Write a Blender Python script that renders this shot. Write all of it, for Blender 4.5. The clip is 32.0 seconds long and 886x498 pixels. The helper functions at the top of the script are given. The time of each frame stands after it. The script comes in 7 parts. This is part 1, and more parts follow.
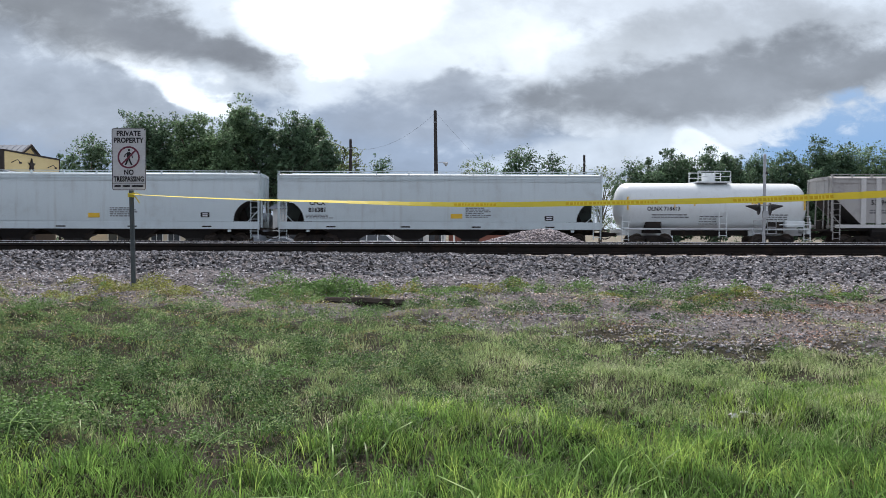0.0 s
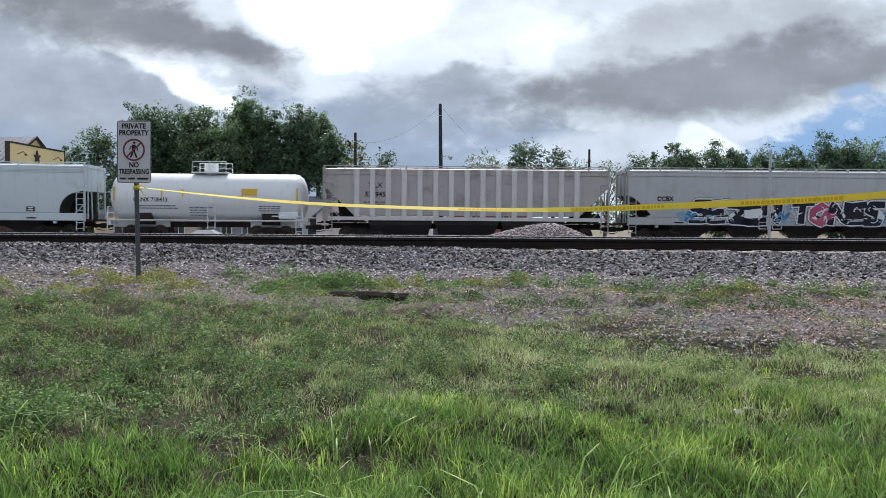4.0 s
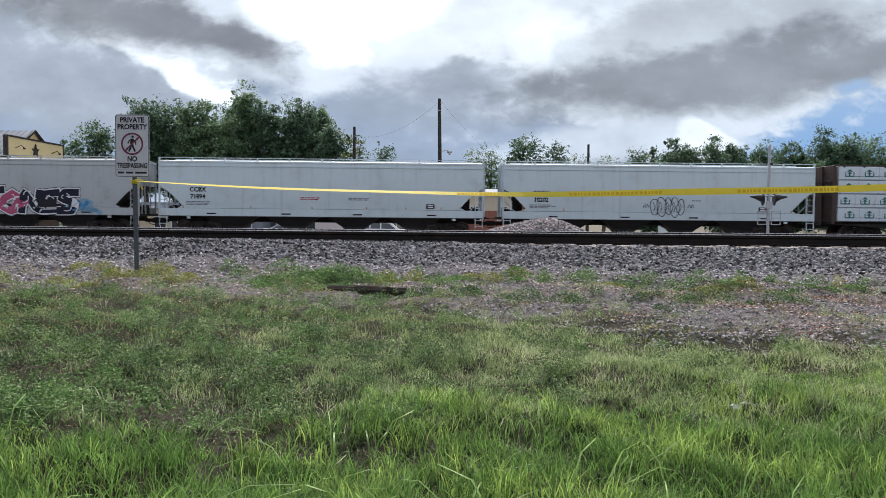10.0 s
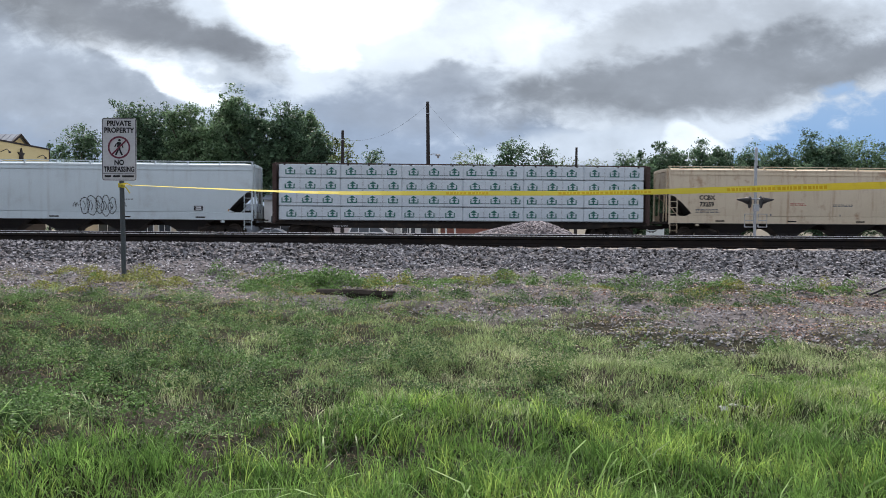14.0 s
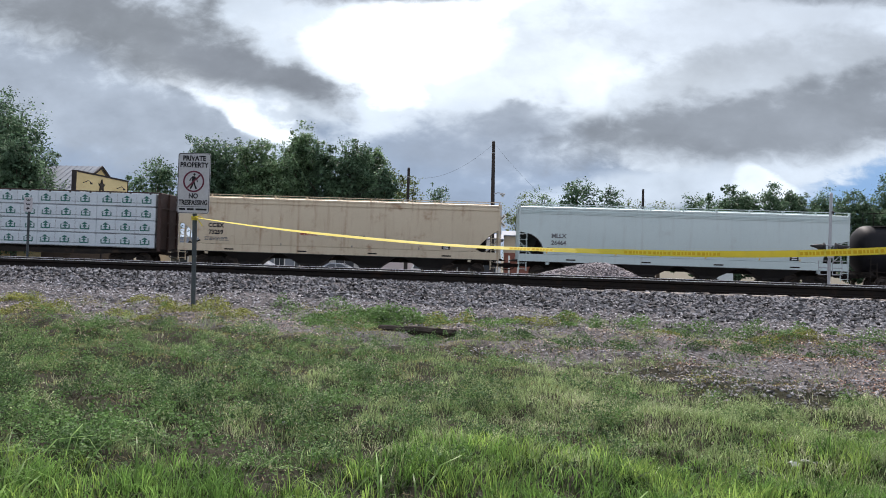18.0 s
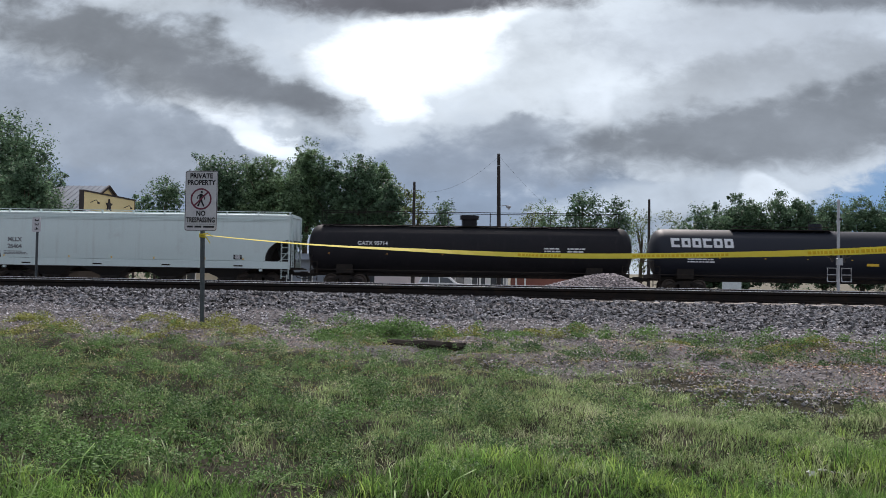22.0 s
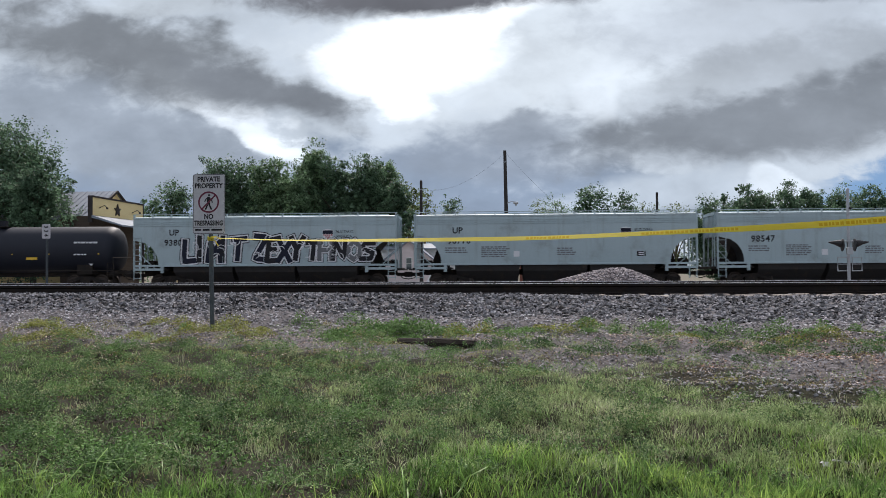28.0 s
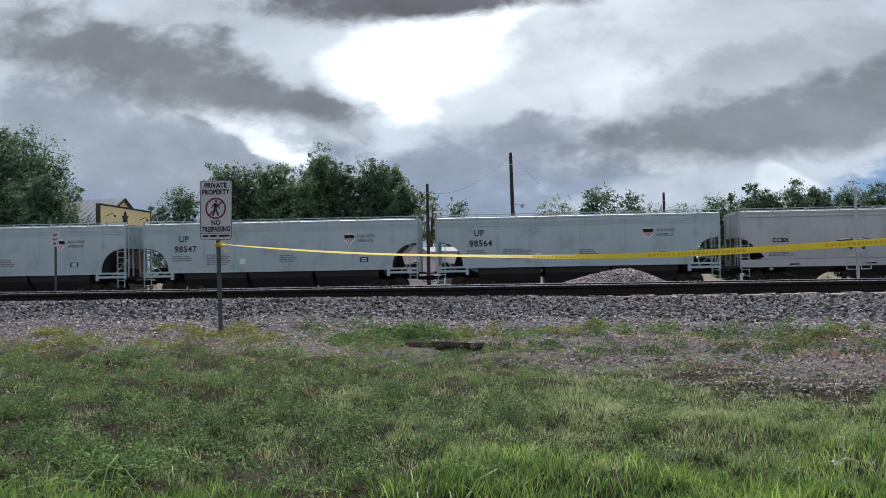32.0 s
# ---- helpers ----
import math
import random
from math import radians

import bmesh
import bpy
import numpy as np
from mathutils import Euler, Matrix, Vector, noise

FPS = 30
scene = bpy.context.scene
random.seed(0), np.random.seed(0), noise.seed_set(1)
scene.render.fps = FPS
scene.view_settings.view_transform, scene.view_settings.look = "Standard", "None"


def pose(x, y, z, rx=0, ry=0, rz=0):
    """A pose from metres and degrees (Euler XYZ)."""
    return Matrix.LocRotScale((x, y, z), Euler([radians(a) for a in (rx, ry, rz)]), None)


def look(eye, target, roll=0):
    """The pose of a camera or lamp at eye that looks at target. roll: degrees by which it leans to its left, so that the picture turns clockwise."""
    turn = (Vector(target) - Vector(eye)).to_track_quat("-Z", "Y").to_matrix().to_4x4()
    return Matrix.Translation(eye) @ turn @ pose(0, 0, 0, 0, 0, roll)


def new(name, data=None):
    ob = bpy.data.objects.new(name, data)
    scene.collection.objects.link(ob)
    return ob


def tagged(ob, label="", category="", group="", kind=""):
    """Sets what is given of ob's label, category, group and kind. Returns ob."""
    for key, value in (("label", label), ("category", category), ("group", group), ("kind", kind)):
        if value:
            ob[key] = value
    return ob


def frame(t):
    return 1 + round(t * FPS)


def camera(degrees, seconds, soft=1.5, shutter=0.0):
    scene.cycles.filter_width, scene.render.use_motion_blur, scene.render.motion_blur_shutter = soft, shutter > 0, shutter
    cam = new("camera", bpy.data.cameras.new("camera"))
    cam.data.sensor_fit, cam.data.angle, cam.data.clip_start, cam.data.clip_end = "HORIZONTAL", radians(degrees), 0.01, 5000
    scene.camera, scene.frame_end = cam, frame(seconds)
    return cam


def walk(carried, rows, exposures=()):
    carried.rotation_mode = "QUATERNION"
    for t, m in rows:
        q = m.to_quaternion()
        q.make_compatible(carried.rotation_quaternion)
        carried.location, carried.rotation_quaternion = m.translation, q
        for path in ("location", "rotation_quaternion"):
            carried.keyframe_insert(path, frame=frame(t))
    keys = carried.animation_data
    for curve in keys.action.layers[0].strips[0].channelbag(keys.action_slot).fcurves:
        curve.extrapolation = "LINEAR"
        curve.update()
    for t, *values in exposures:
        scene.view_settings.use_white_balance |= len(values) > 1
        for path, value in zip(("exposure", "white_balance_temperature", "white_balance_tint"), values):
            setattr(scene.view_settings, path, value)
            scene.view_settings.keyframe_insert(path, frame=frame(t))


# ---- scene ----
EYE_Z = 0.80


def stance(x, y, z, yaw, tilt, roll):
    """Camera pose from its place and its yaw (to the left), tilt (up) and roll in degrees."""
    return pose(x, y, EYE_Z + z, 90.143 + tilt, 0, yaw) @ pose(0, 0, 0, 0, 0, roll)


EXPOSURES = [(0, 0.28, 6500, 17), (14.5, 0.28, 6500, 17), (16.5, 0.40, 6500, 17), (18, 0.29, 6500, 17), (18.5, -0.03, 6500, 17), (21, -0.05, 6500, 17), (25, 0.02, 6500, 17), (32, -0.01, 6500, 17)]
PATH = [
    (0, 0.000, -0.000, -0.000, -0.00, -1.58, 0.15),
    (0.5, 0.001, -0.000, -0.001, -0.13, -1.63, -0.04),
    (1, 0.001, -0.005, 0.002, -0.20, -1.71, -0.04),
    (1.5, -0.001, 0.002, 0.000, -0.06, -1.65, 0.22),
    (2, -0.001, -0.003, 0.002, 0.13, -1.64, 0.46),
    (2.5, 0.002, 0.000, 0.002, 0.32, -1.80, 0.54),
    (3, 0.001, -0.001, 0.005, 0.33, -1.93, 0.61),
    (3.5, -0.002, 0.003, 0.002, 0.32, -1.98, 0.53),
    (5.5, 0.001, 0.002, 0.003, 0.26, -2.17, 0.24),
    (6, 0.001, -0.002, 0.003, 0.30, -2.21, 0.32),
    (6.5, -0.000, -0.002, 0.001, 0.30, -2.18, 0.36),
    (7, 0.002, 0.000, 0.004, 0.21, -2.18, 0.37),
    (7.5, 0.002, -0.001, 0.005, 0.13, -2.18, 0.36),
    (8, -0.000, 0.001, 0.001, 0.03, -2.16, 0.49),
    (8.5, 0.001, 0.002, 0.001, 0.04, -2.22, 0.49),
    (9, 0.001, -0.002, 0.002, 0.09, -2.34, 0.50),
    (9.5, 0.001, 0.000, 0.004, 0.17, -2.38, 0.45),
    (10, 0.002, 0.004, 0.002, 0.22, -2.39, 0.54),
    (10.5, 0.002, -0.001, 0.001, 0.21, -2.32, 0.56),
    (11, 0.001, 0.002, 0.002, 0.08, -2.28, 0.63),
    (11.5, 0.001, 0.003, 0.003, -0.00, -2.34, 0.57),
    (12, -0.001, -0.002, 0.002, -0.05, -2.34, 0.54),
    (12.5, -0.001, -0.001, 0.002, -0.11, -2.34, 0.54),
    (13, 0.002, 0.001, 0.001, -0.26, -2.33, 0.51),
    (13.5, 0.000, -0.000, 0.003, -0.49, -2.26, 0.49),
    (14, 0.001, 0.004, 0.001, -0.58, -2.15, 0.42),
    (14.5, 0.001, -0.002, 0.004, -0.27, -2.05, 0.47),
    (16.5, -0.002, -0.005, 0.001, 4.76, -1.61, 0.26),
    (17, 0.005, -0.004, 0.001, 4.57, -1.34, 0.52),
    (17.5, -0.001, -0.003, 0.008, 4.18, -0.45, 1.41),
    (18, -0.002, -0.003, 0.009, 3.90, 0.45, 1.88),
    (18.5, -0.008, 0.006, 0.008, 3.89, 1.27, 2.04),
    (19, -0.011, 0.005, 0.010, 3.67, 1.47, 1.96),
    (19.5, -0.014, 0.005, 0.007, 3.90, 1.17, 1.72),
    (20, -0.016, 0.007, 0.009, 4.19, 0.99, 1.57),
    (20.5, -0.014, 0.008, 0.007, 4.34, 1.11, 1.46),
    (21, -0.016, 0.006, 0.007, 4.30, 1.27, 1.23),
    (21.5, -0.014, 0.007, 0.007, 4.36, 1.38, 1.00),
    (22, -0.015, 0.007, 0.007, 4.39, 1.39, 0.94),
    (22.5, -0.014, 0.009, 0.007, 4.51, 1.36, 0.83),
    (23, -0.015, 0.007, 0.007, 4.69, 1.42, 0.77),
    (23.5, -0.014, 0.011, 0.008, 4.90, 1.48, 0.65),
    (24, -0.014, 0.006, 0.007, 5.36, 1.56, 0.41),
    (24.5, -0.015, 0.006, 0.008, 5.75, 1.58, 0.24),
    (25, -0.014, 0.006, 0.008, 5.69, 1.49, 0.25),
    (25.5, -0.012, 0.010, 0.007, 5.45, 1.27, 0.20),
    (27.5, -0.012, 0.008, 0.006, 4.91, 1.17, -0.33),
    (28, -0.012, 0.007, 0.008, 4.97, 1.23, -0.30),
    (28.5, -0.013, 0.007, 0.009, 5.02, 1.23, -0.26),
    (29, -0.013, 0.006, 0.009, 5.08, 1.17, -0.26),
    (29.5, -0.012, 0.007, 0.008, 5.09, 1.11, -0.30),
    (30, -0.011, 0.007, 0.008, 5.12, 1.05, -0.46),
    (30.5, -0.013, 0.003, 0.010, 5.21, 1.08, -0.41),
    (31, -0.012, 0.005, 0.008, 5.40, 1.18, -0.42),
    (31.5, -0.011, 0.005, 0.008, 5.45, 1.34, -0.65),
    (32, -0.011, 0.004, 0.006, 5.46, 1.47, -1.01),
]
cam = camera(57.3, 32.0, soft=0.75, shutter=0.25)
walk(cam, [(t, stance(x, y, z, a, b, c)) for t, x, y, z, a, b, c in PATH], exposures=EXPOSURES)

# ---- sky and sun ----
SUN_TURN, SUN_UP = -4.0, 48.0


def make_world():
    """Broken cloud over a clear sky: a bright opening before the sun, grey banks round it, blue low on one side."""
    world = bpy.data.worlds.new("sky")
    scene.world = world
    world.use_nodes = True
    tree = world.node_tree
    nodes, links = tree.nodes, tree.links
    nodes.clear()

    def node(kind, **values):
        n = nodes.new(kind)
        for key, value in values.items():
            n.inputs[key].default_value = value
        return n

    def sock(n, k, v):
        if isinstance(v, (int, float)):
            n.inputs[k].default_value = v
        else:
            links.new(v, n.inputs[k])

    def calc(op, a, b=0.0, c=0.0, clamp=False):
        n = nodes.new("ShaderNodeMath")
        n.operation, n.use_clamp = op, clamp
        sock(n, 0, a), sock(n, 1, b), sock(n, 2, c)
        return n.outputs[0]

    def mix(fac, a, b):
        n = nodes.new("ShaderNodeMix")
        n.data_type = "RGBA"
        for k, v in ((6, a), (7, b)):
            if isinstance(v, tuple):
                n.inputs[k].default_value = (*v, 1)
            else:
                links.new(v, n.inputs[k])
        sock(n, 0, fac)
        return n.outputs[2]

    def step(v, lo, hi):
        n = nodes.new("ShaderNodeMapRange")
        n.interpolation_type = "SMOOTHSTEP"
        links.new(v, n.inputs[0])
        n.inputs[1].default_value, n.inputs[2].default_value = lo, hi
        return n.outputs[0]

    way = nodes.new("ShaderNodeTexCoord").outputs["Generated"]
    split = nodes.new("ShaderNodeSeparateXYZ")
    links.new(way, split.inputs[0])
    ahead = calc("MAXIMUM", split.outputs[1], 0.12)
    u = calc("DIVIDE", split.outputs[0], ahead)
    v = calc("DIVIDE", split.outputs[2], ahead)
    plane = nodes.new("ShaderNodeCombineXYZ")
    links.new(u, plane.inputs[0]), links.new(v, plane.inputs[1])
    flat = nodes.new("ShaderNodeMapping")
    flat.inputs["Scale"].default_value = (1.0, 1.7, 1.0)
    links.new(plane.outputs[0], flat.inputs[0])

    def billow(scale, detail, rough, seed, warp=0.0):
        n = nodes.new("ShaderNodeTexNoise")
        n.inputs["Scale"].default_value, n.inputs["Detail"].default_value = scale, detail
        n.inputs["Roughness"].default_value, n.inputs["Distortion"].default_value = rough, warp
        shift = nodes.new("ShaderNodeMapping")
        shift.inputs["Location"].default_value = (seed, seed * 0.7, seed * 1.3)
        links.new(flat.outputs[0], shift.inputs[0])
        links.new(shift.outputs[0], n.inputs["Vector"])
        return n.outputs[0]

    big = calc("SUBTRACT", billow(6.0, 5, 0.52, 3.1, 0.2), 0.5)
    fine = calc("SUBTRACT", billow(15.0, 5, 0.52, 8.4, 0.1), 0.5)
    big2 = calc("SUBTRACT", billow(5.0, 5, 0.50, 13.7, 0.2), 0.5)
    curl = calc("SUBTRACT", billow(38.0, 6, 0.6, 21.3, 0.6), 0.5)
    uu = calc("ADD", u, calc("ADD", calc("MULTIPLY", big, 0.10), calc("MULTIPLY", fine, 0.04)))
    vv = calc("ADD", v, calc("ADD", calc("MULTIPLY", big2, 0.06), calc("MULTIPLY", fine, 0.035)))

    def patch(cu, cv, ru, rv, soft, tilt=0.0):
        """A cloud's body: 1 inside an ellipse about (cu, cv), fraying out over soft."""
        du, dv = calc("SUBTRACT", uu, cu), calc("SUBTRACT", vv, cv)
        dv = calc("SUBTRACT", dv, calc("MULTIPLY", du, tilt))
        r = calc("ADD", calc("POWER", calc("ABSOLUTE", calc("DIVIDE", du, ru)), 2.0), calc("POWER", calc("ABSOLUTE", calc("DIVIDE", dv, rv)), 2.0))
        r = calc("ADD", r, calc("ADD", calc("MULTIPLY", fine, 2.0), calc("MULTIPLY", curl, 0.9)))
        return calc("SUBTRACT", 1.0, step(r, 1 - soft, 1 + soft))

    clear = nodes.new("ShaderNodeTexSky")
    clear.sky_type, clear.sun_disc = "NISHITA", False
    clear.sun_elevation, clear.sun_rotation = radians(SUN_UP), radians(SUN_TURN)
    dim = nodes.new("ShaderNodeMix")
    dim.data_type, dim.blend_type = "RGBA", "MULTIPLY"
    dim.inputs[0].default_value = 1.0
    links.new(clear.outputs[0], dim.inputs[6])
    dim.inputs[7].default_value = (0.075, 0.075, 0.075, 1)
    blue = dim.outputs[2]
    # low haze whitens the clear sky towards the horizon
    sky = mix(calc("MULTIPLY", calc("SUBTRACT", 1.0, step(v, 0.08, 0.30)), 0.95), blue, (0.20, 0.375, 0.62))

    clear_sky = sky
    for cu, cv, ru, rv, soft, tilt, grey, most in CLOUDS:
        mask = calc("MULTIPLY", patch(cu, cv, ru, rv, soft, tilt), most)
        if grey is None:
            sky = mix(mask, sky, clear_sky)
            continue
        shade = calc("ADD", calc("ADD", calc("MULTIPLY_ADD", fine, 0.42, 1.0), calc("MULTIPLY", big2, 0.60)), calc("MULTIPLY", curl, 0.12))
        tone = nodes.new("ShaderNodeCombineColor")
        for k in range(3):
            links.new(calc("MULTIPLY", shade, grey[k] * (0.885, 1.0, 1.045)[k]), tone.inputs[k])
        sky = mix(mask, sky, tone.outputs[0])

    # the rest of the dome: even broken cloud
    dome = nodes.new("ShaderNodeTexNoise")
    dome.inputs["Scale"].default_value, dome.inputs["Detail"].default_value = 2.2, 6
    links.new(way, dome.inputs["Vector"])
    cloud = mix(step(dome.outputs[0], 0.36, 0.66), (0.42, 0.48, 0.55), (0.82, 0.90, 0.97))
    rest = mix(0.72, blue, cloud)
    sky = mix(step(split.outputs[1], 0.62, 0.74), rest, sky)

    back = nodes.new("ShaderNodeBackground")
    links.new(sky, back.inputs["Color"])
    back.inputs["Strength"].default_value = 1.0
    out = nodes.new("ShaderNodeOutputWorld")
    links.new(back.outputs[0], out.inputs[0])


# each cloud: its middle and half-size by the slopes of the ray ahead, softness, tilt, brightness, cover
CLOUDS = [
    (0.0, 0.26, 1.30, 0.50, 0.40, 0.0, (0.62, 0.65, 0.69), 1.0),
    (0.04, 0.275, 0.30, 0.085, 0.80, 0.0, (0.86, 0.88, 0.90), 0.9),
    (-0.120, 0.268, 0.105, 0.044, 0.85, 0.10, (1.6, 1.6, 1.6), 0.95),
    (-0.030, 0.300, 0.075, 0.026, 0.90, 0.45, (1.5, 1.5, 1.5), 0.9),
    (-0.155, 0.226, 0.040, 0.024, 0.90, -0.40, (1.4, 1.4, 1.42), 0.9),
    (0.30, 0.290, 0.20, 0.050, 0.90, 0.0, (0.56, 0.58, 0.62), 0.7),
    (-0.10, 0.075, 0.30, 0.080, 0.60, 0.0, (0.32, 0.375, 0.465), 1.0),
    (-0.02, 0.142, 0.12, 0.036, 0.90, 0.0, (0.33, 0.36, 0.415), 0.75),
    (-0.55, 0.080, 0.25, 0.090, 0.80, 0.0, (0.29, 0.35, 0.45), 0.95),
    (0.36, 0.238, 0.26, 0.040, 0.90, 0.14, (0.42, 0.435, 0.46), 0.7),
    (0.36, 0.180, 0.28, 0.044, 0.75, 0.13, (0.265, 0.277, 0.30), 0.95),
    (0.02, 0.172, 0.06, 0.020, 0.85, 0.10, (0.32, 0.345, 0.39), 0.8),
    (0.105, 0.215, 0.025, 0.040, 0.85, 0.0, (0.90, 0.92, 0.95), 0.7),
    (0.59, 0.085, 0.26, 0.080, 0.35, 0.13, None, 1.0),
    (0.20, 0.088, 0.15, 0.022, 0.75, 0.06, (0.62, 0.66, 0.715), 0.95),
    (0.312, 0.098, 0.034, 0.026, 0.50, 0.0, (0.88, 0.91, 0.95), 0.95),
    (-0.50, 0.170, 0.22, 0.066, 0.60, -0.22, (0.375, 0.405, 0.455), 0.95),
    (-0.355, 0.197, 0.105, 0.020, 0.70, -0.50, (0.98, 1.0, 1.03), 0.95),
    (-0.290, 0.156, 0.042, 0.014, 0.60, -0.25, (1.1, 1.12, 1.14), 0.95),
    (-0.50, 0.282, 0.24, 0.052, 0.85, -0.26, (0.25, 0.258, 0.273), 1.0),
    (-0.310, 0.226, 0.115, 0.025, 0.85, -0.34, (0.235, 0.243, 0.262), 0.95),
    (-0.46, 0.338, 0.09, 0.014, 0.80, -0.10, (0.62, 0.64, 0.66), 0.7),
    (-0.13, 0.346, 0.20, 0.036, 0.60, 0.0, (0.175, 0.17, 0.182), 1.0),
    (0.40, 0.350, 0.22, 0.028, 0.70, 0.0, (0.22, 0.23, 0.25), 0.9),
]
make_world()
sun = new("sun", bpy.data.lights.new("sun", "SUN"))
sun.data.energy, sun.data.angle, sun.data.color = 5.0, radians(9), (1.0, 0.95, 0.87)
sun.matrix_basis = look((0, 0, 60), (60 * math.sin(radians(-SUN_TURN)) / math.tan(radians(SUN_UP)), -60 * math.cos(radians(SUN_TURN)) / math.tan(radians(SUN_UP)), 0))

# ---- materials ----
def surf(name, a, b=None, scale=4.0, rough=0.7, bump=0.2, metal=0.0, fine=40.0, stretch=(1, 1, 1), dirt=None, dirt_scale=1.2, dirt_at=(0.52, 0.72), isle=0.0, pick=0.0, space="Object", streak=None, thin=0.0, gloss=None):
    """A painted, weathered or mineral surface: two tones mixed by noise, fine grain, dirt patches, and relief.
    isle, pick: how far the tone strays from loose piece to loose piece of a mesh, or from object to object."""
    b = b or tuple(c * 0.8 for c in a)
    m = bpy.data.materials.new(name)
    m.use_nodes = True
    nodes, links = m.node_tree.nodes, m.node_tree.links
    bsdf = nodes["Principled BSDF"]
    coord = nodes.new("ShaderNodeTexCoord").outputs["Object"] if space == "Object" else nodes.new("ShaderNodeNewGeometry").outputs["Position"]
    place = nodes.new("ShaderNodeMapping")
    place.inputs["Scale"].default_value = stretch
    links.new(coord, place.inputs[0])

    def noise_of(s, detail=5, rough_=0.6, vec=None):
        n = nodes.new("ShaderNodeTexNoise")
        n.inputs["Scale"].default_value, n.inputs["Detail"].default_value, n.inputs["Roughness"].default_value = s, detail, rough_
        links.new(vec or place.outputs[0], n.inputs["Vector"])
        return n.outputs[0]

    def ramp(v, lo, hi):
        n = nodes.new("ShaderNodeMapRange")
        n.interpolation_type = "SMOOTHSTEP"
        links.new(v, n.inputs[0])
        n.inputs[1].default_value, n.inputs[2].default_value = lo, hi
        return n.outputs[0]

    def mixed(fac, x, y, blend="MIX"):
        n = nodes.new("ShaderNodeMix")
        n.data_type, n.blend_type = "RGBA", blend
        for k, v in ((6, x), (7, y)):
            if isinstance(v, tuple):
                n.inputs[k].default_value = (*v, 1)
            else:
                links.new(v, n.inputs[k])
        if isinstance(fac, float):
            n.inputs[0].default_value = fac
        else:
            links.new(fac, n.inputs[0])
        return n.outputs[2]

    coarse, grain = noise_of(scale), noise_of(fine, 4)
    colour = mixed(ramp(coarse, 0.3, 0.7), a, b)
    if thin:
        less = nodes.new("ShaderNodeMath")
        less.operation = "MULTIPLY"
        links.new(ramp(grain, 0.25, 0.8), less.inputs[0])
        less.inputs[1].default_value = 0.3
        speckle = less.outputs[0]
    else:
        speckle = ramp(grain, 0.25, 0.8)
    colour = mixed(speckle, colour, tuple(min(1, c * 1.12) for c in a))
    if dirt:
        colour = mixed(ramp(noise_of(dirt_scale, 6, 0.65), *dirt_at), colour, dirt)
    if streak:
        down = nodes.new("ShaderNodeMapping")
        down.inputs["Scale"].default_value = (2.2, 2.2, 0.16)
        links.new(coord, down.inputs[0])
        s = nodes.new("ShaderNodeMath")
        s.operation = "MULTIPLY"
        links.new(ramp(noise_of(1.6, 6, 0.7, down.outputs[0]), 0.50, 0.80), s.inputs[0])
        s.inputs[1].default_value = streak[3]
        colour = mixed(s.outputs[0], colour, streak[:3])
    if isle or pick:
        src = nodes.new("ShaderNodeNewGeometry").outputs["Random Per Island"] if isle else nodes.new("ShaderNodeObjectInfo").outputs["Random"]
        span = isle or pick
        r = nodes.new("ShaderNodeMapRange")
        links.new(src, r.inputs[0])
        r.inputs[3].default_value, r.inputs[4].default_value = 1 - span, 1 + span
        hsv = nodes.new("ShaderNodeHueSaturation")
        links.new(r.outputs[0], hsv.inputs["Value"])
        links.new(colour, hsv.inputs["Color"])
        colour = hsv.outputs[0]
    links.new(colour, bsdf.inputs["Base Color"])
    bsdf.inputs["Metallic"].default_value = metal
    if gloss is not None:
        bsdf.inputs["Specular IOR Level"].default_value = gloss
    rr = nodes.new("ShaderNodeMapRange")
    links.new(coarse, rr.inputs[0])
    rr.inputs[3].default_value, rr.inputs[4].default_value = max(0.05, rough - 0.12), min(1, rough + 0.12)
    links.new(rr.outputs[0], bsdf.inputs["Roughness"])
    if bump:
        bp = nodes.new("ShaderNodeBump")
        bp.inputs["Strength"].default_value, bp.inputs["Distance"].default_value = bump, 0.02
        links.new(grain, bp.inputs["Height"])
        links.new(bp.outputs[0], bsdf.inputs["Normal"])
    if thin:
        bsdf.inputs["Specular IOR Level"].default_value = 0.12
        glow = nodes.new("ShaderNodeBsdfTranslucent")
        links.new(colour, glow.inputs[0])
        blend = nodes.new("ShaderNodeMixShader")
        blend.inputs[0].default_value = thin
        links.new(bsdf.outputs[0], blend.inputs[1])
        links.new(glow.outputs[0], blend.inputs[2])
        links.new(blend.outputs[0], nodes["Material Output"].inputs["Surface"])
    return m


def glass(name, tint=(0.05, 0.06, 0.07)):
    m = bpy.data.materials.new(name)
    m.use_nodes = True
    b = m.node_tree.nodes["Principled BSDF"]
    b.inputs["Base Color"].default_value, b.inputs["Roughness"].default_value = (*tint, 1), 0.04
    b.inputs["Specular IOR Level"].default_value = 0.8
    return m


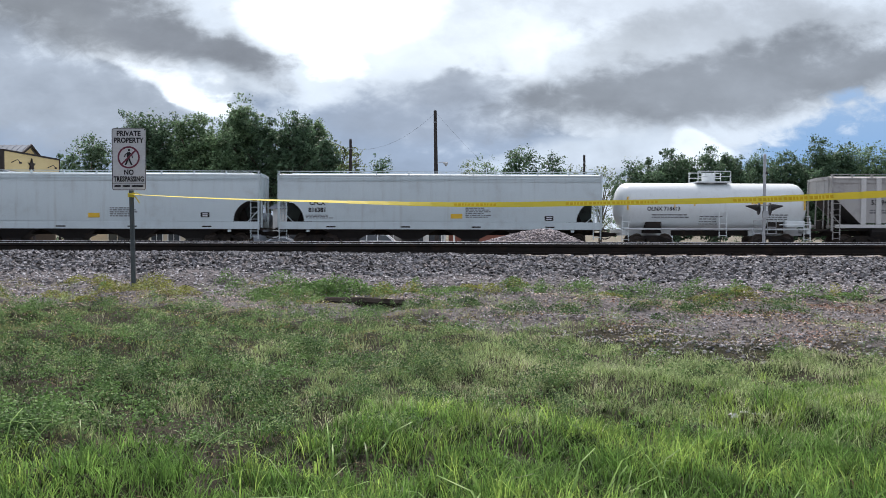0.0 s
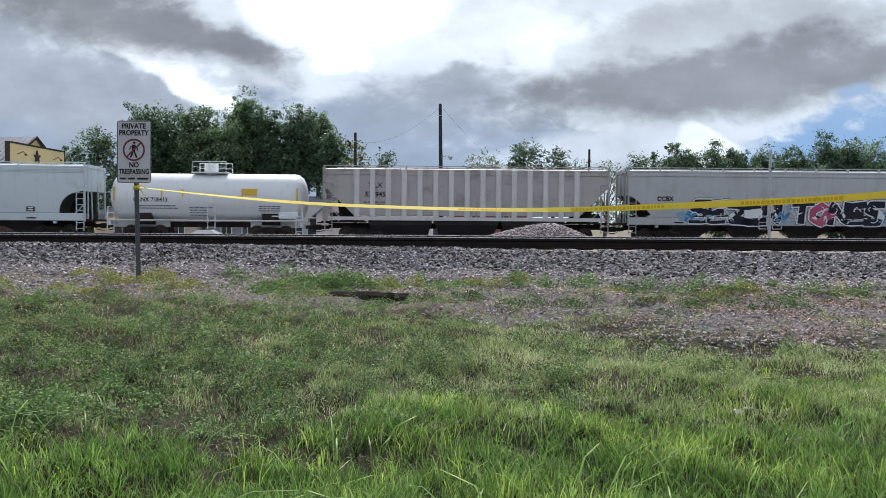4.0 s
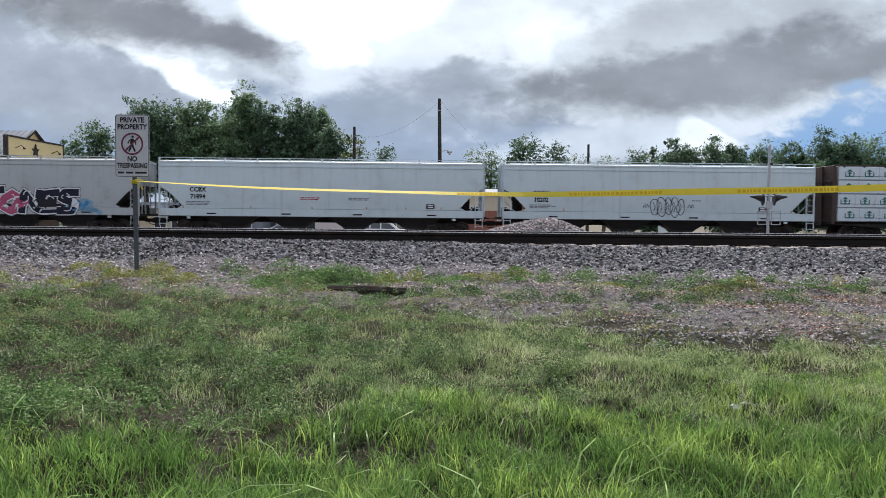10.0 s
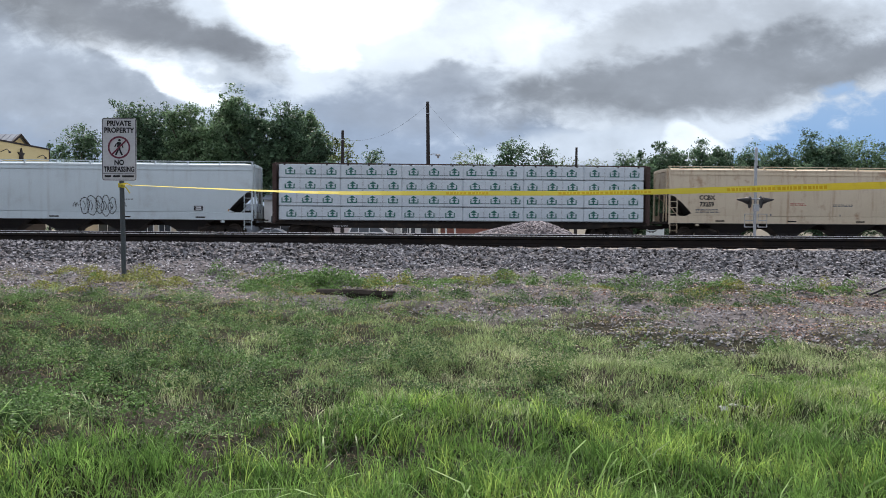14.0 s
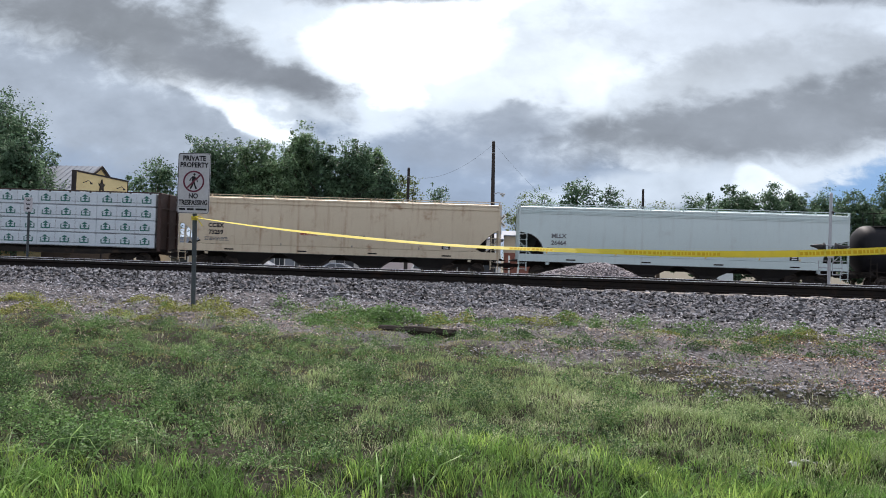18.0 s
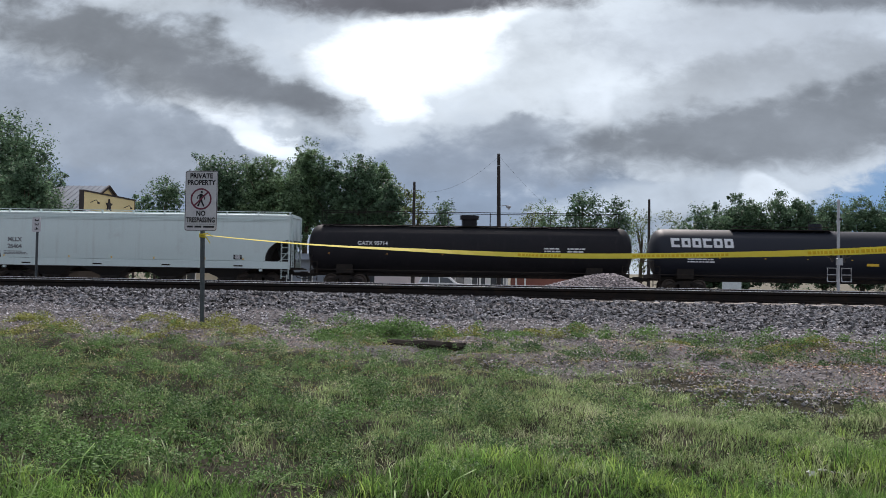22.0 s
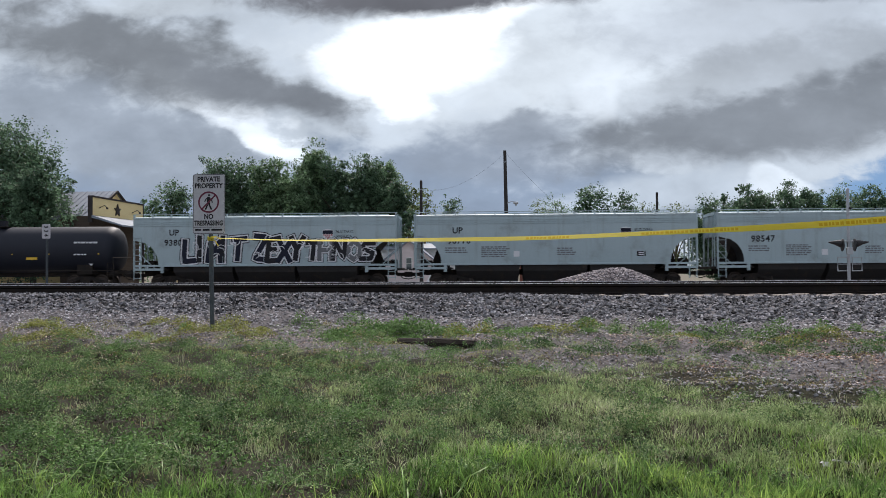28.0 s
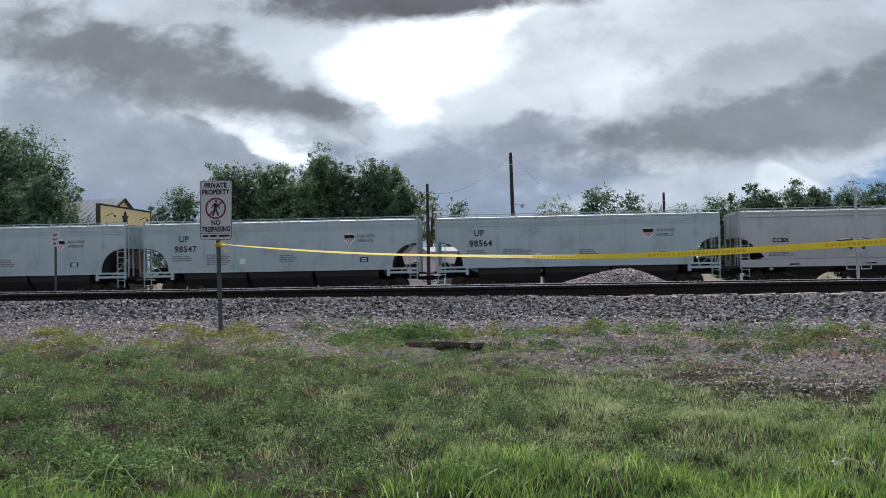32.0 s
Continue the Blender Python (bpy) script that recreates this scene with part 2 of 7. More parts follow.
RUST = (0.16, 0.065, 0.03)
M = {
    "white_steel": surf("white_steel", (0.535, 0.620, 0.650), (0.470, 0.550, 0.580), 0.5, 0.42, 0.05, streak=(0.31, 0.32, 0.31, 0.4), dirt=(0.38, 0.40, 0.40), dirt_scale=0.5, dirt_at=(0.52, 0.85)),
    "pale_steel": surf("pale_steel", (0.40, 0.43, 0.44), (0.345, 0.37, 0.38), 0.5, 0.5, 0.05, streak=(0.23, 0.22, 0.20, 0.5), dirt=(0.28, 0.28, 0.27), dirt_scale=0.6, dirt_at=(0.48, 0.8)),
    "aqua_steel": surf("aqua_steel", (0.56, 0.66, 0.655), (0.51, 0.61, 0.605), 0.5, 0.42, 0.05, streak=(0.36, 0.38, 0.36, 0.35), dirt=(0.43, 0.47, 0.46), dirt_scale=0.6, dirt_at=(0.55, 0.85)),
    "up_steel": surf("up_steel", (0.37, 0.470, 0.495), (0.33, 0.425, 0.45), 0.6, 0.5, 0.05, streak=(0.21, 0.24, 0.235, 0.5), dirt=(0.235, 0.27, 0.275), dirt_scale=0.7, dirt_at=(0.48, 0.8)),
    "grey_steel": surf("grey_steel", (0.395, 0.390, 0.380), (0.33, 0.325, 0.315), 0.7, 0.6, 0.06, streak=(0.17, 0.155, 0.145, 0.55), dirt=(0.20, 0.19, 0.18), dirt_scale=0.8, dirt_at=(0.48, 0.8)),
    "rib_steel": surf("rib_steel", (0.58, 0.59, 0.58), (0.49, 0.49, 0.48), 0.9, 0.6, 0.06, streak=(0.32, 0.29, 0.27, 0.45)),
    "tan_steel": surf("tan_steel", (0.60, 0.52, 0.385), (0.54, 0.46, 0.33), 0.6, 0.6, 0.06, streak=(0.30, 0.15, 0.07, 0.75), dirt=(0.36, 0.23, 0.14), dirt_scale=0.9, dirt_at=(0.54, 0.74)),
    "tank_white": surf("tank_white", (0.68, 0.73, 0.74), (0.62, 0.67, 0.68), 0.6, 0.35, 0.03, streak=(0.4, 0.40, 0.38, 0.4)),
    "tank_black": surf("tank_black", (0.014, 0.014, 0.017), (0.022, 0.020, 0.023), 0.8, 0.60, 0.04, streak=(0.040, 0.037, 0.040, 0.5), gloss=0.15),
    "tank_navy": surf("tank_navy", (0.014, 0.017, 0.026), (0.018, 0.021, 0.030), 0.8, 0.58, 0.02, gloss=0.3),
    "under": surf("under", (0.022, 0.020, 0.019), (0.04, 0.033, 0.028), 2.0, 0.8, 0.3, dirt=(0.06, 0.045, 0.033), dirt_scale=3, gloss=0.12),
    # dark grey holds the shade under pale bodies as well as grime
    "hopper_grime_shade": surf("hopper_grime_shade", (0.055, 0.053, 0.052), (0.035, 0.033, 0.032), 1.0, 0.8, 0.15, dirt=(0.08, 0.066, 0.055), dirt_scale=2, gloss=0.12),
    "wheel": surf("wheel", (0.05, 0.04, 0.035), (0.08, 0.06, 0.045), 3.0, 0.6, 0.2, 0.4),
    # colour of the added sheet that darkens the arched end openings
    "arch_dim": surf("arch_dim", (0.050, 0.062, 0.058), (0.085, 0.10, 0.095), 1.0, 0.7, 0.1, dirt=(0.03, 0.03, 0.03), dirt_scale=1.5, gloss=0.15),
    "maroon": surf("maroon", (0.045, 0.022, 0.018), (0.06, 0.035, 0.03), 1.2, 0.7, 0.1, dirt=(0.08, 0.06, 0.05), dirt_scale=2),
    "wrap": surf("wrap", (0.57, 0.64, 0.68), (0.50, 0.57, 0.62), 2.5, 0.45, 0.5, fine=9.0),
    "wrap_band": surf("wrap_band", (0.05, 0.09, 0.10), None, 3.0, 0.5, 0.0),
    "green_mark": surf("green_mark", (0.010, 0.125, 0.105), None, 3.0, 0.5, 0.0),
    "ink_black": surf("ink_black", (0.02, 0.02, 0.024), (0.03, 0.03, 0.033), 3.0, 0.6, 0.0, gloss=0.15),
    "ink_navy": surf("ink_navy", (0.014, 0.016, 0.030), (0.026, 0.028, 0.044), 2.0, 0.6, 0.0, gloss=0.15),
    "ink_white": surf("ink_white", (0.68, 0.70, 0.72), (0.58, 0.6, 0.62), 3.0, 0.5, 0.0, gloss=0.15),
    "ink_pink": surf("ink_pink", (0.45, 0.10, 0.18), (0.32, 0.06, 0.13), 2.0, 0.6, 0.0, gloss=0.15),
    "ink_blue": surf("ink_blue", (0.05, 0.20, 0.40), (0.09, 0.28, 0.42), 2.0, 0.6, 0.0, gloss=0.15),
    "ink_haze": surf("ink_haze", (0.17, 0.33, 0.45), (0.27, 0.38, 0.46), 1.2, 0.6, 0.0, gloss=0.15),
    "ink_grey": surf("ink_grey", (0.14, 0.15, 0.16), (0.2, 0.2, 0.21), 3.0, 0.6, 0.0, gloss=0.15),
    "ink_red": surf("ink_red", (0.36, 0.03, 0.035), None, 3.0, 0.5, 0.0, gloss=0.15),
    "ring": surf("ring", (0.13, 0.015, 0.04), None, 3.0, 0.5, 0.0),
    "ink_yellow": surf("ink_yellow", (0.72, 0.46, 0.03), (0.6, 0.36, 0.02), 3.0, 0.5, 0.0),
    "ink_orange": surf("ink_orange", (0.50, 0.24, 0.06), (0.36, 0.20, 0.08), 4.0, 0.6, 0.0, gloss=0.15),
    "rail": surf("rail", (0.012, 0.010, 0.010), (0.022, 0.017, 0.014), 6.0, 0.65, 0.2, 0.0, dirt=(0.032, 0.021, 0.015), dirt_scale=4, gloss=0.12),
    "rail_head": surf("rail_head", (0.42, 0.43, 0.46), (0.3, 0.3, 0.32), 8.0, 0.28, 0.02, 0.9),
    "tie": surf("tie", (0.30, 0.27, 0.25), (0.20, 0.175, 0.155), 5.0, 0.9, 0.5, stretch=(6, 1, 6), pick=0.25, gloss=0.12),
    "old_tie": surf("old_tie", (0.020, 0.017, 0.015), (0.036, 0.029, 0.025), 6.0, 0.9, 0.6, stretch=(1, 6, 6), gloss=0.08),
    "ballast": surf("ballast", (0.192, 0.192, 0.204), (0.017, 0.017, 0.019), 22.0, 0.9, 0.3, isle=0.95, space="World", gloss=0.2),
    "ballast_pale": surf("ballast_pale", (0.365, 0.358, 0.375), (0.10, 0.098, 0.104), 16.0, 0.9, 0.3, isle=0.85, space="World", gloss=0.15),
    "loose_stone": surf("loose_stone", (0.300, 0.292, 0.305), (0.105, 0.102, 0.108), 9.0, 0.9, 0.3, isle=0.7, space="World", gloss=0.15),
    "pile": surf("pile", (0.29, 0.262, 0.268), (0.17, 0.15, 0.155), 3.0, 0.9, 0.4, isle=0.5, space="World"),
    "grass": surf("grass", (0.38, 0.48, 0.22), (0.13, 0.19, 0.080), 5.0, 0.55, 0.0, isle=0.6, space="World", thin=0.4),
    "grass_lush": surf("grass_lush", (0.20, 0.35, 0.085), (0.060, 0.135, 0.034), 4.5, 0.5, 0.0, isle=0.6, space="World", thin=0.45),
    "grass_bright": surf("grass_bright", (0.36, 0.50, 0.125), (0.15, 0.26, 0.060), 4.5, 0.5, 0.0, isle=0.6, space="World", thin=0.45),
    # very dark green stands in for shade low among the blades
    "grass_shade": surf("grass_shade", (0.034, 0.064, 0.018), (0.018, 0.037, 0.010), 1.5, 0.6, 0.0, isle=0.6, space="World", thin=0.2),
    "grass_pale": surf("grass_pale", (0.58, 0.60, 0.39), (0.28, 0.32, 0.18), 5.0, 0.6, 0.0, isle=0.6, space="World", thin=0.35),
    "grass_dry": surf("grass_dry", (0.429, 0.351, 0.195), (0.286, 0.234, 0.117), 2.0, 0.7, 0.0, isle=0.65, space="World", thin=0.3),
    "weed": surf("weed", (0.170, 0.300, 0.095), (0.040, 0.090, 0.028), 9.0, 0.6, 0.0, fine=25.0, isle=0.4, space="World", thin=0.3),
    "weed_deep": surf("weed_deep", (0.098, 0.190, 0.064), (0.020, 0.046, 0.017), 9.0, 0.6, 0.0, fine=25.0, isle=0.4, space="World", thin=0.25),
    "weed_pale": surf("weed_pale", (0.33, 0.43, 0.19), (0.10, 0.16, 0.06), 8.0, 0.6, 0.0, fine=25.0, isle=0.5, space="World", thin=0.35),
    "weed_ochre": surf("weed_ochre", (0.27, 0.26, 0.085), (0.19, 0.17, 0.07), 2.0, 0.6, 0.0, isle=0.7, space="World", thin=0.3),
    "weed_yellow": surf("weed_yellow", (0.30, 0.315, 0.085), (0.13, 0.155, 0.045), 6.0, 0.6, 0.0, fine=25.0, isle=0.5, space="World", thin=0.3),
    "thatch": surf("thatch", (0.10, 0.075, 0.045), (0.05, 0.038, 0.022), 2.0, 0.85, 0.0, isle=0.8, space="World", gloss=0.08),
    "bark_chips": surf("bark_chips", (0.33, 0.205, 0.155), (0.17, 0.10, 0.075), 6.0, 0.85, 0.0, isle=0.8, space="World", gloss=0.08),
    "grass_broad": surf("grass_broad", (0.22, 0.34, 0.11), (0.13, 0.235, 0.06), 2.5, 0.4, 0.0, isle=0.6, space="World", thin=0.4),
    "chips": surf("chips", (0.50, 0.42, 0.35), (0.28, 0.22, 0.18), 6.0, 0.85, 0.0, isle=0.8, space="World", gloss=0.08),
    "leaf": surf("leaf", (0.195, 0.300, 0.162), (0.088, 0.152, 0.086), 0.5, 0.5, 0.0, isle=0.65, space="World", thin=0.36),
    "leaf_dark": surf("leaf_dark", (0.148, 0.240, 0.143), (0.062, 0.112, 0.070), 0.5, 0.5, 0.0, isle=0.65, space="World", thin=0.33),
    "leaf_pale": surf("leaf_pale", (0.150, 0.195, 0.078), (0.110, 0.150, 0.058), 0.5, 0.5, 0.0, isle=0.7, space="World", thin=0.45),
    "bark": surf("bark", (0.11, 0.085, 0.065), (0.06, 0.047, 0.037), 3.0, 0.9, 0.6, stretch=(1, 1, 0.3)),
    "pole_wood": surf("pole_wood", (0.050, 0.045, 0.044), (0.030, 0.027, 0.027), 3.0, 0.9, 0.4, stretch=(4, 4, 0.3), gloss=0.1),
    "galvanised": surf("galvanised", (0.40, 0.42, 0.44), (0.30, 0.32, 0.34), 9.0, 0.42, 0.05, 0.6),
    "post_steel": surf("post_steel", (0.075, 0.090, 0.098), (0.050, 0.060, 0.066), 7.0, 0.6, 0.1, 0.2, gloss=0.2, dirt=(0.10, 0.085, 0.07), dirt_scale=6),
    "sign_face": surf("sign_face", (0.47, 0.47, 0.50), (0.42, 0.42, 0.45), 4.0, 0.35, 0.02, dirt=(0.48, 0.47, 0.46), dirt_scale=5, dirt_at=(0.55, 0.8)),
    "tape": surf("tape", (0.74, 0.64, 0.09), (0.66, 0.56, 0.07), 5.0, 0.6, 0.1, thin=0.35),
    "wall_yellow": surf("wall_yellow", (0.74, 0.60, 0.31), (0.68, 0.54, 0.26), 0.8, 0.8, 0.1, stretch=(1, 1, 8)),
    "wall_cream": surf("wall_cream", (0.56, 0.49, 0.38), (0.50, 0.43, 0.33), 0.8, 0.8, 0.1),
    "wall_rose": surf("wall_rose", (0.66, 0.58, 0.58), (0.60, 0.52, 0.53), 0.8, 0.8, 0.1, stretch=(1, 1, 6)),
    # dark brown that carries the shade under the awning
    "wall_shaded": surf("wall_shaded", (0.10, 0.078, 0.062), (0.07, 0.055, 0.045), 1.5, 0.85, 0.2, stretch=(1, 1, 6), gloss=0.1),
    "roof_metal": surf("roof_metal", (0.24, 0.27, 0.31), (0.18, 0.20, 0.235), 0.8, 0.7, 0.1, 0.0, gloss=0.2),
    "trim_dark": surf("trim_dark", (0.03, 0.022, 0.02), None, 2.0, 0.6, 0.1),
    "wall_white": surf("wall_white", (0.68, 0.68, 0.67), (0.58, 0.58, 0.57), 0.7, 0.8, 0.1, dirt=(0.45, 0.44, 0.42), dirt_scale=0.6),
    "wall_brick": surf("wall_brick", (0.28, 0.11, 0.08), (0.22, 0.085, 0.06), 1.5, 0.85, 0.2),
    "car_white": surf("car_white", (0.75, 0.76, 0.78), None, 1.0, 0.15, 0.0),
    "car_silver": surf("car_silver", (0.42, 0.44, 0.47), None, 1.0, 0.2, 0.0, 0.7),
    "rubber": surf("rubber", (0.015, 0.015, 0.016), None, 5.0, 0.8, 0.1),
    "black_plastic": surf("black_plastic", (0.012, 0.012, 0.013), None, 5.0, 0.5, 0.05),
    "litter_white": surf("litter_white", (0.55, 0.55, 0.56), (0.42, 0.42, 0.43), 9.0, 0.7, 0.4, gloss=0.1),
    "glass_dark": glass("glass_dark"),
}

# ---- tools for meshes ----
class Shape:
    """Collects boxes, tubes and prisms into one mesh."""

    def __init__(self):
        self.v, self.f = [], []

    def add(self, verts, faces):
        n = len(self.v)
        self.v += [tuple(p) for p in verts]
        self.f += [tuple(n + i for i in f) for f in faces]
        return self

    def box(self, x0, x1, y0, y1, z0, z1, c=0.0):
        """A block; c: the width of its chamfered upright edges' top and bottom rims."""
        if c <= 0:
            return self.add([(x, y, z) for z in (z0, z1) for x, y in ((x0, y0), (x1, y0), (x1, y1), (x0, y1))],
                            [(3, 2, 1, 0), (4, 5, 6, 7), (0, 1, 5, 4), (1, 2, 6, 5), (2, 3, 7, 6), (3, 0, 4, 7)])
        ring = [(x0 + c, y0), (x1 - c, y0), (x1, y0 + c), (x1, y1 - c), (x1 - c, y1), (x0 + c, y1), (x0, y1 - c), (x0, y0 + c)]
        mx, my = (x0 + x1) / 2, (y0 + y1) / 2
        sx, sy = max(0.05, 1 - 2 * c / max(1e-6, x1 - x0)), max(0.05, 1 - 2 * c / max(1e-6, y1 - y0))
        inner = [(mx + (x - mx) * sx, my + (y - my) * sy) for x, y in ring]
        cz = min(c, (z1 - z0) / 3)
        return self.loft([[(x, y, z0) for x, y in inner], [(x, y, z0 + cz) for x, y in ring], [(x, y, z1 - cz) for x, y in ring], [(x, y, z1) for x, y in inner]])

    def loft(self, rings, caps=True, closed=True):
        n, k = len(rings[0]), len(rings)
        faces = []
        for i in range(k - 1):
            for j in range(n if closed else n - 1):
                a, b = i * n + j, i * n + (j + 1) % n
                faces.append((a, b, b + n, a + n))
        if caps and closed:
            faces += [tuple(reversed(range(n))), tuple(range((k - 1) * n, k * n))]
        return self.add([p for r in rings for p in r], faces)

    def tube(self, points, r, n=6, r1=None):
        """A round bar along the points, tapering from r to r1."""
        pts = [Vector(p) for p in points]
        rings = []
        for i, p in enumerate(pts):
            d = (pts[min(i + 1, len(pts) - 1)] - pts[max(i - 1, 0)]).normalized()
            side = d.orthogonal() if abs(d.z) > 0.9 else d.cross(Vector((0, 0, 1)))
            side.normalize()
            up = d.cross(side)
            rr = r if r1 is None else r + (r1 - r) * i / (len(pts) - 1)
            rings.append([p + (side * math.cos(a) + up * math.sin(a)) * rr for a in (math.tau * j / n for j in range(n))])
        return self.loft(rings)

    def prism_y(self, outline, y0, y1):
        """An outline of (x, z), anticlockwise as seen from -y, given depth from y0 to y1."""
        return self.loft([[(x, y0, z) for x, z in outline], [(x, y1, z) for x, z in outline]])

    def prism_x(self, outline, x0, x1):
        return self.loft([[(x0, y, z) for y, z in outline], [(x1, y, z) for y, z in outline]])

    def disc_y(self, x, z, r, y0, y1, n=16):
        return self.prism_y([(x + r * math.cos(math.tau * j / n), z + r * math.sin(math.tau * j / n)) for j in range(n)], y0, y1)

    def mesh(self, name, smooth=False):
        me = bpy.data.meshes.new(name)
        me.from_pydata(self.v, [], self.f)
        bm = bmesh.new()
        bm.from_mesh(me)
        bmesh.ops.recalc_face_normals(bm, faces=bm.faces)
        bm.to_mesh(me)
        bm.free()
        if smooth:
            for p in me.polygons:
                p.use_smooth = True
            me.set_sharp_from_angle(angle=radians(35))
        return me


def part(name, shape, material, parent=None, label="", smooth=False, at=None):
    """Links a shape as one mesh object, under a thing or a part."""
    me = shape if isinstance(shape, bpy.types.Mesh) else shape.mesh(name, smooth)
    me.materials.clear()
    me.materials.append(M[material])
    ob = new(name, me)
    if parent:
        ob.parent = parent
    if at:
        ob.location = at
    return tagged(ob, label)


def thing(name, label, category, m=None, group="", kind=""):
    ob = new(name)
    ob.empty_display_size = 0.2
    if m:
        ob.matrix_basis = m
    return tagged(ob, label, category, group, kind)


def from_arrays(name, verts, faces, material, smooth=False):
    """A large mesh straight from arrays of equal-sided faces."""
    me = bpy.data.meshes.new(name)
    verts, faces = np.asarray(verts, np.float32), np.asarray(faces, np.int32)
    k = faces.shape[1]
    me.vertices.add(len(verts))
    me.vertices.foreach_set("co", verts.ravel())
    me.loops.add(faces.size)
    me.loops.foreach_set("vertex_index", faces.ravel())
    me.polygons.add(len(faces))
    me.polygons.foreach_set("loop_start", np.arange(0, faces.size, k, dtype=np.int32))
    me.polygons.foreach_set("use_smooth", np.full(len(faces), smooth))
    me.update(calc_edges=True)
    me.materials.append(M[material])
    return me


rng = np.random.default_rng(7)


def wave(x, y, s, seed=0.0):
    """A cheap smooth random field in -1..1 for arrays."""
    return (np.sin(x * 1.7 / s + seed + 1.3 * np.sin(y * 1.1 / s + seed * 2)) + np.sin(y * 2.1 / s + seed * 3 + 1.7 * np.sin(x * 0.9 / s - seed)) + np.sin((x + y) * 1.3 / s - seed)) / 3


# ---- the lie of the land ----
RAIL_Y, RAIL_TOP, GAUGE = 11.0, 0.602, 1.507
TRAIN_Y, TRAIN_RAIL, TRAIN_TURN = 51.1, -0.40, 1.784


def toe(x):
    """Where the ballast of the near track runs out, towards the camera."""
    return 9.05 - 0.10 * np.clip(x + 2.5, 0, 7) + 0.12 * np.sin(x * 1.9) + 0.08 * np.sin(x * 4.3 + 1)


def land(x, y):
    """Height of the ground."""
    x, y = np.asarray(x, float), np.asarray(y, float)
    t = toe(x)
    verge = np.interp(y, [-30, -3, 0, 4, 8.5], [-0.5, -0.5, 0.0, 0.0, 0.10])
    foot = np.interp(t, [8.2, 9.05], [0.12, 0.19])
    slope = foot + (0.440 - foot) * np.clip((y - t) / (10.15 - t), 0, 1) ** 0.85
    z = np.where(y < t, np.where(y > 7.4, verge + (foot - verge) * np.clip((y - 7.4) / (t - 7.4), 0, 1) ** 2, verge), slope)
    high = 0.03 * np.clip((1 - x) / 5, 0, 1)
    z = z + np.where(y > t, high * np.clip((y - t) / 1.0, 0, 1), 0)
    z = z - 0.016 * np.clip((x - 0.4) / 0.8, 0, 1) * np.clip((y - 9.5) / 0.5, 0, 1)
    far = np.interp(y, [13.2, 15.6, 47, 54, 62, 100, 3000], [0.440, -0.5, -0.62, -0.66, -1.4, -1.4, -1.4])
    z = np.where(y > 13.2, far, z)
    near = (y < t)
    return z + np.where(near, 0.048 * wave(x, y, 0.42, 2.0) + 0.026 * wave(x, y, 0.17, 5.0) + 0.012 * wave(x, y, 0.075, 9.0), 0.006 * wave(x, y, 0.2, 1.0))


def make_ground():
    xs = np.unique(np.concatenate([np.linspace(-3000, -60, 24), np.linspace(-60, -12, 40), np.arange(-12, 12, 0.13), np.linspace(12, 60, 40), np.linspace(60, 3000, 24)]))
    ys = np.unique(np.concatenate([np.linspace(-600, -6, 16), np.linspace(-6, 1.2, 14), np.arange(1.2, 10.6, 0.10), np.linspace(10.6, 16, 30), np.linspace(16, 70, 50), np.linspace(70, 3500, 40)]))
    X, Y = np.meshgrid(xs, ys)
    V = np.stack([X, Y, land(X, Y)], -1).reshape(-1, 3)
    n = len(xs)
    i = (np.arange(len(ys) - 1)[:, None] * n + np.arange(n - 1)[None]).ravel()
    me = from_arrays("ground", V, np.stack([i, i + 1, i + n + 1, i + n], 1), "soil", True)
    return tagged(new("ground", me), "patchy soil and grass verge sloping up to the railway", "ground", kind="structure")


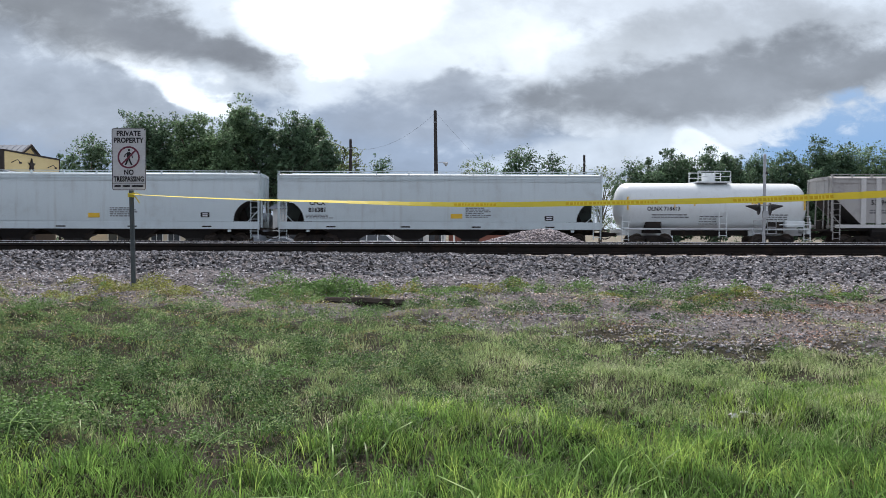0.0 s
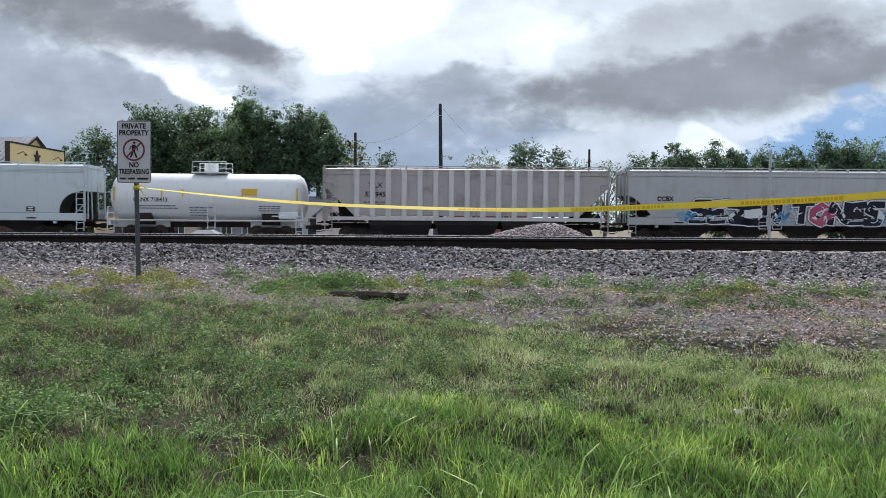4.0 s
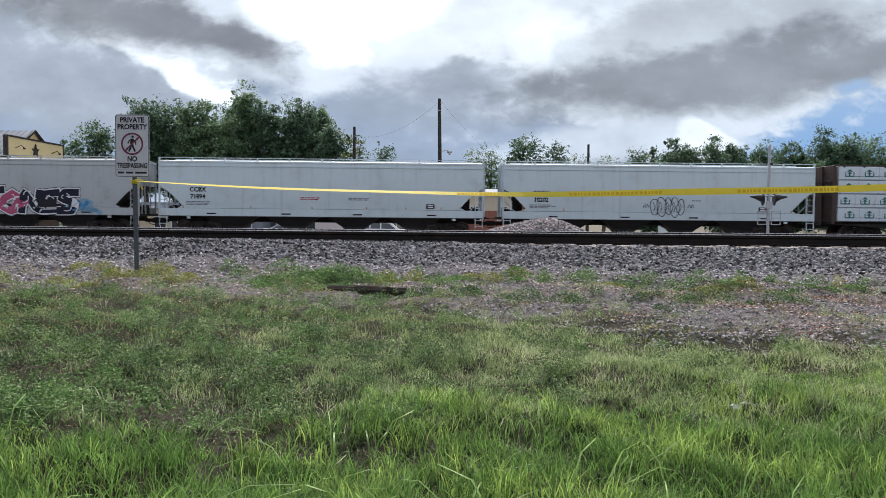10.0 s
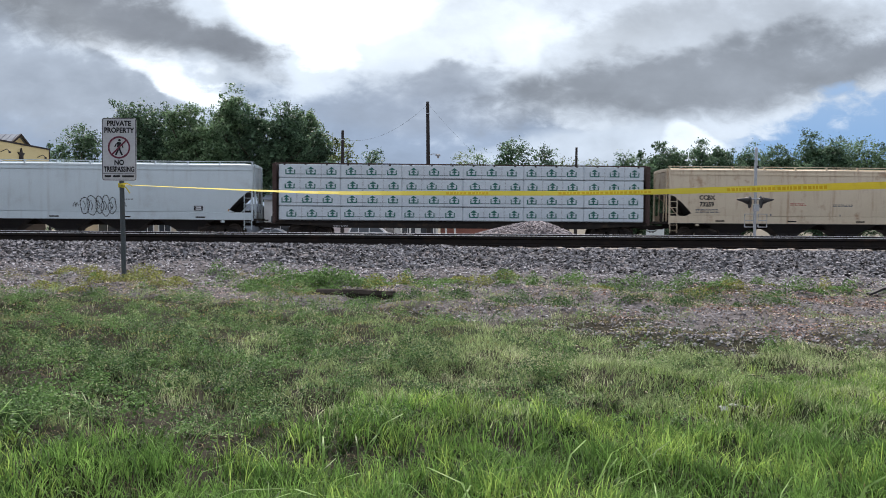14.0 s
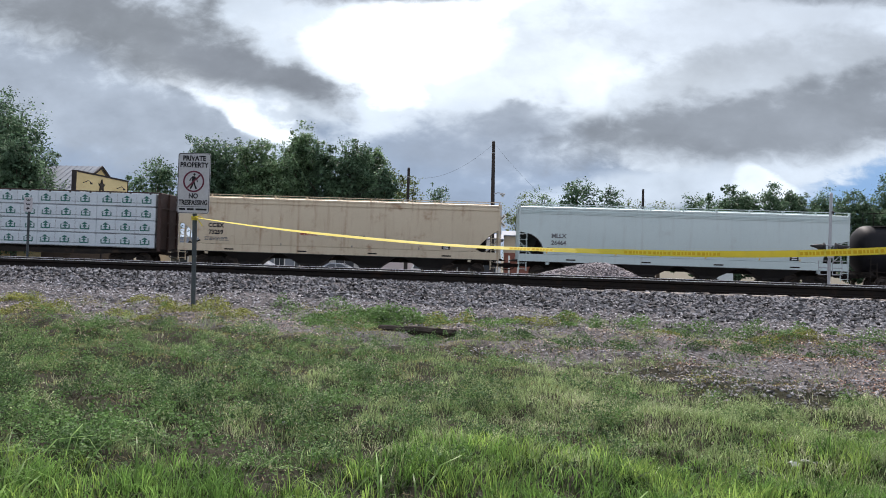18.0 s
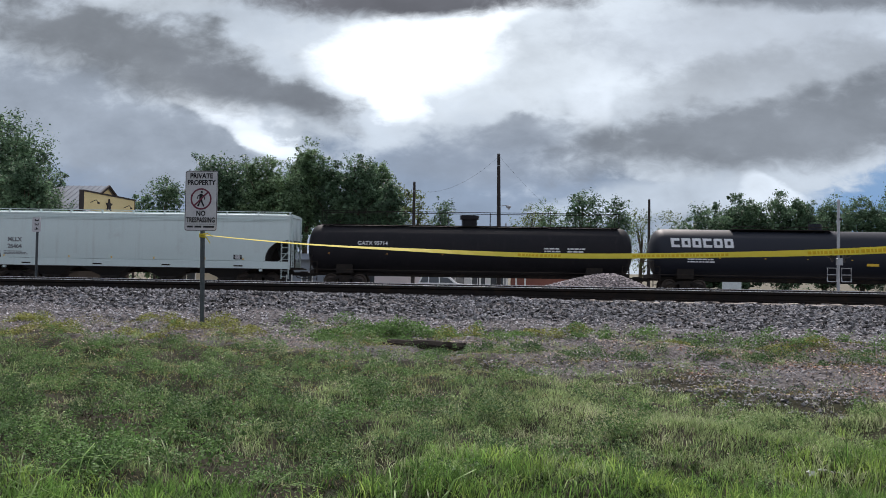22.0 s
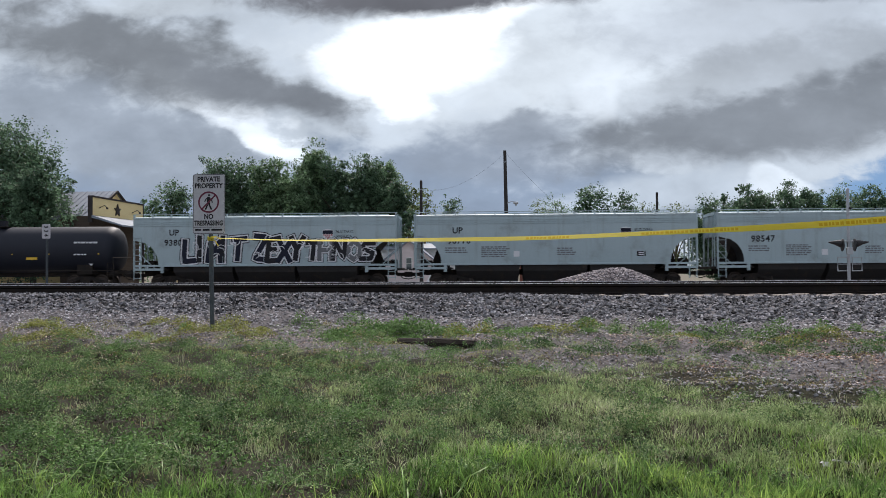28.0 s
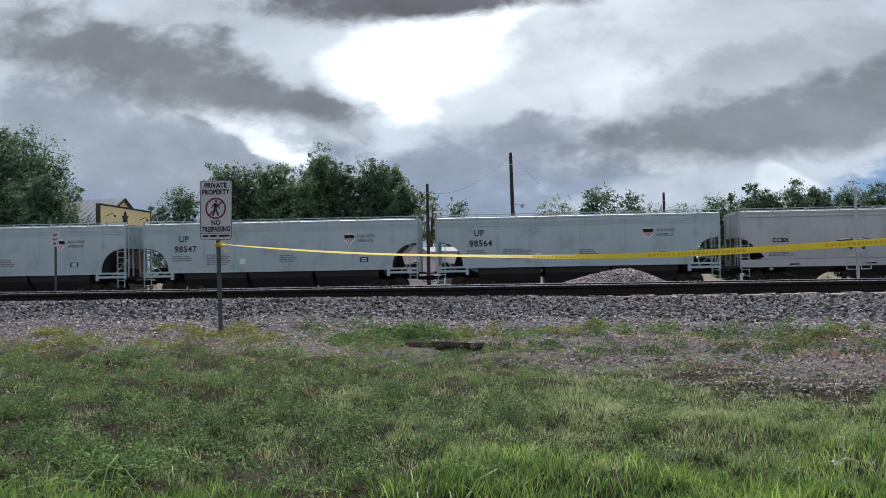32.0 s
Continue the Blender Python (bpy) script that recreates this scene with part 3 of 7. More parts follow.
def soil_material():
    m = surf("soil", (0.046, 0.042, 0.032), (0.020, 0.019, 0.014), 5.0, 0.95, 0.6, fine=55, dirt=(0.022, 0.027, 0.012), dirt_scale=1.6, dirt_at=(0.42, 0.62), space="World", gloss=0.05)
    nodes, links = m.node_tree.nodes, m.node_tree.links
    base = nodes["Principled BSDF"].inputs["Base Color"]
    old = base.links[0].from_socket
    pos = nodes.new("ShaderNodeNewGeometry").outputs["Position"]
    split = nodes.new("ShaderNodeSeparateXYZ")
    links.new(pos, split.inputs[0])

    def texture(s, detail=6):
        n = nodes.new("ShaderNodeTexNoise")
        n.inputs["Scale"].default_value, n.inputs["Detail"].default_value = s, detail
        links.new(pos, n.inputs["Vector"])
        return n.outputs[0]

    def calc(op, a, b):
        n = nodes.new("ShaderNodeMath")
        n.operation = op
        for k, v in ((0, a), (1, b)):
            if isinstance(v, float):
                n.inputs[k].default_value = v
            else:
                links.new(v, n.inputs[k])
        return n.outputs[0]

    def band(v, lo, hi):
        n = nodes.new("ShaderNodeMapRange")
        n.interpolation_type = "SMOOTHSTEP"
        links.new(v, n.inputs[0])
        n.inputs[1].default_value, n.inputs[2].default_value = lo, hi
        return n.outputs[0]

    speck = nodes.new("ShaderNodeTexVoronoi")
    speck.inputs["Scale"].default_value = 38
    links.new(pos, speck.inputs["Vector"])
    ramp = nodes.new("ShaderNodeMix")
    ramp.data_type = "RGBA"
    links.new(speck.outputs["Color"], ramp.inputs[0])
    ramp.inputs[6].default_value, ramp.inputs[7].default_value = (0.045, 0.042, 0.043, 1), (0.22, 0.205, 0.21, 1)
    # gravel spreads from the track into the verge, furthest on the +x side
    edge = calc("ADD", calc("ADD", split.outputs[1], calc("MULTIPLY", split.outputs[0], 0.30)), calc("MULTIPLY", texture(1.3), 2.4))
    gravel = band(edge, 7.2, 8.2)
    blend = nodes.new("ShaderNodeMix")
    blend.data_type = "RGBA"
    links.new(gravel, blend.inputs[0])
    links.new(old, blend.inputs[6])
    links.new(ramp.outputs[2], blend.inputs[7])
    # beyond the railway: grass again
    green = nodes.new("ShaderNodeMix")
    green.data_type = "RGBA"
    links.new(band(split.outputs[1], 58.0, 66.0), green.inputs[0])
    links.new(blend.outputs[2], green.inputs[6])
    green.inputs[7].default_value = (0.16, 0.15, 0.12, 1)
    links.new(green.outputs[2], base)
    return m


M["soil"] = soil_material()
ground = make_ground()

# ---- stones ----
ICO = np.array([(math.cos(a) * math.cos(e), math.sin(a) * math.cos(e), math.sin(e)) for e, k, s in ((0.46, 5, 0), (-0.46, 5, 0.628)) for a in (s + math.tau * j / k for j in range(k))] + [(0, 0, 1), (0, 0, -1)])
ICO_F = np.array([(j, (j + 1) % 5, 10) for j in range(5)] + [((j + 1) % 5 + 5, j + 5, 11) for j in range(5)] + [(j, j + 5, (j + 1) % 5) for j in range(5)] + [((j + 1) % 5, j + 5, (j + 1) % 5 + 5) for j in range(5)])


OCT = np.array([(1, 0, 0.2), (0.1, 1, -0.2), (-1, 0.1, 0.15), (0, -1, -0.1), (0.1, 0.1, 0.95), (0, -0.1, -0.95)])
OCT_F = np.array([(0, 1, 4), (1, 2, 4), (2, 3, 4), (3, 0, 4), (1, 0, 5), (2, 1, 5), (3, 2, 5), (0, 3, 5)])


def rocks(name, P, size, material, flat=0.65, fine=True):
    """Loose broken stones at the points P."""
    n = len(P)
    form, sides = (OCT, OCT_F) if fine else (ICO, ICO_F)
    c = len(form)
    s = size[:, None, None] * (0.7 + 0.6 * rng.random((n, 1, 3)))
    s[:, :, 2] *= flat
    V = form[None] * (0.72 + 0.5 * rng.random((n, c, 1))) * s
    a, b = rng.random(n) * math.tau, rng.normal(0, 0.5, n)
    ca, sa, cb, sb = np.cos(a), np.sin(a), np.cos(b), np.sin(b)
    y1, z1 = V[:, :, 1] * cb[:, None] - V[:, :, 2] * sb[:, None], V[:, :, 1] * sb[:, None] + V[:, :, 2] * cb[:, None]
    V = np.stack([V[:, :, 0] * ca[:, None] - y1 * sa[:, None], V[:, :, 0] * sa[:, None] + y1 * ca[:, None], z1], -1) + P[:, None]
    F = (sides[None] + c * np.arange(n)[:, None, None]).reshape(-1, 3)
    return from_arrays(name, V.reshape(-1, 3), F, material)


def scatter(n, x0, x1, y0, y1):
    x, y = x0 + (x1 - x0) * rng.random(n), y0 + (y1 - y0) * rng.random(n)
    return x, y


def gravelly(x, y):
    """Where gravel lies bare on the verge: 1 in the worn patches, 0 under thick growth."""
    n = 0.55 * wave(x, y, 0.38, 33.0) + 0.3 * wave(x, y, 0.15, 12.0)
    patch = 1.15 - ((x - 2.35) / 1.55) ** 2 - ((y - 5.55) / 0.72) ** 2
    strip = 0.9 - ((y - 6.45 - 0.12 * x) / 0.42) ** 2 - np.clip((0.4 - x) / 0.9, 0, 9) ** 2
    west = 0.22 - ((y - 6.75) / 0.35) ** 2 - ((x + 1.2) / 1.6) ** 2
    return np.clip((np.maximum(np.maximum(patch, strip), west) + n) * 1.6, 0, 1)


def make_stones():
    x, y = scatter(56000, -9.0, 9.5, 8.0, 10.93)
    t = toe(x)
    keep = (y > t + 0.30 + 0.25 * rng.random(len(x))) & ~((np.abs(y - 11) < 0.09)) & ~((x > 0.2) & (y > 10.44) & (rng.random(len(x)) < 0.85))
    x, y = x[keep], y[keep]
    P = np.stack([x, y, land(x, y) + rng.uniform(-0.012, 0.016, len(x))], 1)
    ob = new("ballast_shoulder", rocks("ballast_shoulder", P, rng.uniform(0.012, 0.035, len(P)), "ballast", 0.8))
    tagged(ob, "grey crushed-stone ballast heaped along the near track", "ballast", kind="stuff")
    x, y = scatter(54000, -9.0, 9.5, 7.2, 10.2)
    t = toe(x)
    keep = (y > t - 0.95 * rng.random(len(x)) ** 1.6) & (y < t + 0.65)
    x, y = x[keep], y[keep]
    P = np.stack([x, y, land(x, y) + 0.002], 1)
    ob = new("ballast_fines", rocks("ballast_fines", P, rng.uniform(0.007, 0.021, len(P)), "ballast_pale"))
    tagged(ob, "pale grey broken stone at the foot of the ballast", "gravel", kind="stuff")
    x, y = scatter(4500, -11, 12, 11.1, 13.6)
    P = np.stack([x, y, land(x, y) + 0.0], 1)
    ob = new("ballast_bed", rocks("ballast_bed", P, rng.uniform(0.025, 0.045, len(P)), "ballast"))
    tagged(ob, "grey ballast between and behind the rails", "ballast", kind="stuff")
    # thin gravel strewn over the worn verge
    x, y = scatter(84000, -7, 7.5, 4.2, 9.0)
    keep = (y < toe(x)) & ((rng.random(len(x)) < 0.9 * gravelly(x, y)) | ((rng.random(len(x)) < 0.35) & ((y + 0.32 * x + 1.0 * wave(x, y, 0.6, 4.0)) > 6.6 + 1.7 * rng.random(len(x)))))
    x, y = x[keep], y[keep]
    P = np.stack([x, y, land(x, y) + 0.003], 1)
    ob = new("loose_gravel", rocks("loose_gravel", P, 0.005 + 0.014 * rng.random(len(P)) ** 2.2, "loose_stone", 0.6))
    tagged(ob, "pale loose gravel strewn over bare soil", "gravel", kind="stuff")


make_stones()

PILE_X, PILE_Y = 2.75, 28.0


def make_pile():
    n = 6500
    r, a = np.sqrt(rng.random(n)), rng.random(n) * math.tau
    h = 1.36 * (1 - r ** 1.45) + 0.05 * wave(r * np.cos(a), r * np.sin(a), 0.3, 2.0)
    shift = 0.75 * (1 - r)
    P = np.stack([PILE_X + 3.6 * r * np.cos(a) + shift, PILE_Y + 2.6 * r * np.sin(a), -0.55 + h], 1)
    heap = tagged(new("ballast_heap", rocks("ballast_heap", P, rng.uniform(0.035, 0.07, n), "pile")), "heap of pinkish-grey ballast stone beside the track", "stone heap")
    s = Shape()
    rings = [[(PILE_X + 0.75 * (1 - q) + 3.55 * q * math.cos(t), PILE_Y + 2.55 * q * math.sin(t), -0.64 + 1.36 * (1 - q ** 1.45)) for t in (math.tau * j / 32 for j in range(32))] for q in (1.0, 0.8, 0.6, 0.4, 0.2, 0.03)]
    s.loft(rings)
    part("core", s, "pile", heap)


make_pile()


# ---- the near track ----
def rail_profile(y, top, h=0.140):
    """The outline of a flat-bottomed rail as (y, z)."""
    b = top - h
    half = [(0.070, b), (0.070, b + 0.012), (0.014, b + 0.030), (0.010, top - 0.052), (0.036, top - 0.036), (0.036, top - 0.006)]
    return [(y + q, z) for q, z in half] + [(y - q, z) for q, z in reversed(half)]


def make_track(name, yc, top, x0, x1, label):
    track = thing(name, label, "railway track", kind="structure")
    for k in (-1, 1):
        y = yc + k * GAUGE / 2
        rail = part("rail", Shape().prism_x(rail_profile(y, top - 0.003), x0, x1), "rail", track)
        part("running_surface", Shape().box(x0, x1, y - 0.0375, y + 0.033, top - 0.0085, top), "rail_head", rail, "bright worn steel running surface")
    return track


near_track = make_track("near_track", RAIL_Y + GAUGE / 2, RAIL_TOP, -400, 400, "dark steel rails of the near railway track on wooden sleepers")
far_track = make_track("far_track", 0.0, TRAIN_RAIL, -400, 400, "steel rails under the freight train")
far_track.matrix_basis = pose(0, TRAIN_Y, 0, 0, 0, TRAIN_TURN)


def make_ties():
    yc = RAIL_Y + GAUGE / 2
    me = Shape().box(-0.115, 0.115, -1.3, 1.3, -0.18, 0, 0.012).mesh("tie")
    me.materials.append(M["tie"])
    plate = Shape().box(-0.10, 0.10, -0.13, 0.13, 0, 0.012).box(-0.10, -0.085, -0.12, -0.085, 0.012, 0.034).box(0.06, 0.10, -0.11, -0.08, 0.012, 0.03).mesh("tie_plate")
    plate.materials.append(M["rail"])
    for i in range(64):
        tie = new("tie", me)
        tie.parent = near_track
        tie.location = (-16.8 + i * 0.533 + random.uniform(-0.025, 0.025), yc + random.uniform(-0.05, 0.05), RAIL_TOP - 0.155 + random.uniform(-0.004, 0.006) - (0.035 if i < 33 and i % 3 else 0.0))
        tie.rotation_euler = (0, 0, random.uniform(-0.015, 0.015))
        p = new("tie_plate", plate)
        p.parent = near_track
        p.location = (tie.location.x, RAIL_Y, RAIL_TOP - 0.154)


make_ties()


# ---- grass and weeds ----
def blades(name, P, h, w, lean, material, bend=0.5):
    """Curved grass blades: three stations each, narrowing to a tip."""
    n = len(P)
    a, b = rng.random(n) * math.tau, rng.random(n) * math.tau
    side = np.stack([np.cos(a), np.sin(a), np.zeros(n)], 1) * (w / 2)[:, None]
    drift = np.stack([np.cos(b), np.sin(b), np.zeros(n)], 1) * (lean * h)[:, None]
    up = np.zeros((n, 3))
    up[:, 2] = h
    p1 = P + up * 0.5 + drift * 0.3
    p2 = P + up * (0.85 - 0.2 * lean[:, None] * bend) + drift * 0.75
    p3 = P + up * (1.0 - 0.45 * lean[:, None] * bend) + drift * 1.25
    V = np.stack([P - side, P + side, p1 - side * 0.9, p1 + side * 0.9, p2 - side * 0.6, p2 + side * 0.6, p3 - side * 0.08, p3 + side * 0.08], 1).reshape(-1, 3)
    k = 8 * np.arange(n)[:, None, None]
    F = (np.array([[(0, 1, 3, 2), (2, 3, 5, 4), (4, 5, 7, 6)]]) + k).reshape(-1, 4)
    return from_arrays(name, V, F, material, True)


def leaves(name, P, size, material, tilt=0.6, long=1.5):
    """Small kite-shaped leaves at random angles."""
    n = len(P)
    d = rng.normal(0, 1, (n, 3))
    d[:, 2] *= tilt
    d /= np.linalg.norm(d, axis=1)[:, None]
    e = np.cross(d, rng.normal(0, 1, (n, 3)) * (0.4, 0.4, 1.0) + (0, 0, 0.6))
    e /= np.linalg.norm(e, axis=1)[:, None] + 1e-9
    d, e = d * size[:, None] * long, e * size[:, None] * 0.5
    lift = np.cross(d, e)
    lift /= np.linalg.norm(lift, axis=1)[:, None] + 1e-9
    lift = lift * size[:, None] * 0.15
    V = np.stack([P - d * 0.5, P + e - lift, P + d * 0.5, P - e - lift], 1).reshape(-1, 3)
    F = (np.array([(0, 1, 2, 3)]) + 4 * np.arange(n)[:, None]).reshape(-1, 4)
    return from_arrays(name, V, F, material, True)


def in_view(n, y0, y1):
    """Points of the verge, evenly spread between two distances, as wide as a wedge ahead."""
    y = np.sqrt(y0 ** 2 + (y1 ** 2 - y0 ** 2) * rng.random(n))
    x = (rng.random(n) * 1.36 - 0.74) * y + rng.normal(0, 0.1, n)
    return x, y


def lush(x, y):
    """How lush the verge is: 1 near the camera, falling towards the track."""
    edge = 2.95 + 0.37 * np.clip(x + 1, 0, 3) - 0.45 * np.clip(-0.9 - x, 0, 1) + 0.40 * wave(x, y, 0.5, 1.0)
    return np.clip((edge - y) / 0.7 + 0.5, 0, 1)


def tufts(n_tufts, per, y0, y1, spread, accept):
    """Points gathered in tufts: their places, each one's tuft number and its distance from the tuft's middle, 0 to 1."""
    x, y = in_view(n_tufts, y0, y1)
    keep = rng.random(n_tufts) < accept(x, y)
    x, y = x[keep], y[keep]
    m = len(x)
    k = np.repeat(np.arange(m), per)
    r, a = np.sqrt(rng.random(m * per)), rng.random(m * per) * math.tau
    size = np.repeat(rng.uniform(0.6, 1.4, m), per) * spread
    return x[k] + size * r * np.cos(a), y[k] + size * r * np.sin(a), k, r, m


def stand(x, y):
    return np.stack([x, y, land(x, y) - 0.004], 1)


def grass_in_tufts(name, label, n, per, y0, y1, spread, accept, h, w, lean, material, bend=0.6):
    x, y, k, r, m = tufts(n, per, y0, y1, spread, accept)
    keep = y < toe(x) + 0.05
    x, y, k, r = x[keep], y[keep], k[keep], r[keep]
    tall = rng.uniform(0.55, 1.35, m)[k] * (1.05 - 0.35 * r) * rng.uniform(0.6, 1.2, len(x))
    q = np.clip((3.9 - y) / 2.0, 0, 1)
    hh = (h[0] + (h[1] - h[0]) * q) * tall
    g = new(name, blades(name, stand(x, y), hh, rng.uniform(*w, len(x)), rng.uniform(*lean, len(x)), material, bend))
    return tagged(g, label, "grass", kind="stuff")


def weed_mounds(name, label, n, per, y0, y1, spread, high, accept, size, material):
    """Low cushions of small leaves, domed, with bare soil between."""
    x, y, k, r, m = tufts(n, per, y0, y1, spread, accept)
    keep = y < toe(x) + 0.05
    x, y, k, r = x[keep], y[keep], k[keep], r[keep]
    P = stand(x, y)
    P[:, 2] += rng.uniform(*high, m)[k] * (1 - 0.8 * r ** 2) * (0.35 + 0.65 * rng.random(len(x)) ** 0.5) + 0.006
    g = new(name, leaves(name, P, rng.uniform(*size, len(x)), material, 0.55))
    return tagged(g, label, "weeds", kind="stuff")


def make_grass():
    def patch(size, seed, low=0.05, bias=0.5, sharp=1.3):
        return lambda x, y: np.clip(bias + sharp * wave(x, y, size, seed), low, 1)

    east = lambda x, y: np.clip(0.45 + 0.50 * (x + 0.10 * (y - 5)), 0.0, 1)
    belt = lambda y, at, wide: np.exp(-((y - at) / wide) ** 2)
    worn = lambda x, y: np.clip((y + 0.35 * np.clip(x, -1, 3) - 5.9) / 1.6 + 0.5 * wave(x, y, 0.6, 4.0), 0, 1)
    fade = lambda x, y: np.clip(1.2 - lush(x, y), 0, 1)
    hollow = lambda x, y: (1 - 0.78 * np.exp(-((x + 1.12) / 0.27) ** 2 - ((y - 3.2) / 0.16) ** 2))
    # thins the bright grass so the dark blades read as shadowed holes
    shade_pocket = lambda x, y: 1 - 0.93 * np.exp(-((x + 0.33) / 0.36) ** 2 - ((y - 2.74) / 0.13) ** 2) - 0.8 * np.exp(-((x - 0.75) / 0.10) ** 2 - ((y - 3.2) / 0.08) ** 2)
    thin_west = lambda x: np.clip((x + 2.2) / 1.4, 0.2, 1)
    worn_off = lambda x, y: 1 - 0.95 * gravelly(x, y)
    bare = lambda x, y: worn_off(x, y) * 1 - 0.85 * worn_off(x, y) * np.clip((y + 0.55 * np.clip(x, -1.2, 3) + 0.9 * wave(x, y, 0.45, 33.0) - 6.45) / 0.7, 0, 1)
    p1, p2, p3, p4 = patch(0.22, 3.0, 0.22, 0.80), patch(0.30, 15.0, 0.04, 0.5), patch(0.40, 2.0, 0.20, 0.85), patch(0.45, 31.0, 0.05, 0.45)
    p5, p6, p7, p8 = patch(0.20, 21.0, 0.01, 0.36, 2.6), patch(0.19, 8.0, 0.01, 0.34, 2.6), patch(0.20, 40.0, 0.01, 0.30, 2.4), patch(0.40, 52.0, 0.03, 0.32, 1.6)
    # the lush edge
    grass_in_tufts("tall_grass", "lush bright green uncut grass on the verge", 4600, 28, 1.25, 5.0, 0.070, lambda x, y: lush(x, y) * np.clip(p1(x, y) + 0.5 * (y < 2.6), 0, 1) * hollow(x, y) * shade_pocket(x, y), (0.055, 0.105), (0.0020, 0.0042), (0.1, 0.9), "grass_lush")
    grass_in_tufts("yellow_grass", "yellow-green sunlit grass tips on the verge", 2900, 24, 1.5, 5.2, 0.060, lambda x, y: lush(x, y) * p2(x, y) * hollow(x, y) * shade_pocket(x, y) * (0.45 + 0.55 * east(x, y)), (0.065, 0.118), (0.0020, 0.0042), (0.1, 0.8), "grass_bright")
    # low blades coloured dark to give the shade between tufts
    grass_in_tufts("dark_grass", "verge undergrowth with gap shade put into its dark green", 2300, 18, 1.25, 5.4, 0.095, lambda x, y: np.clip(lush(x, y) + 0.15, 0, 1) * hollow(x, y), (0.035, 0.065), (0.003, 0.006), (0.4, 1.5), "grass_shade")
    x, y = in_view(420, 1.75, 2.85)
    keep = rng.random(len(x)) < np.clip(0.30 + 1.2 * wave(x, y, 0.35, 9.0), 0.02, 1)
    x, y = x[keep], y[keep]
    g = new("broad_grass", blades("broad_grass", stand(x, y), rng.uniform(0.10, 0.22, len(x)), rng.uniform(0.005, 0.009, len(x)), rng.uniform(0.5, 1.6, len(x)), "grass_broad", 1.0))
    tagged(g, "broad arching blades of coarse grass", "grass", kind="stuff")
    # middle ground: a belt of fine pale grass, thicker on one side, thinning out over worn soil
    grass_in_tufts("fine_grass", "fine grey-green grass in loose tufts", 10500, 22, 2.9, 7.0, 0.070, lambda x, y: thin_west(x) * (0.52 + 0.48 * east(x, y)) * np.clip(belt(y, 4.3, 1.05) + 0.12, 0, 1) * p3(x, y) * hollow(x, y) * (0.1 + 0.9 * bare(x, y)) * worn_off(x, y), (0.060, 0.085), (0.0020, 0.0036), (0.1, 0.9), "grass")
    grass_in_tufts("pale_grass", "pale wispy grass over dry soil", 9500, 18, 3.0, 8.0, 0.065, lambda x, y: thin_west(x) * (0.40 + 0.60 * east(x, y)) * np.clip(belt(y, 4.6, 1.1) + 0.14, 0, 1) * p4(x, y) * (0.15 + 0.85 * bare(x, y)) * worn_off(x, y), (0.050, 0.075), (0.0020, 0.0036), (0.1, 1.1), "grass_pale")
    grass_in_tufts("sparse_grass", "sparse green grass tufts among chips and soil", 2600, 20, 4.4, 8.8, 0.055, lambda x, y: p2(x, y) * 0.7 * (0.12 + 0.88 * bare(x, y)) * (0.08 + 0.92 * worn_off(x, y)), (0.055, 0.055), (0.0024, 0.0044), (0.1, 1.0), "grass")
    grass_in_tufts("dry_grass", "dry straw-coloured grass stalks", 2400, 12, 2.8, 9.0, 0.10, lambda x, y: np.clip(0.25 + 0.8 * wave(x, y, 0.5, 12.0), 0.06, 1), (0.03, 0.040), (0.0022, 0.0036), (0.6, 1.9), "grass_dry")
    # cushions of small-leaved weeds, densest on the other side, bare soil between them
    west = lambda x, y: np.clip(0.62 - 0.42 * x, 0.08, 1)
    weed_mounds("ground_cover", "low mat of tiny green leaves over soil", 1900, 22, 2.5, 8.6, 0.11, (0.006, 0.025), lambda x, y: np.clip(0.40 + 1.2 * wave(x, y, 0.45, 70.0), 0.03, 1) * bare(x, y) * hollow(x, y), (0.004, 0.009), "weed_deep")
    weed_mounds("dark_weeds", "low dark green broad-leaved weeds in cushions", 3000, 100, 2.8, 6.6, 0.075, (0.05, 0.14), lambda x, y: west(x, y) * fade(x, y) * p5(x, y) * hollow(x, y) * np.clip(belt(y, 4.2, 1.3) + 0.15, 0, 1), (0.005, 0.010), "weed_deep")
    weed_mounds("green_cushions", "mid-green leafy weeds in cushions", 3600, 80, 2.6, 7.8, 0.070, (0.05, 0.14), lambda x, y: (0.12 + 0.88 * west(x, y)) * fade(x, y) * p6(x, y) * hollow(x, y) * (0.35 + 0.65 * bare(x, y)) * (0.1 + 0.9 * worn_off(x, y)), (0.005, 0.011), "weed")
    weed_mounds("pale_cushions", "pale green feathery weeds", 2600, 70, 2.9, 8.8, 0.070, (0.05, 0.13), lambda x, y: fade(x, y) * p7(x, y) * (0.25 + 0.75 * bare(x, y)) * (0.5 + 0.5 * east(x, y)) * (0.1 + 0.9 * worn_off(x, y)), (0.0045, 0.010), "weed_pale")
    weed_mounds("ochre_cushions", "ochre and rust-tinted low weeds", 1500, 40, 4.8, 9.0, 0.10, (0.02, 0.07), lambda x, y: p8(x, y) * (1 - 0.75 * east(x, y)), (0.005, 0.011), "weed_ochre")
    # dead stalks matted over the soil
    x, y = in_view(13000, 1.5, 8.7)
    keep = y < toe(x)
    x, y = x[keep], y[keep]
    g = new("thatch", blades("thatch", stand(x, y) + (0, 0, 0.006), rng.uniform(0.02, 0.045, len(x)), rng.uniform(0.0025, 0.005, len(x)), rng.uniform(1.2, 2.6, len(x)), "thatch", 0.7))
    tagged(g, "brown dead stalks matted over the soil", "dead grass", kind="stuff")
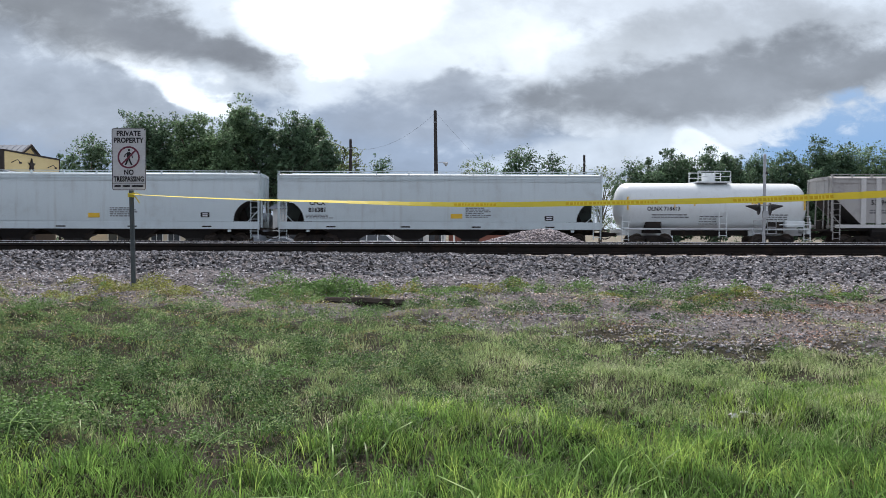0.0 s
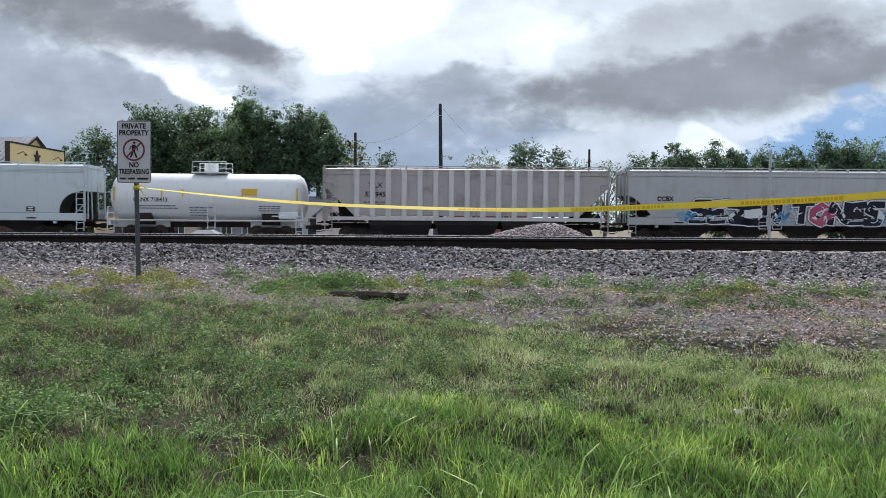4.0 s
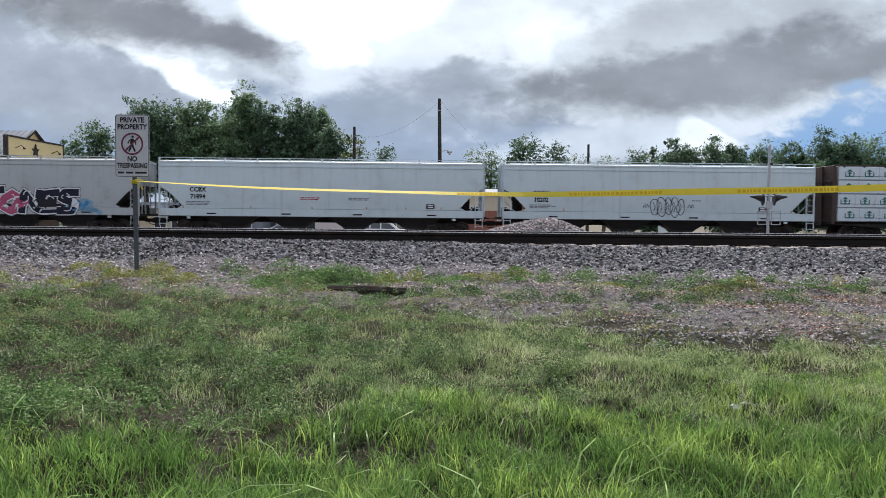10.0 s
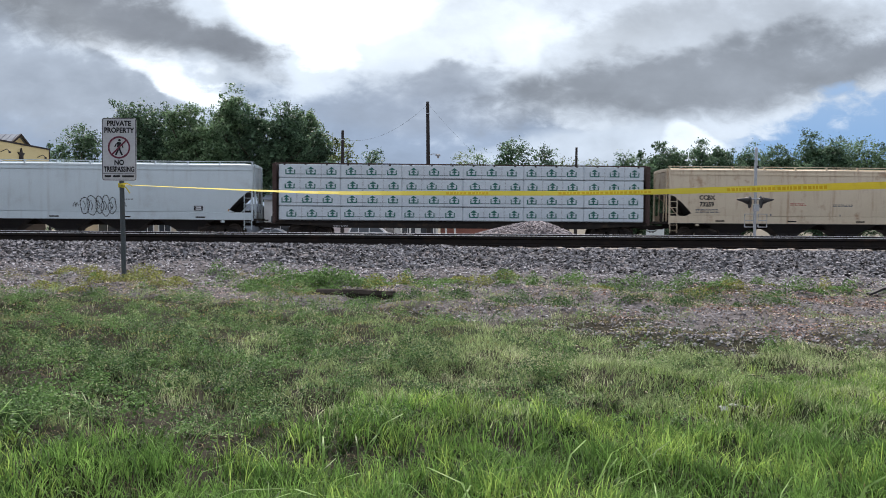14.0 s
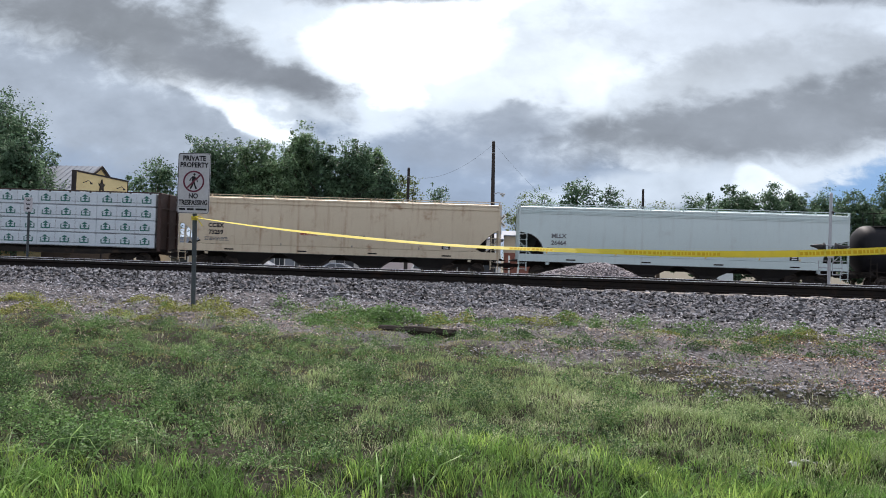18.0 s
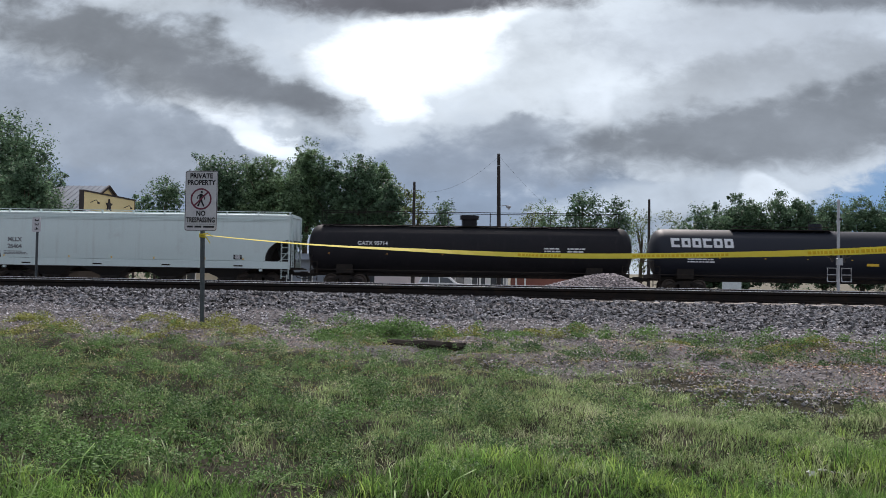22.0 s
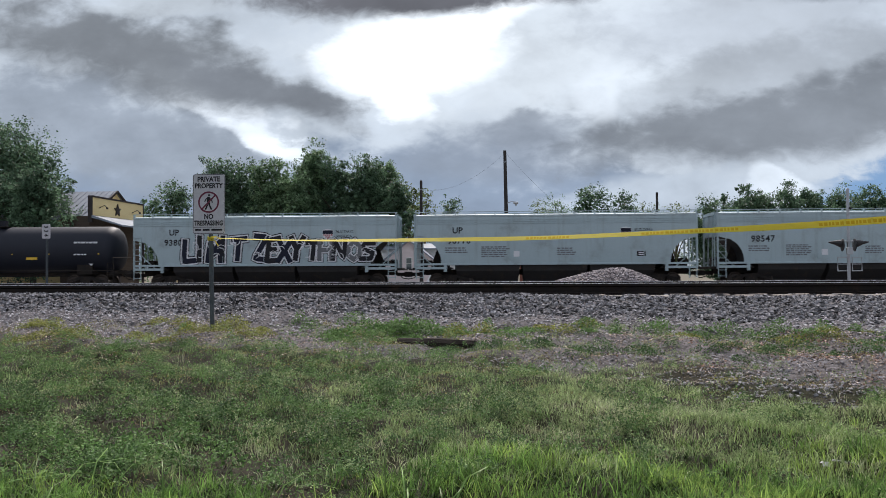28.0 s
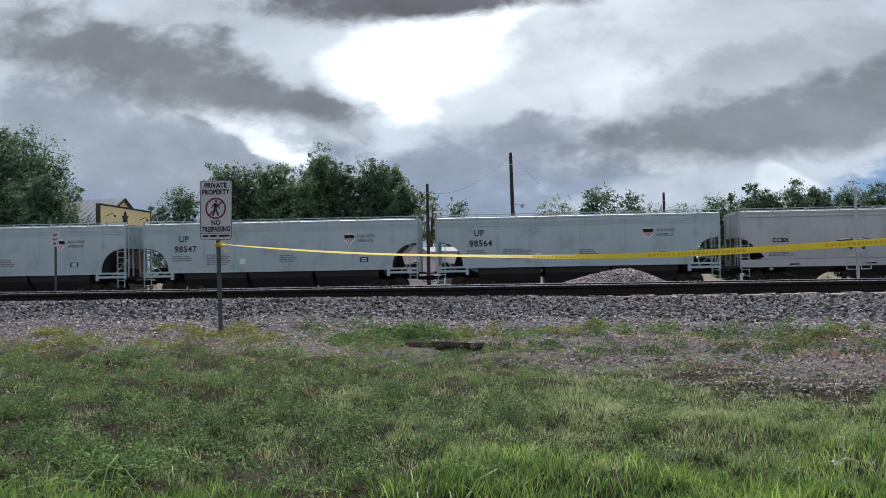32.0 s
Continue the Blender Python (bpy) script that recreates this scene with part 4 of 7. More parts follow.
    # coarser grass over the rest of the verge, beside and behind
    x, y = scatter(20000, -13, 13, -5, 8.6)
    seen = (y > 1.2) & (x > -0.72 * y) & (x < 0.60 * y)
    keep = ~seen & (y < toe(np.clip(x, -6, 6)) - 0.3) & (rng.random(len(x)) < np.clip(0.75 + 0.9 * wave(x, y, 0.6, 44.0), 0.15, 1) * np.clip((8.9 - y) / 4, 0.15, 1))
    x, y = x[keep], y[keep]
    g = new("verge_grass", blades("verge_grass", stand(x, y), rng.uniform(0.05, 0.14, len(x)), rng.uniform(0.006, 0.014, len(x)), rng.uniform(0.2, 1.4, len(x)), "grass_lush", 0.8))
    tagged(g, "uncut green grass along the verge", "grass", kind="stuff")
    # flakes of chipped wood and dead leaf on the bare soil
    x, y = in_view(80000, 3.2, 8.9)
    keep = (y < toe(x) + 0.1) & (rng.random(len(x)) < np.clip(0.40 + 0.8 * wave(x, y, 0.4, 60.0), 0.05, 1) * np.clip((y - 3.0) / 2.0, 0.15, 1) * (0.6 + 0.4 * worn(x, y)) * (1.3 - bare(x, y)) * (1 - 0.6 * gravelly(x, y)))
    x, y = x[keep], y[keep]
    P = np.stack([x, y, land(x, y) + 0.006], 1)
    tagged(new("chips", leaves("chips", P, rng.uniform(0.005, 0.012, len(x)) * np.where((x > 0.8) | (y > 6.3), 1.35, 1.0), "chips", 0.25)), "pale chips of wood and dead leaves on soil", "debris", kind="stuff")
    # red-brown bark strewn where the grass gives out
    x, y = scatter(52000, 0.6, 6.2, 4.6, 8.3)
    keep = (rng.random(len(x)) < np.clip((x - 0.6) / 2.5, 0.05, 1) * np.clip(0.25 + 1.0 * wave(x, y, 0.35, 90.0), 0.03, 1) * np.clip(y + 0.5 * x - 6.2, 0, 1)) & (y < toe(x))
    x, y = x[keep], y[keep]
    P = np.stack([x, y, land(x, y) + 0.008], 1)
    tagged(new("bark_litter", leaves("bark_litter", P, rng.uniform(0.007, 0.017, len(x)), "bark_chips", 0.25)), "red-brown bark chips strewn over gravel", "debris", kind="stuff")
    # tufts along the foot of the ballast
    spots = [(-5.6 + 0.155 * i + random.uniform(-0.2, 0.2), random.uniform(-1.15, 0.02) if i < 36 else random.uniform(-0.5, 0.05), random.uniform(0.04, 0.15), random.uniform(0.07, 0.22)) for i in range(72)]
    px, py, pz, yes = [], [], [], []
    for tx, ty, th, tr in spots:
        n = int(520 * tr / 0.2)
        qx, qy = rng.normal(0, tr * 0.55, n), rng.normal(0, tr * 0.45, n)
        px.append(tx + qx), py.append(toe(tx) + ty + qy)
        pz.append(th * rng.random(n) * np.clip(1.15 - (qx ** 2 + qy ** 2) / (tr ** 2), 0.15, 1))
        yes.append(np.full(n, random.random() < (0.75 if tx < -2.2 else 0.25)))
    x, y, z, yel = (np.concatenate(q) for q in (px, py, pz, yes))
    for k, nm, mt, lb in ((True, "yellow_weeds", "weed_yellow", "yellow-green flowering weeds at the foot of the ballast"), (False, "green_weeds", "weed", "green weed tufts at the foot of the ballast")):
        q = yel == k
        P = np.stack([x[q], y[q], land(x[q], y[q]) + z[q]], 1)
        tagged(new(nm, leaves(nm, P, rng.uniform(0.008, 0.018, len(P)), mt, 0.9)), lb, "weeds", kind="stuff")
    # a second, nearer line of weeds where the gravel begins
    px, py, pz = [], [], []
    for i in range(30):
        tx, ty = -0.6 + 0.125 * i + random.uniform(-0.15, 0.15), 7.15 + random.uniform(-0.35, 0.55)
        th, tr = random.uniform(0.04, 0.14), random.uniform(0.06, 0.20)
        n = int(600 * tr / 0.2)
        qx, qy = rng.normal(0, tr * 0.6, n), rng.normal(0, tr * 0.4, n)
        px.append(tx + qx), py.append(ty + qy)
        pz.append(th * rng.random(n) ** 0.7 * np.clip(1.15 - (qx ** 2 + qy ** 2) / (tr ** 2), 0.12, 1))
    x, y, z = (np.concatenate(q) for q in (px, py, pz))
    P = np.stack([x, y, land(x, y) + z], 1)
    tagged(new("belt_weeds", leaves("belt_weeds", P, rng.uniform(0.006, 0.013, len(P)), "weed_deep", 0.9)), "dark green weed bushes in a broken line over gravel", "weeds", kind="stuff")
    # bright leafy plants in the lush corner
    weed_mounds("leafy_plants", "bright green leafy plants in the uncut corner", 900, 110, 2.6, 4.1, 0.10, (0.08, 0.17), lambda x, y: np.clip(0.55 * np.exp(-((x + 1.6) / 0.36) ** 2 - ((y - 3.25) / 0.26) ** 2), 0, 1), (0.007, 0.015), "weed")
    # the one large clump behind the old timber
    n = 5200
    qx, qy = rng.normal(0, 0.40, n), rng.normal(0, 0.13, n)
    qz = 0.19 * rng.random(n) * np.clip(1.1 - (qx / 0.75) ** 2 - (qy / 0.35) ** 2, 0.1, 1) * (0.75 + 0.35 * wave(qx, qy, 0.1, 2.0))
    cx, cy = -1.20 + qx, 8.35 + qy
    P = np.stack([cx, cy, land(cx, cy) + qz], 1)
    tagged(new("weed_clump", leaves("weed_clump", P, rng.uniform(0.009, 0.022, n), "weed", 0.9)), "dense green weed clump at the edge of the ballast", "weeds", kind="stuff")


make_grass()

# ---- lettering and marks ----
def letters(body, size, align="CENTER", bold=0.0, shear=0.0, spacing=1.0):
    """Flat lettering in the plane of x and z, facing -y, as a mesh."""
    cu = bpy.data.curves.new("letters", "FONT")
    cu.body, cu.size, cu.align_x, cu.offset, cu.shear, cu.space_character, cu.resolution_u = body, size, align, bold, shear, spacing, 3
    tmp = bpy.data.objects.new("letters", cu)
    me = bpy.data.meshes.new_from_object(tmp)
    bpy.data.objects.remove(tmp)
    for v in me.vertices:
        v.co = (v.co.x, 0.0, v.co.y)
    return me


def lettering(name, body, size, x, z, side, material, parent, label="", **kw):
    """Lettering laid on a side whose distance is side(z), 12 mm proud."""
    me = letters(body, size, **kw)
    for v in me.vertices:
        zz = v.co.z + z
        v.co = (v.co.x + x, side(zz) - 0.012, zz)
    return part(name, me, material, parent, label)


def bars(name, x, z, w, h, rows, side, material, parent, seed=1):
    """Small print too fine to read, as rows of plain bars."""
    r, s = random.Random(seed), Shape()
    for i in range(rows):
        zz, left = z - i * h / rows, x
        while left < x + w * r.uniform(0.7, 1.0):
            run = r.uniform(0.08, 0.3) * min(1, w)
            y = side(zz) - 0.010
            s.box(left, left + run, y, y + 0.006, zz - h / rows * 0.28, zz + h / rows * 0.28)
            left += run + 0.05
    return part(name, s, material, parent)


def ribbon(s, pts, w, side, lift):
    """A painted stroke of the width w along points (x, z)."""
    ends = [Vector(p) for p in pts]
    pts = [ends[0]]
    for a, b in zip(ends, ends[1:]):
        k = max(1, math.ceil((b - a).length / 0.14))
        pts += [a.lerp(b, q / k) for q in range(1, k + 1)]
    rim_a, rim_b = [], []
    for i, p in enumerate(pts):
        d = (pts[min(i + 1, len(pts) - 1)] - pts[max(i - 1, 0)]).normalized()
        n = Vector((-d.y, d.x)) * w / 2
        q = p - d * w * 0.35 if i == 0 else p + d * w * 0.35 if i == len(pts) - 1 else p
        rim_a.append(q + n), rim_b.append(q - n)
    verts = [(q.x, side(q.y) - lift, q.y) for q in rim_a + rim_b]
    k = len(pts)
    s.add(verts, [(i, i + 1, k + i + 1, k + i) for i in range(k - 1)])


# letter skeletons on a unit square
STROKES = {
    "L": [[(0, 1), (0, 0), (0.8, 0.05)]], "I": [[(0.2, 1), (0.25, 0)]], "M": [[(0, 0), (0.1, 1), (0.45, 0.3), (0.8, 1), (0.9, 0)]],
    "T": [[(0, 0.95), (0.9, 1)], [(0.45, 1), (0.4, 0)]], "Z": [[(0, 1), (0.8, 0.95), (0.05, 0.05), (0.9, 0)]], "E": [[(0.8, 1), (0.1, 0.9), (0, 0), (0.85, 0.05)], [(0.05, 0.5), (0.6, 0.5)]],
    "X": [[(0, 1), (0.85, 0)], [(0.85, 1), (0, 0)]], "Y": [[(0, 1), (0.4, 0.45), (0.85, 1)], [(0.4, 0.5), (0.35, 0)]], "H": [[(0, 1), (0.05, 0)], [(0.75, 1), (0.8, 0)], [(0.05, 0.5), (0.75, 0.5)]],
    "N": [[(0, 0), (0.05, 1), (0.7, 0.05), (0.75, 1)]], "O": [[(0.4, 1), (0.05, 0.7), (0.05, 0.25), (0.4, 0), (0.75, 0.3), (0.75, 0.7), (0.4, 1)]],
    "S": [[(0.75, 0.95), (0.2, 0.95), (0.05, 0.65), (0.7, 0.4), (0.6, 0.05), (0, 0.05)]],
}


def graffiti(name, word, x, z, w, h, side, parent, fills, label, seed=3, weight=1.0, widths=(0.74, 0.60, 0.40)):
    """Painted graffiti: each letter's strokes outlined dark, then pale, then filled."""
    r = random.Random(seed)
    step = w / len(word)
    tag = None
    coats = [(widths[0], "ink_black", 0.010), (widths[1], "ink_white", 0.014)]
    strokes = []
    for i, ch in enumerate(word):
        if ch == " ":
            continue
        ox, oz, sx, sz = x + i * step + r.uniform(-0.05, 0.05) * step, z + r.uniform(-0.06, 0.06) * h, step * r.uniform(1.05, 1.3), h * r.uniform(0.85, 1.05)
        for st in STROKES[ch]:
            strokes.append((i, [(ox + a * sx + 0.12 * b * sz * 0.5, oz + b * sz) for a, b in st]))
    for k, (ww, mt, lift) in enumerate(coats):
        s = Shape()
        for i, st in strokes:
            ribbon(s, st, ww * weight, side, lift)
        ob = part(name if k == 0 else "outline", s, mt, parent if k == 0 else tag, label if k == 0 else "")
        tag = ob if k == 0 else tag
    for i in sorted({j for j, st in strokes}):
        s = Shape()
        for j, st in strokes:
            if j == i:
                ribbon(s, st, widths[2] * weight, side, 0.018)
        part("fill", s, fills[i % len(fills)], tag)
    s = Shape()
    for i in sorted({j for j, st in strokes}):
        for k in range(3):
            cx, cz, a0, q = x + (i + r.uniform(0.05, 0.85)) * step, z + r.uniform(0.1, 0.9) * h, r.uniform(0, math.tau), r.uniform(0.10, 0.24) * h
            ribbon(s, [(cx + q * math.cos(a0 + 0.45 * m), cz + q * math.sin(a0 + 0.45 * m)) for m in range(6)], 0.05 * weight, side, 0.022)
    part("highlight", s, "ink_white", tag, "thin pale curls sprayed over the letters")
    return tag


# ---- rolling stock ----
WHEEL_R = 0.457
WHEELS = []


def wheelset_mesh():
    s = Shape()
    for k in (-1, 1):
        y = k * 0.75
        n = 24
        prof = [(0.10, y - 0.09), (0.16, y - 0.05), (0.34, y - 0.02), (0.39, y - 0.065), (WHEEL_R, y - 0.065), (WHEEL_R, y + 0.04), (WHEEL_R + 0.025, y + 0.065), (0.38, y + 0.065), (0.33, y + 0.02), (0.16, y + 0.06), (0.10, y + 0.09)]
        if k > 0:
            prof = [(rr, 2 * y - yy) for rr, yy in prof]
        s.loft([[(rr * math.cos(t), yy, rr * math.sin(t)) for t in (math.tau * j / n for j in range(n))] for rr, yy in prof])
    s.tube([(0, -1.05, 0), (0, 1.05, 0)], 0.085, 10)
    me = s.mesh("wheelset", True)
    me.materials.append(M["wheel"])
    return me


def truck_mesh():
    """A cast side frame each side, springs and a bolster between."""
    s = Shape()
    for k in (-1, 1):
        y0, y1 = k * 1.0 - 0.07, k * 1.0 + 0.07
        s.prism_y([(-1.12, 0.40), (-1.12, 0.58), (-0.75, 0.66), (-0.38, 0.82), (0.38, 0.82), (0.75, 0.66), (1.12, 0.58), (1.12, 0.40), (0.72, 0.46), (0.40, 0.62), (0.34, 0.62), (0.30, 0.24), (-0.30, 0.24), (-0.34, 0.62), (-0.40, 0.62), (-0.72, 0.46)], y0, y1)
        for x in (-0.16, 0.0, 0.16):
            s.tube([(x, k * 1.0 - 0.10 * k, 0.26), (x, k * 1.0 - 0.10 * k, 0.56)], 0.07, 8)
        for x in (-0.89, 0.89):
            s.tube([(x, k * 1.0, WHEEL_R), (x, k * 1.12, WHEEL_R)], 0.11, 10)
    s.box(-0.2, 0.2, -1.05, 1.05, 0.56, 0.74)
    me = s.mesh("truck")
    me.materials.append(M["under"])
    return me


WHEELSET, TRUCK = wheelset_mesh(), truck_mesh()


def coupler_mesh():
    s = Shape().box(-0.6, 0.0, -0.09, 0.09, 0.74, 0.96, 0.02).box(-0.10, 0.17, -0.16, 0.10, 0.68, 1.02, 0.03).box(0.02, 0.20, 0.06, 0.17, 0.70, 1.0, 0.02)
    s.tube([(-0.5, -0.25, 0.95), (-0.2, -0.3, 0.62), (0.2, -0.26, 0.55)], 0.03, 6)
    me = s.mesh("coupler")
    me.materials.append(M["under"])
    return me


COUPLER = coupler_mesh()


def running_gear(car, L):
    """Trucks with turning wheelsets, couplers and the centre sill."""
    for k in (-1, 1):
        truck = new("truck", TRUCK)
        truck.parent, truck.location = car, (k * (L / 2 - 2.75), 0, 0)
        for j in (-0.89, 0.89):
            w = new("wheelset", WHEELSET)
            w.parent, w.location = truck, (j, 0, WHEEL_R)
            WHEELS.append(w)
        c = new("coupler", COUPLER)
        c.parent = car
        c.matrix_basis = pose(k * (L / 2 - 0.14), 0, 0, 0, 0, 0 if k > 0 else 180)
    part("centre_sill", Shape().box(-L / 2 + 0.7, L / 2 - 0.7, -0.2, 0.2, 0.80, 1.14, 0.01), "under", car)


def ladder(name, x0, x1, y, z0, z1, material, car, step=0.36, r=0.018):
    s = Shape().tube([(x0, y, z0), (x0, y, z1)], r * 1.6, 5).tube([(x1, y, z0), (x1, y, z1)], r * 1.6, 5)
    z = z0 + 0.12
    while z < z1:
        s.tube([(x0, y, z), (x1, y, z)], r, 5)
        z += step
    return part(name, s, material, car)


def flat_side(bulge, mid=2.9, half=1.55, span=1.6):
    return lambda z: -half - bulge * (1 - min(1.0, abs(z - mid) / span) ** 2)


def hopper(label, L, steel, style, top=4.66):
    """A covered hopper wagon: skin, roof, slope sheets, sills, bays, ladders, walkway and running gear."""
    car = thing("covered_hopper_car", label, "freight car", group="cars of the freight train")
    H = L / 2 - 0.62
    up = style == "up"
    ribbed = style == "ribbed"
    bulge = 0.0 if ribbed else 0.10 if not up else 0.05
    side = flat_side(bulge)
    low = 1.62 if not up else 1.50
    crest = (2.95 if not up else 3.05) if not ribbed else 3.35
    reach = 1.50 if not up else 1.55
    if ribbed:
        reach = 1.75

    def cut(z):
        q = max(0.0, min(1.0, (z - low) / (crest - low)))
        if ribbed:
            return reach * (1 - q)
        if style == "plain":
            return reach * (1 - q) ** 0.75 * min(1.0, 0.72 + 3.0 * q)
        return reach * math.sqrt(max(0.0, 1 - q ** 2.2))

    eave = top - 0.28
    zs = [low + (crest - low) * i / 9 for i in range(10)] + [crest + (eave - crest) * i / 6 for i in range(1, 7)]
    for k, nm in ((1, "side_sheet"), (-1, "side_sheet")):
        s = Shape()
        rows = [[(-H + cut(z), k * side(z), z), (H - cut(z), k * side(z), z)] for z in zs]
        inner = [[(a[0], a[1] + k * 0.03, a[2]), (b[0], b[1] + k * 0.03, b[2])] for a, b in rows]
        n = len(rows)
        s.add([p for row in rows for p in row] + [p for row in inner for p in row],
              [(2 * i, 2 * i + 1, 2 * i + 3, 2 * i + 2) for i in range(n - 1)] + [(2 * n + 2 * i, 2 * n + 2 * i + 2, 2 * n + 2 * i + 3, 2 * n + 2 * i + 1) for i in range(n - 1)]
              + [(2 * i, 2 * i + 2, 2 * n + 2 * i + 2, 2 * n + 2 * i) for i in range(n - 1)] + [(2 * i + 1, 2 * n + 2 * i + 1, 2 * n + 2 * i + 3, 2 * i + 3) for i in range(n - 1)])
        part(nm, s, steel, car, smooth=True)
    # roof and top chord
    y = -side(eave)
    roof = [(-y - 0.03, eave - 0.02), (-y - 0.03, eave + 0.08), (-y + 0.25, top - 0.15), (-0.5, top - 0.10), (0.5, top - 0.10), (y - 0.25, top - 0.15), (y + 0.03, eave + 0.08), (y + 0.03, eave - 0.02)]
    part("roof", Shape().prism_x(roof, -H - 0.04, H + 0.04), steel, car)
    chord = Shape()
    if style == "ridged":
        for zz in (top - 0.58, top - 0.50, top - 0.42):
            chord.box(-H + 0.05, H - 0.05, side(zz) - 0.035, side(zz), zz - 0.022, zz + 0.022)
    elif up:
        for zz in (top - 0.72, top - 0.60, top - 0.48):
            chord.box(-H + 0.05, H - 0.05, side(zz) - 0.03, side(zz), zz - 0.02, zz + 0.02)
    else:
        chord.box(-H, H, side(4.2) - 0.05, side(4.2), top - 0.53, top - 0.485)
    part("top_chord", chord, steel, car)
    # end sheets sloping down to the bays, opening shade put into their dark colour
    for k in (-1, 1):
        w = -side(low) - 0.045
        heights = [low - 0.25] + [low + (crest - low) * q / 10 for q in range(11)]
        edge = [(k * (H - cut(z) - (0.5 if z < low else 0.0)), z) for z in heights]
        s = Shape().prism_y(edge + [(x - k * 0.06, z) for x, z in reversed(edge)], -w, w)
        part("slope_sheet", s, "hopper_grime_shade", car)
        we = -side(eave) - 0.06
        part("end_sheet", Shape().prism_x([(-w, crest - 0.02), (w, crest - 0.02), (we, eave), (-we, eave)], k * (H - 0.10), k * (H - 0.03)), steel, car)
        # dark web added to fill part of the opening
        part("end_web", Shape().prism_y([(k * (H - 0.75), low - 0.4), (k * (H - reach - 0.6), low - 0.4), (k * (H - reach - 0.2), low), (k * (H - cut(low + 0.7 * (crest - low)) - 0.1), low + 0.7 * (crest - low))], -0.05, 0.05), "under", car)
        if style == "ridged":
            # added sheet whose dark green imitates the dim view through the arch
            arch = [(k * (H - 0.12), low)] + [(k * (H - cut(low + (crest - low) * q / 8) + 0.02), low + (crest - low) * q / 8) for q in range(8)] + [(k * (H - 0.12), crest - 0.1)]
            part("arch_plate", Shape().prism_y(arch, 0.55, 0.60), "arch_dim", car, "added dark green sheet imitating dimness behind the arched end opening")
        part("brake_cylinder", Shape().tube([(k * (H - 0.95), -0.75, 1.55), (k * (H - 0.35), -0.75, 1.55)], 0.17, 10), "under", car, smooth=True)
        part("brake_pipe", Shape().tube([(k * (H - 1.1), -1.0, 1.3), (k * (H - 0.6), -1.05, 1.75), (k * (H - 0.1), -1.1, 2.3)], 0.03, 5), steel, car)
        part("shear_plate", Shape().box(min(k * (H - reach - 0.6), k * (H + 0.25)), max(k * (H - reach - 0.6), k * (H + 0.25)), -1.45, 1.45, 1.16, 1.24), "under", car)
        part("end_box", Shape().box(k * (H - 0.35) - 0.2, k * (H - 0.35) + 0.2, 0.2, 0.9, 1.24, 1.8, 0.03), "under", car)
    # side sills, end posts, platforms
    for k in (-1, 1):
        s = Shape()
        if up:
            s.box(-H, H, k * 1.57 - 0.05, k * 1.57 + 0.05, 1.40, 1.52, 0.01)
            for e in (-1, 1):
                s.box(e * (H - 0.9) - 0.9, e * (H - 0.9) + 0.9, k * 1.58 - 0.04, k * 1.58 + 0.04, 1.16, 1.30)
                s.box(e * (H - 1.8) - 0.09, e * (H - 1.8) + 0.09, k * 1.58 - 0.05, k * 1.58 + 0.05, 1.0, 1.5)
        elif ribbed:
            s.box(-H + 0.2, H - 0.2, k * 1.56 - 0.06, k * 1.56 + 0.06, 1.30, 1.52, 0.01)
        else:
            s.box(-H, H, k * 1.58 - 0.05, k * 1.58 + 0.05, 1.12, 1.60, 0.015)
            for e in (-1, 1):
                s.box(e * (H - 1.75) - 0.09, e * (H - 1.75) + 0.09, k * 1.58 - 0.06, k * 1.58 + 0.06, 0.98, 1.13)
        sill = part("side_sill", s, steel if not ribbed else "rib_steel", car)
        if k < 0 and not up and not ribbed:
            for q in (-0.68, -0.22, 0.22, 0.68):
                part("slot", Shape().box(q * H - 0.28, q * H + 0.28, -1.640, -1.628, 1.26, 1.34), "under", sill, "dark slot in the sill")
            part("lower_flange", Shape().box(-H, H, -1.645, -1.632, 1.12, 1.155), "hopper_grime_shade", sill)
    for e in (-1, 1):
        for k in (-1, 1):
            part("corner_post", Shape().box(e * H - 0.05, e * H + 0.05, k * 1.55 - 0.05, k * 1.55 + 0.05, 1.1, top - 0.15, 0.012), steel, car)
        part("end_platform", Shape().box(e * (H + 0.1) - 0.35, e * (H + 0.1) + 0.35, -1.5, 1.5, 1.10, 1.18), "under", car)
        part("end_brace", Shape().tube([(e * (H + 0.05), -0.5, 1.15), (e * (H - 0.05), -0.5, top - 0.3)], 0.04, 6).tube([(e * (H + 0.05), 0.5, 1.15), (e * (H - 0.05), 0.5, top - 0.3)], 0.04, 6), steel, car)
        ladder("ladder", e * (H - 0.02), e * (H - 0.46), -1.62, 0.55, crest + 0.25, steel, car)
        ladder("end_ladder", e * (H + 0.10), e * (H + 0.12), -1.3, 1.1, top - 0.1, steel, car)
    # bays below, coloured dark for the shade under the car
    bays = 4 if (style in ("ridged", "plain")) else 3
    span = (2 * H - 2 * reach - 1.6) / bays
    for i in range(bays):
        cx = -H + reach + 0.8 + span * (i + 0.5)
        foot = (0.20, 0.55, 0.17, 0.42) if style == "plain" else (0.46, 0.45, 0.44, 0.30) if up else (0.42, 0.45, 0.40, 0.30) if ribbed else (0.16, 0.58, 0.13, 0.44)
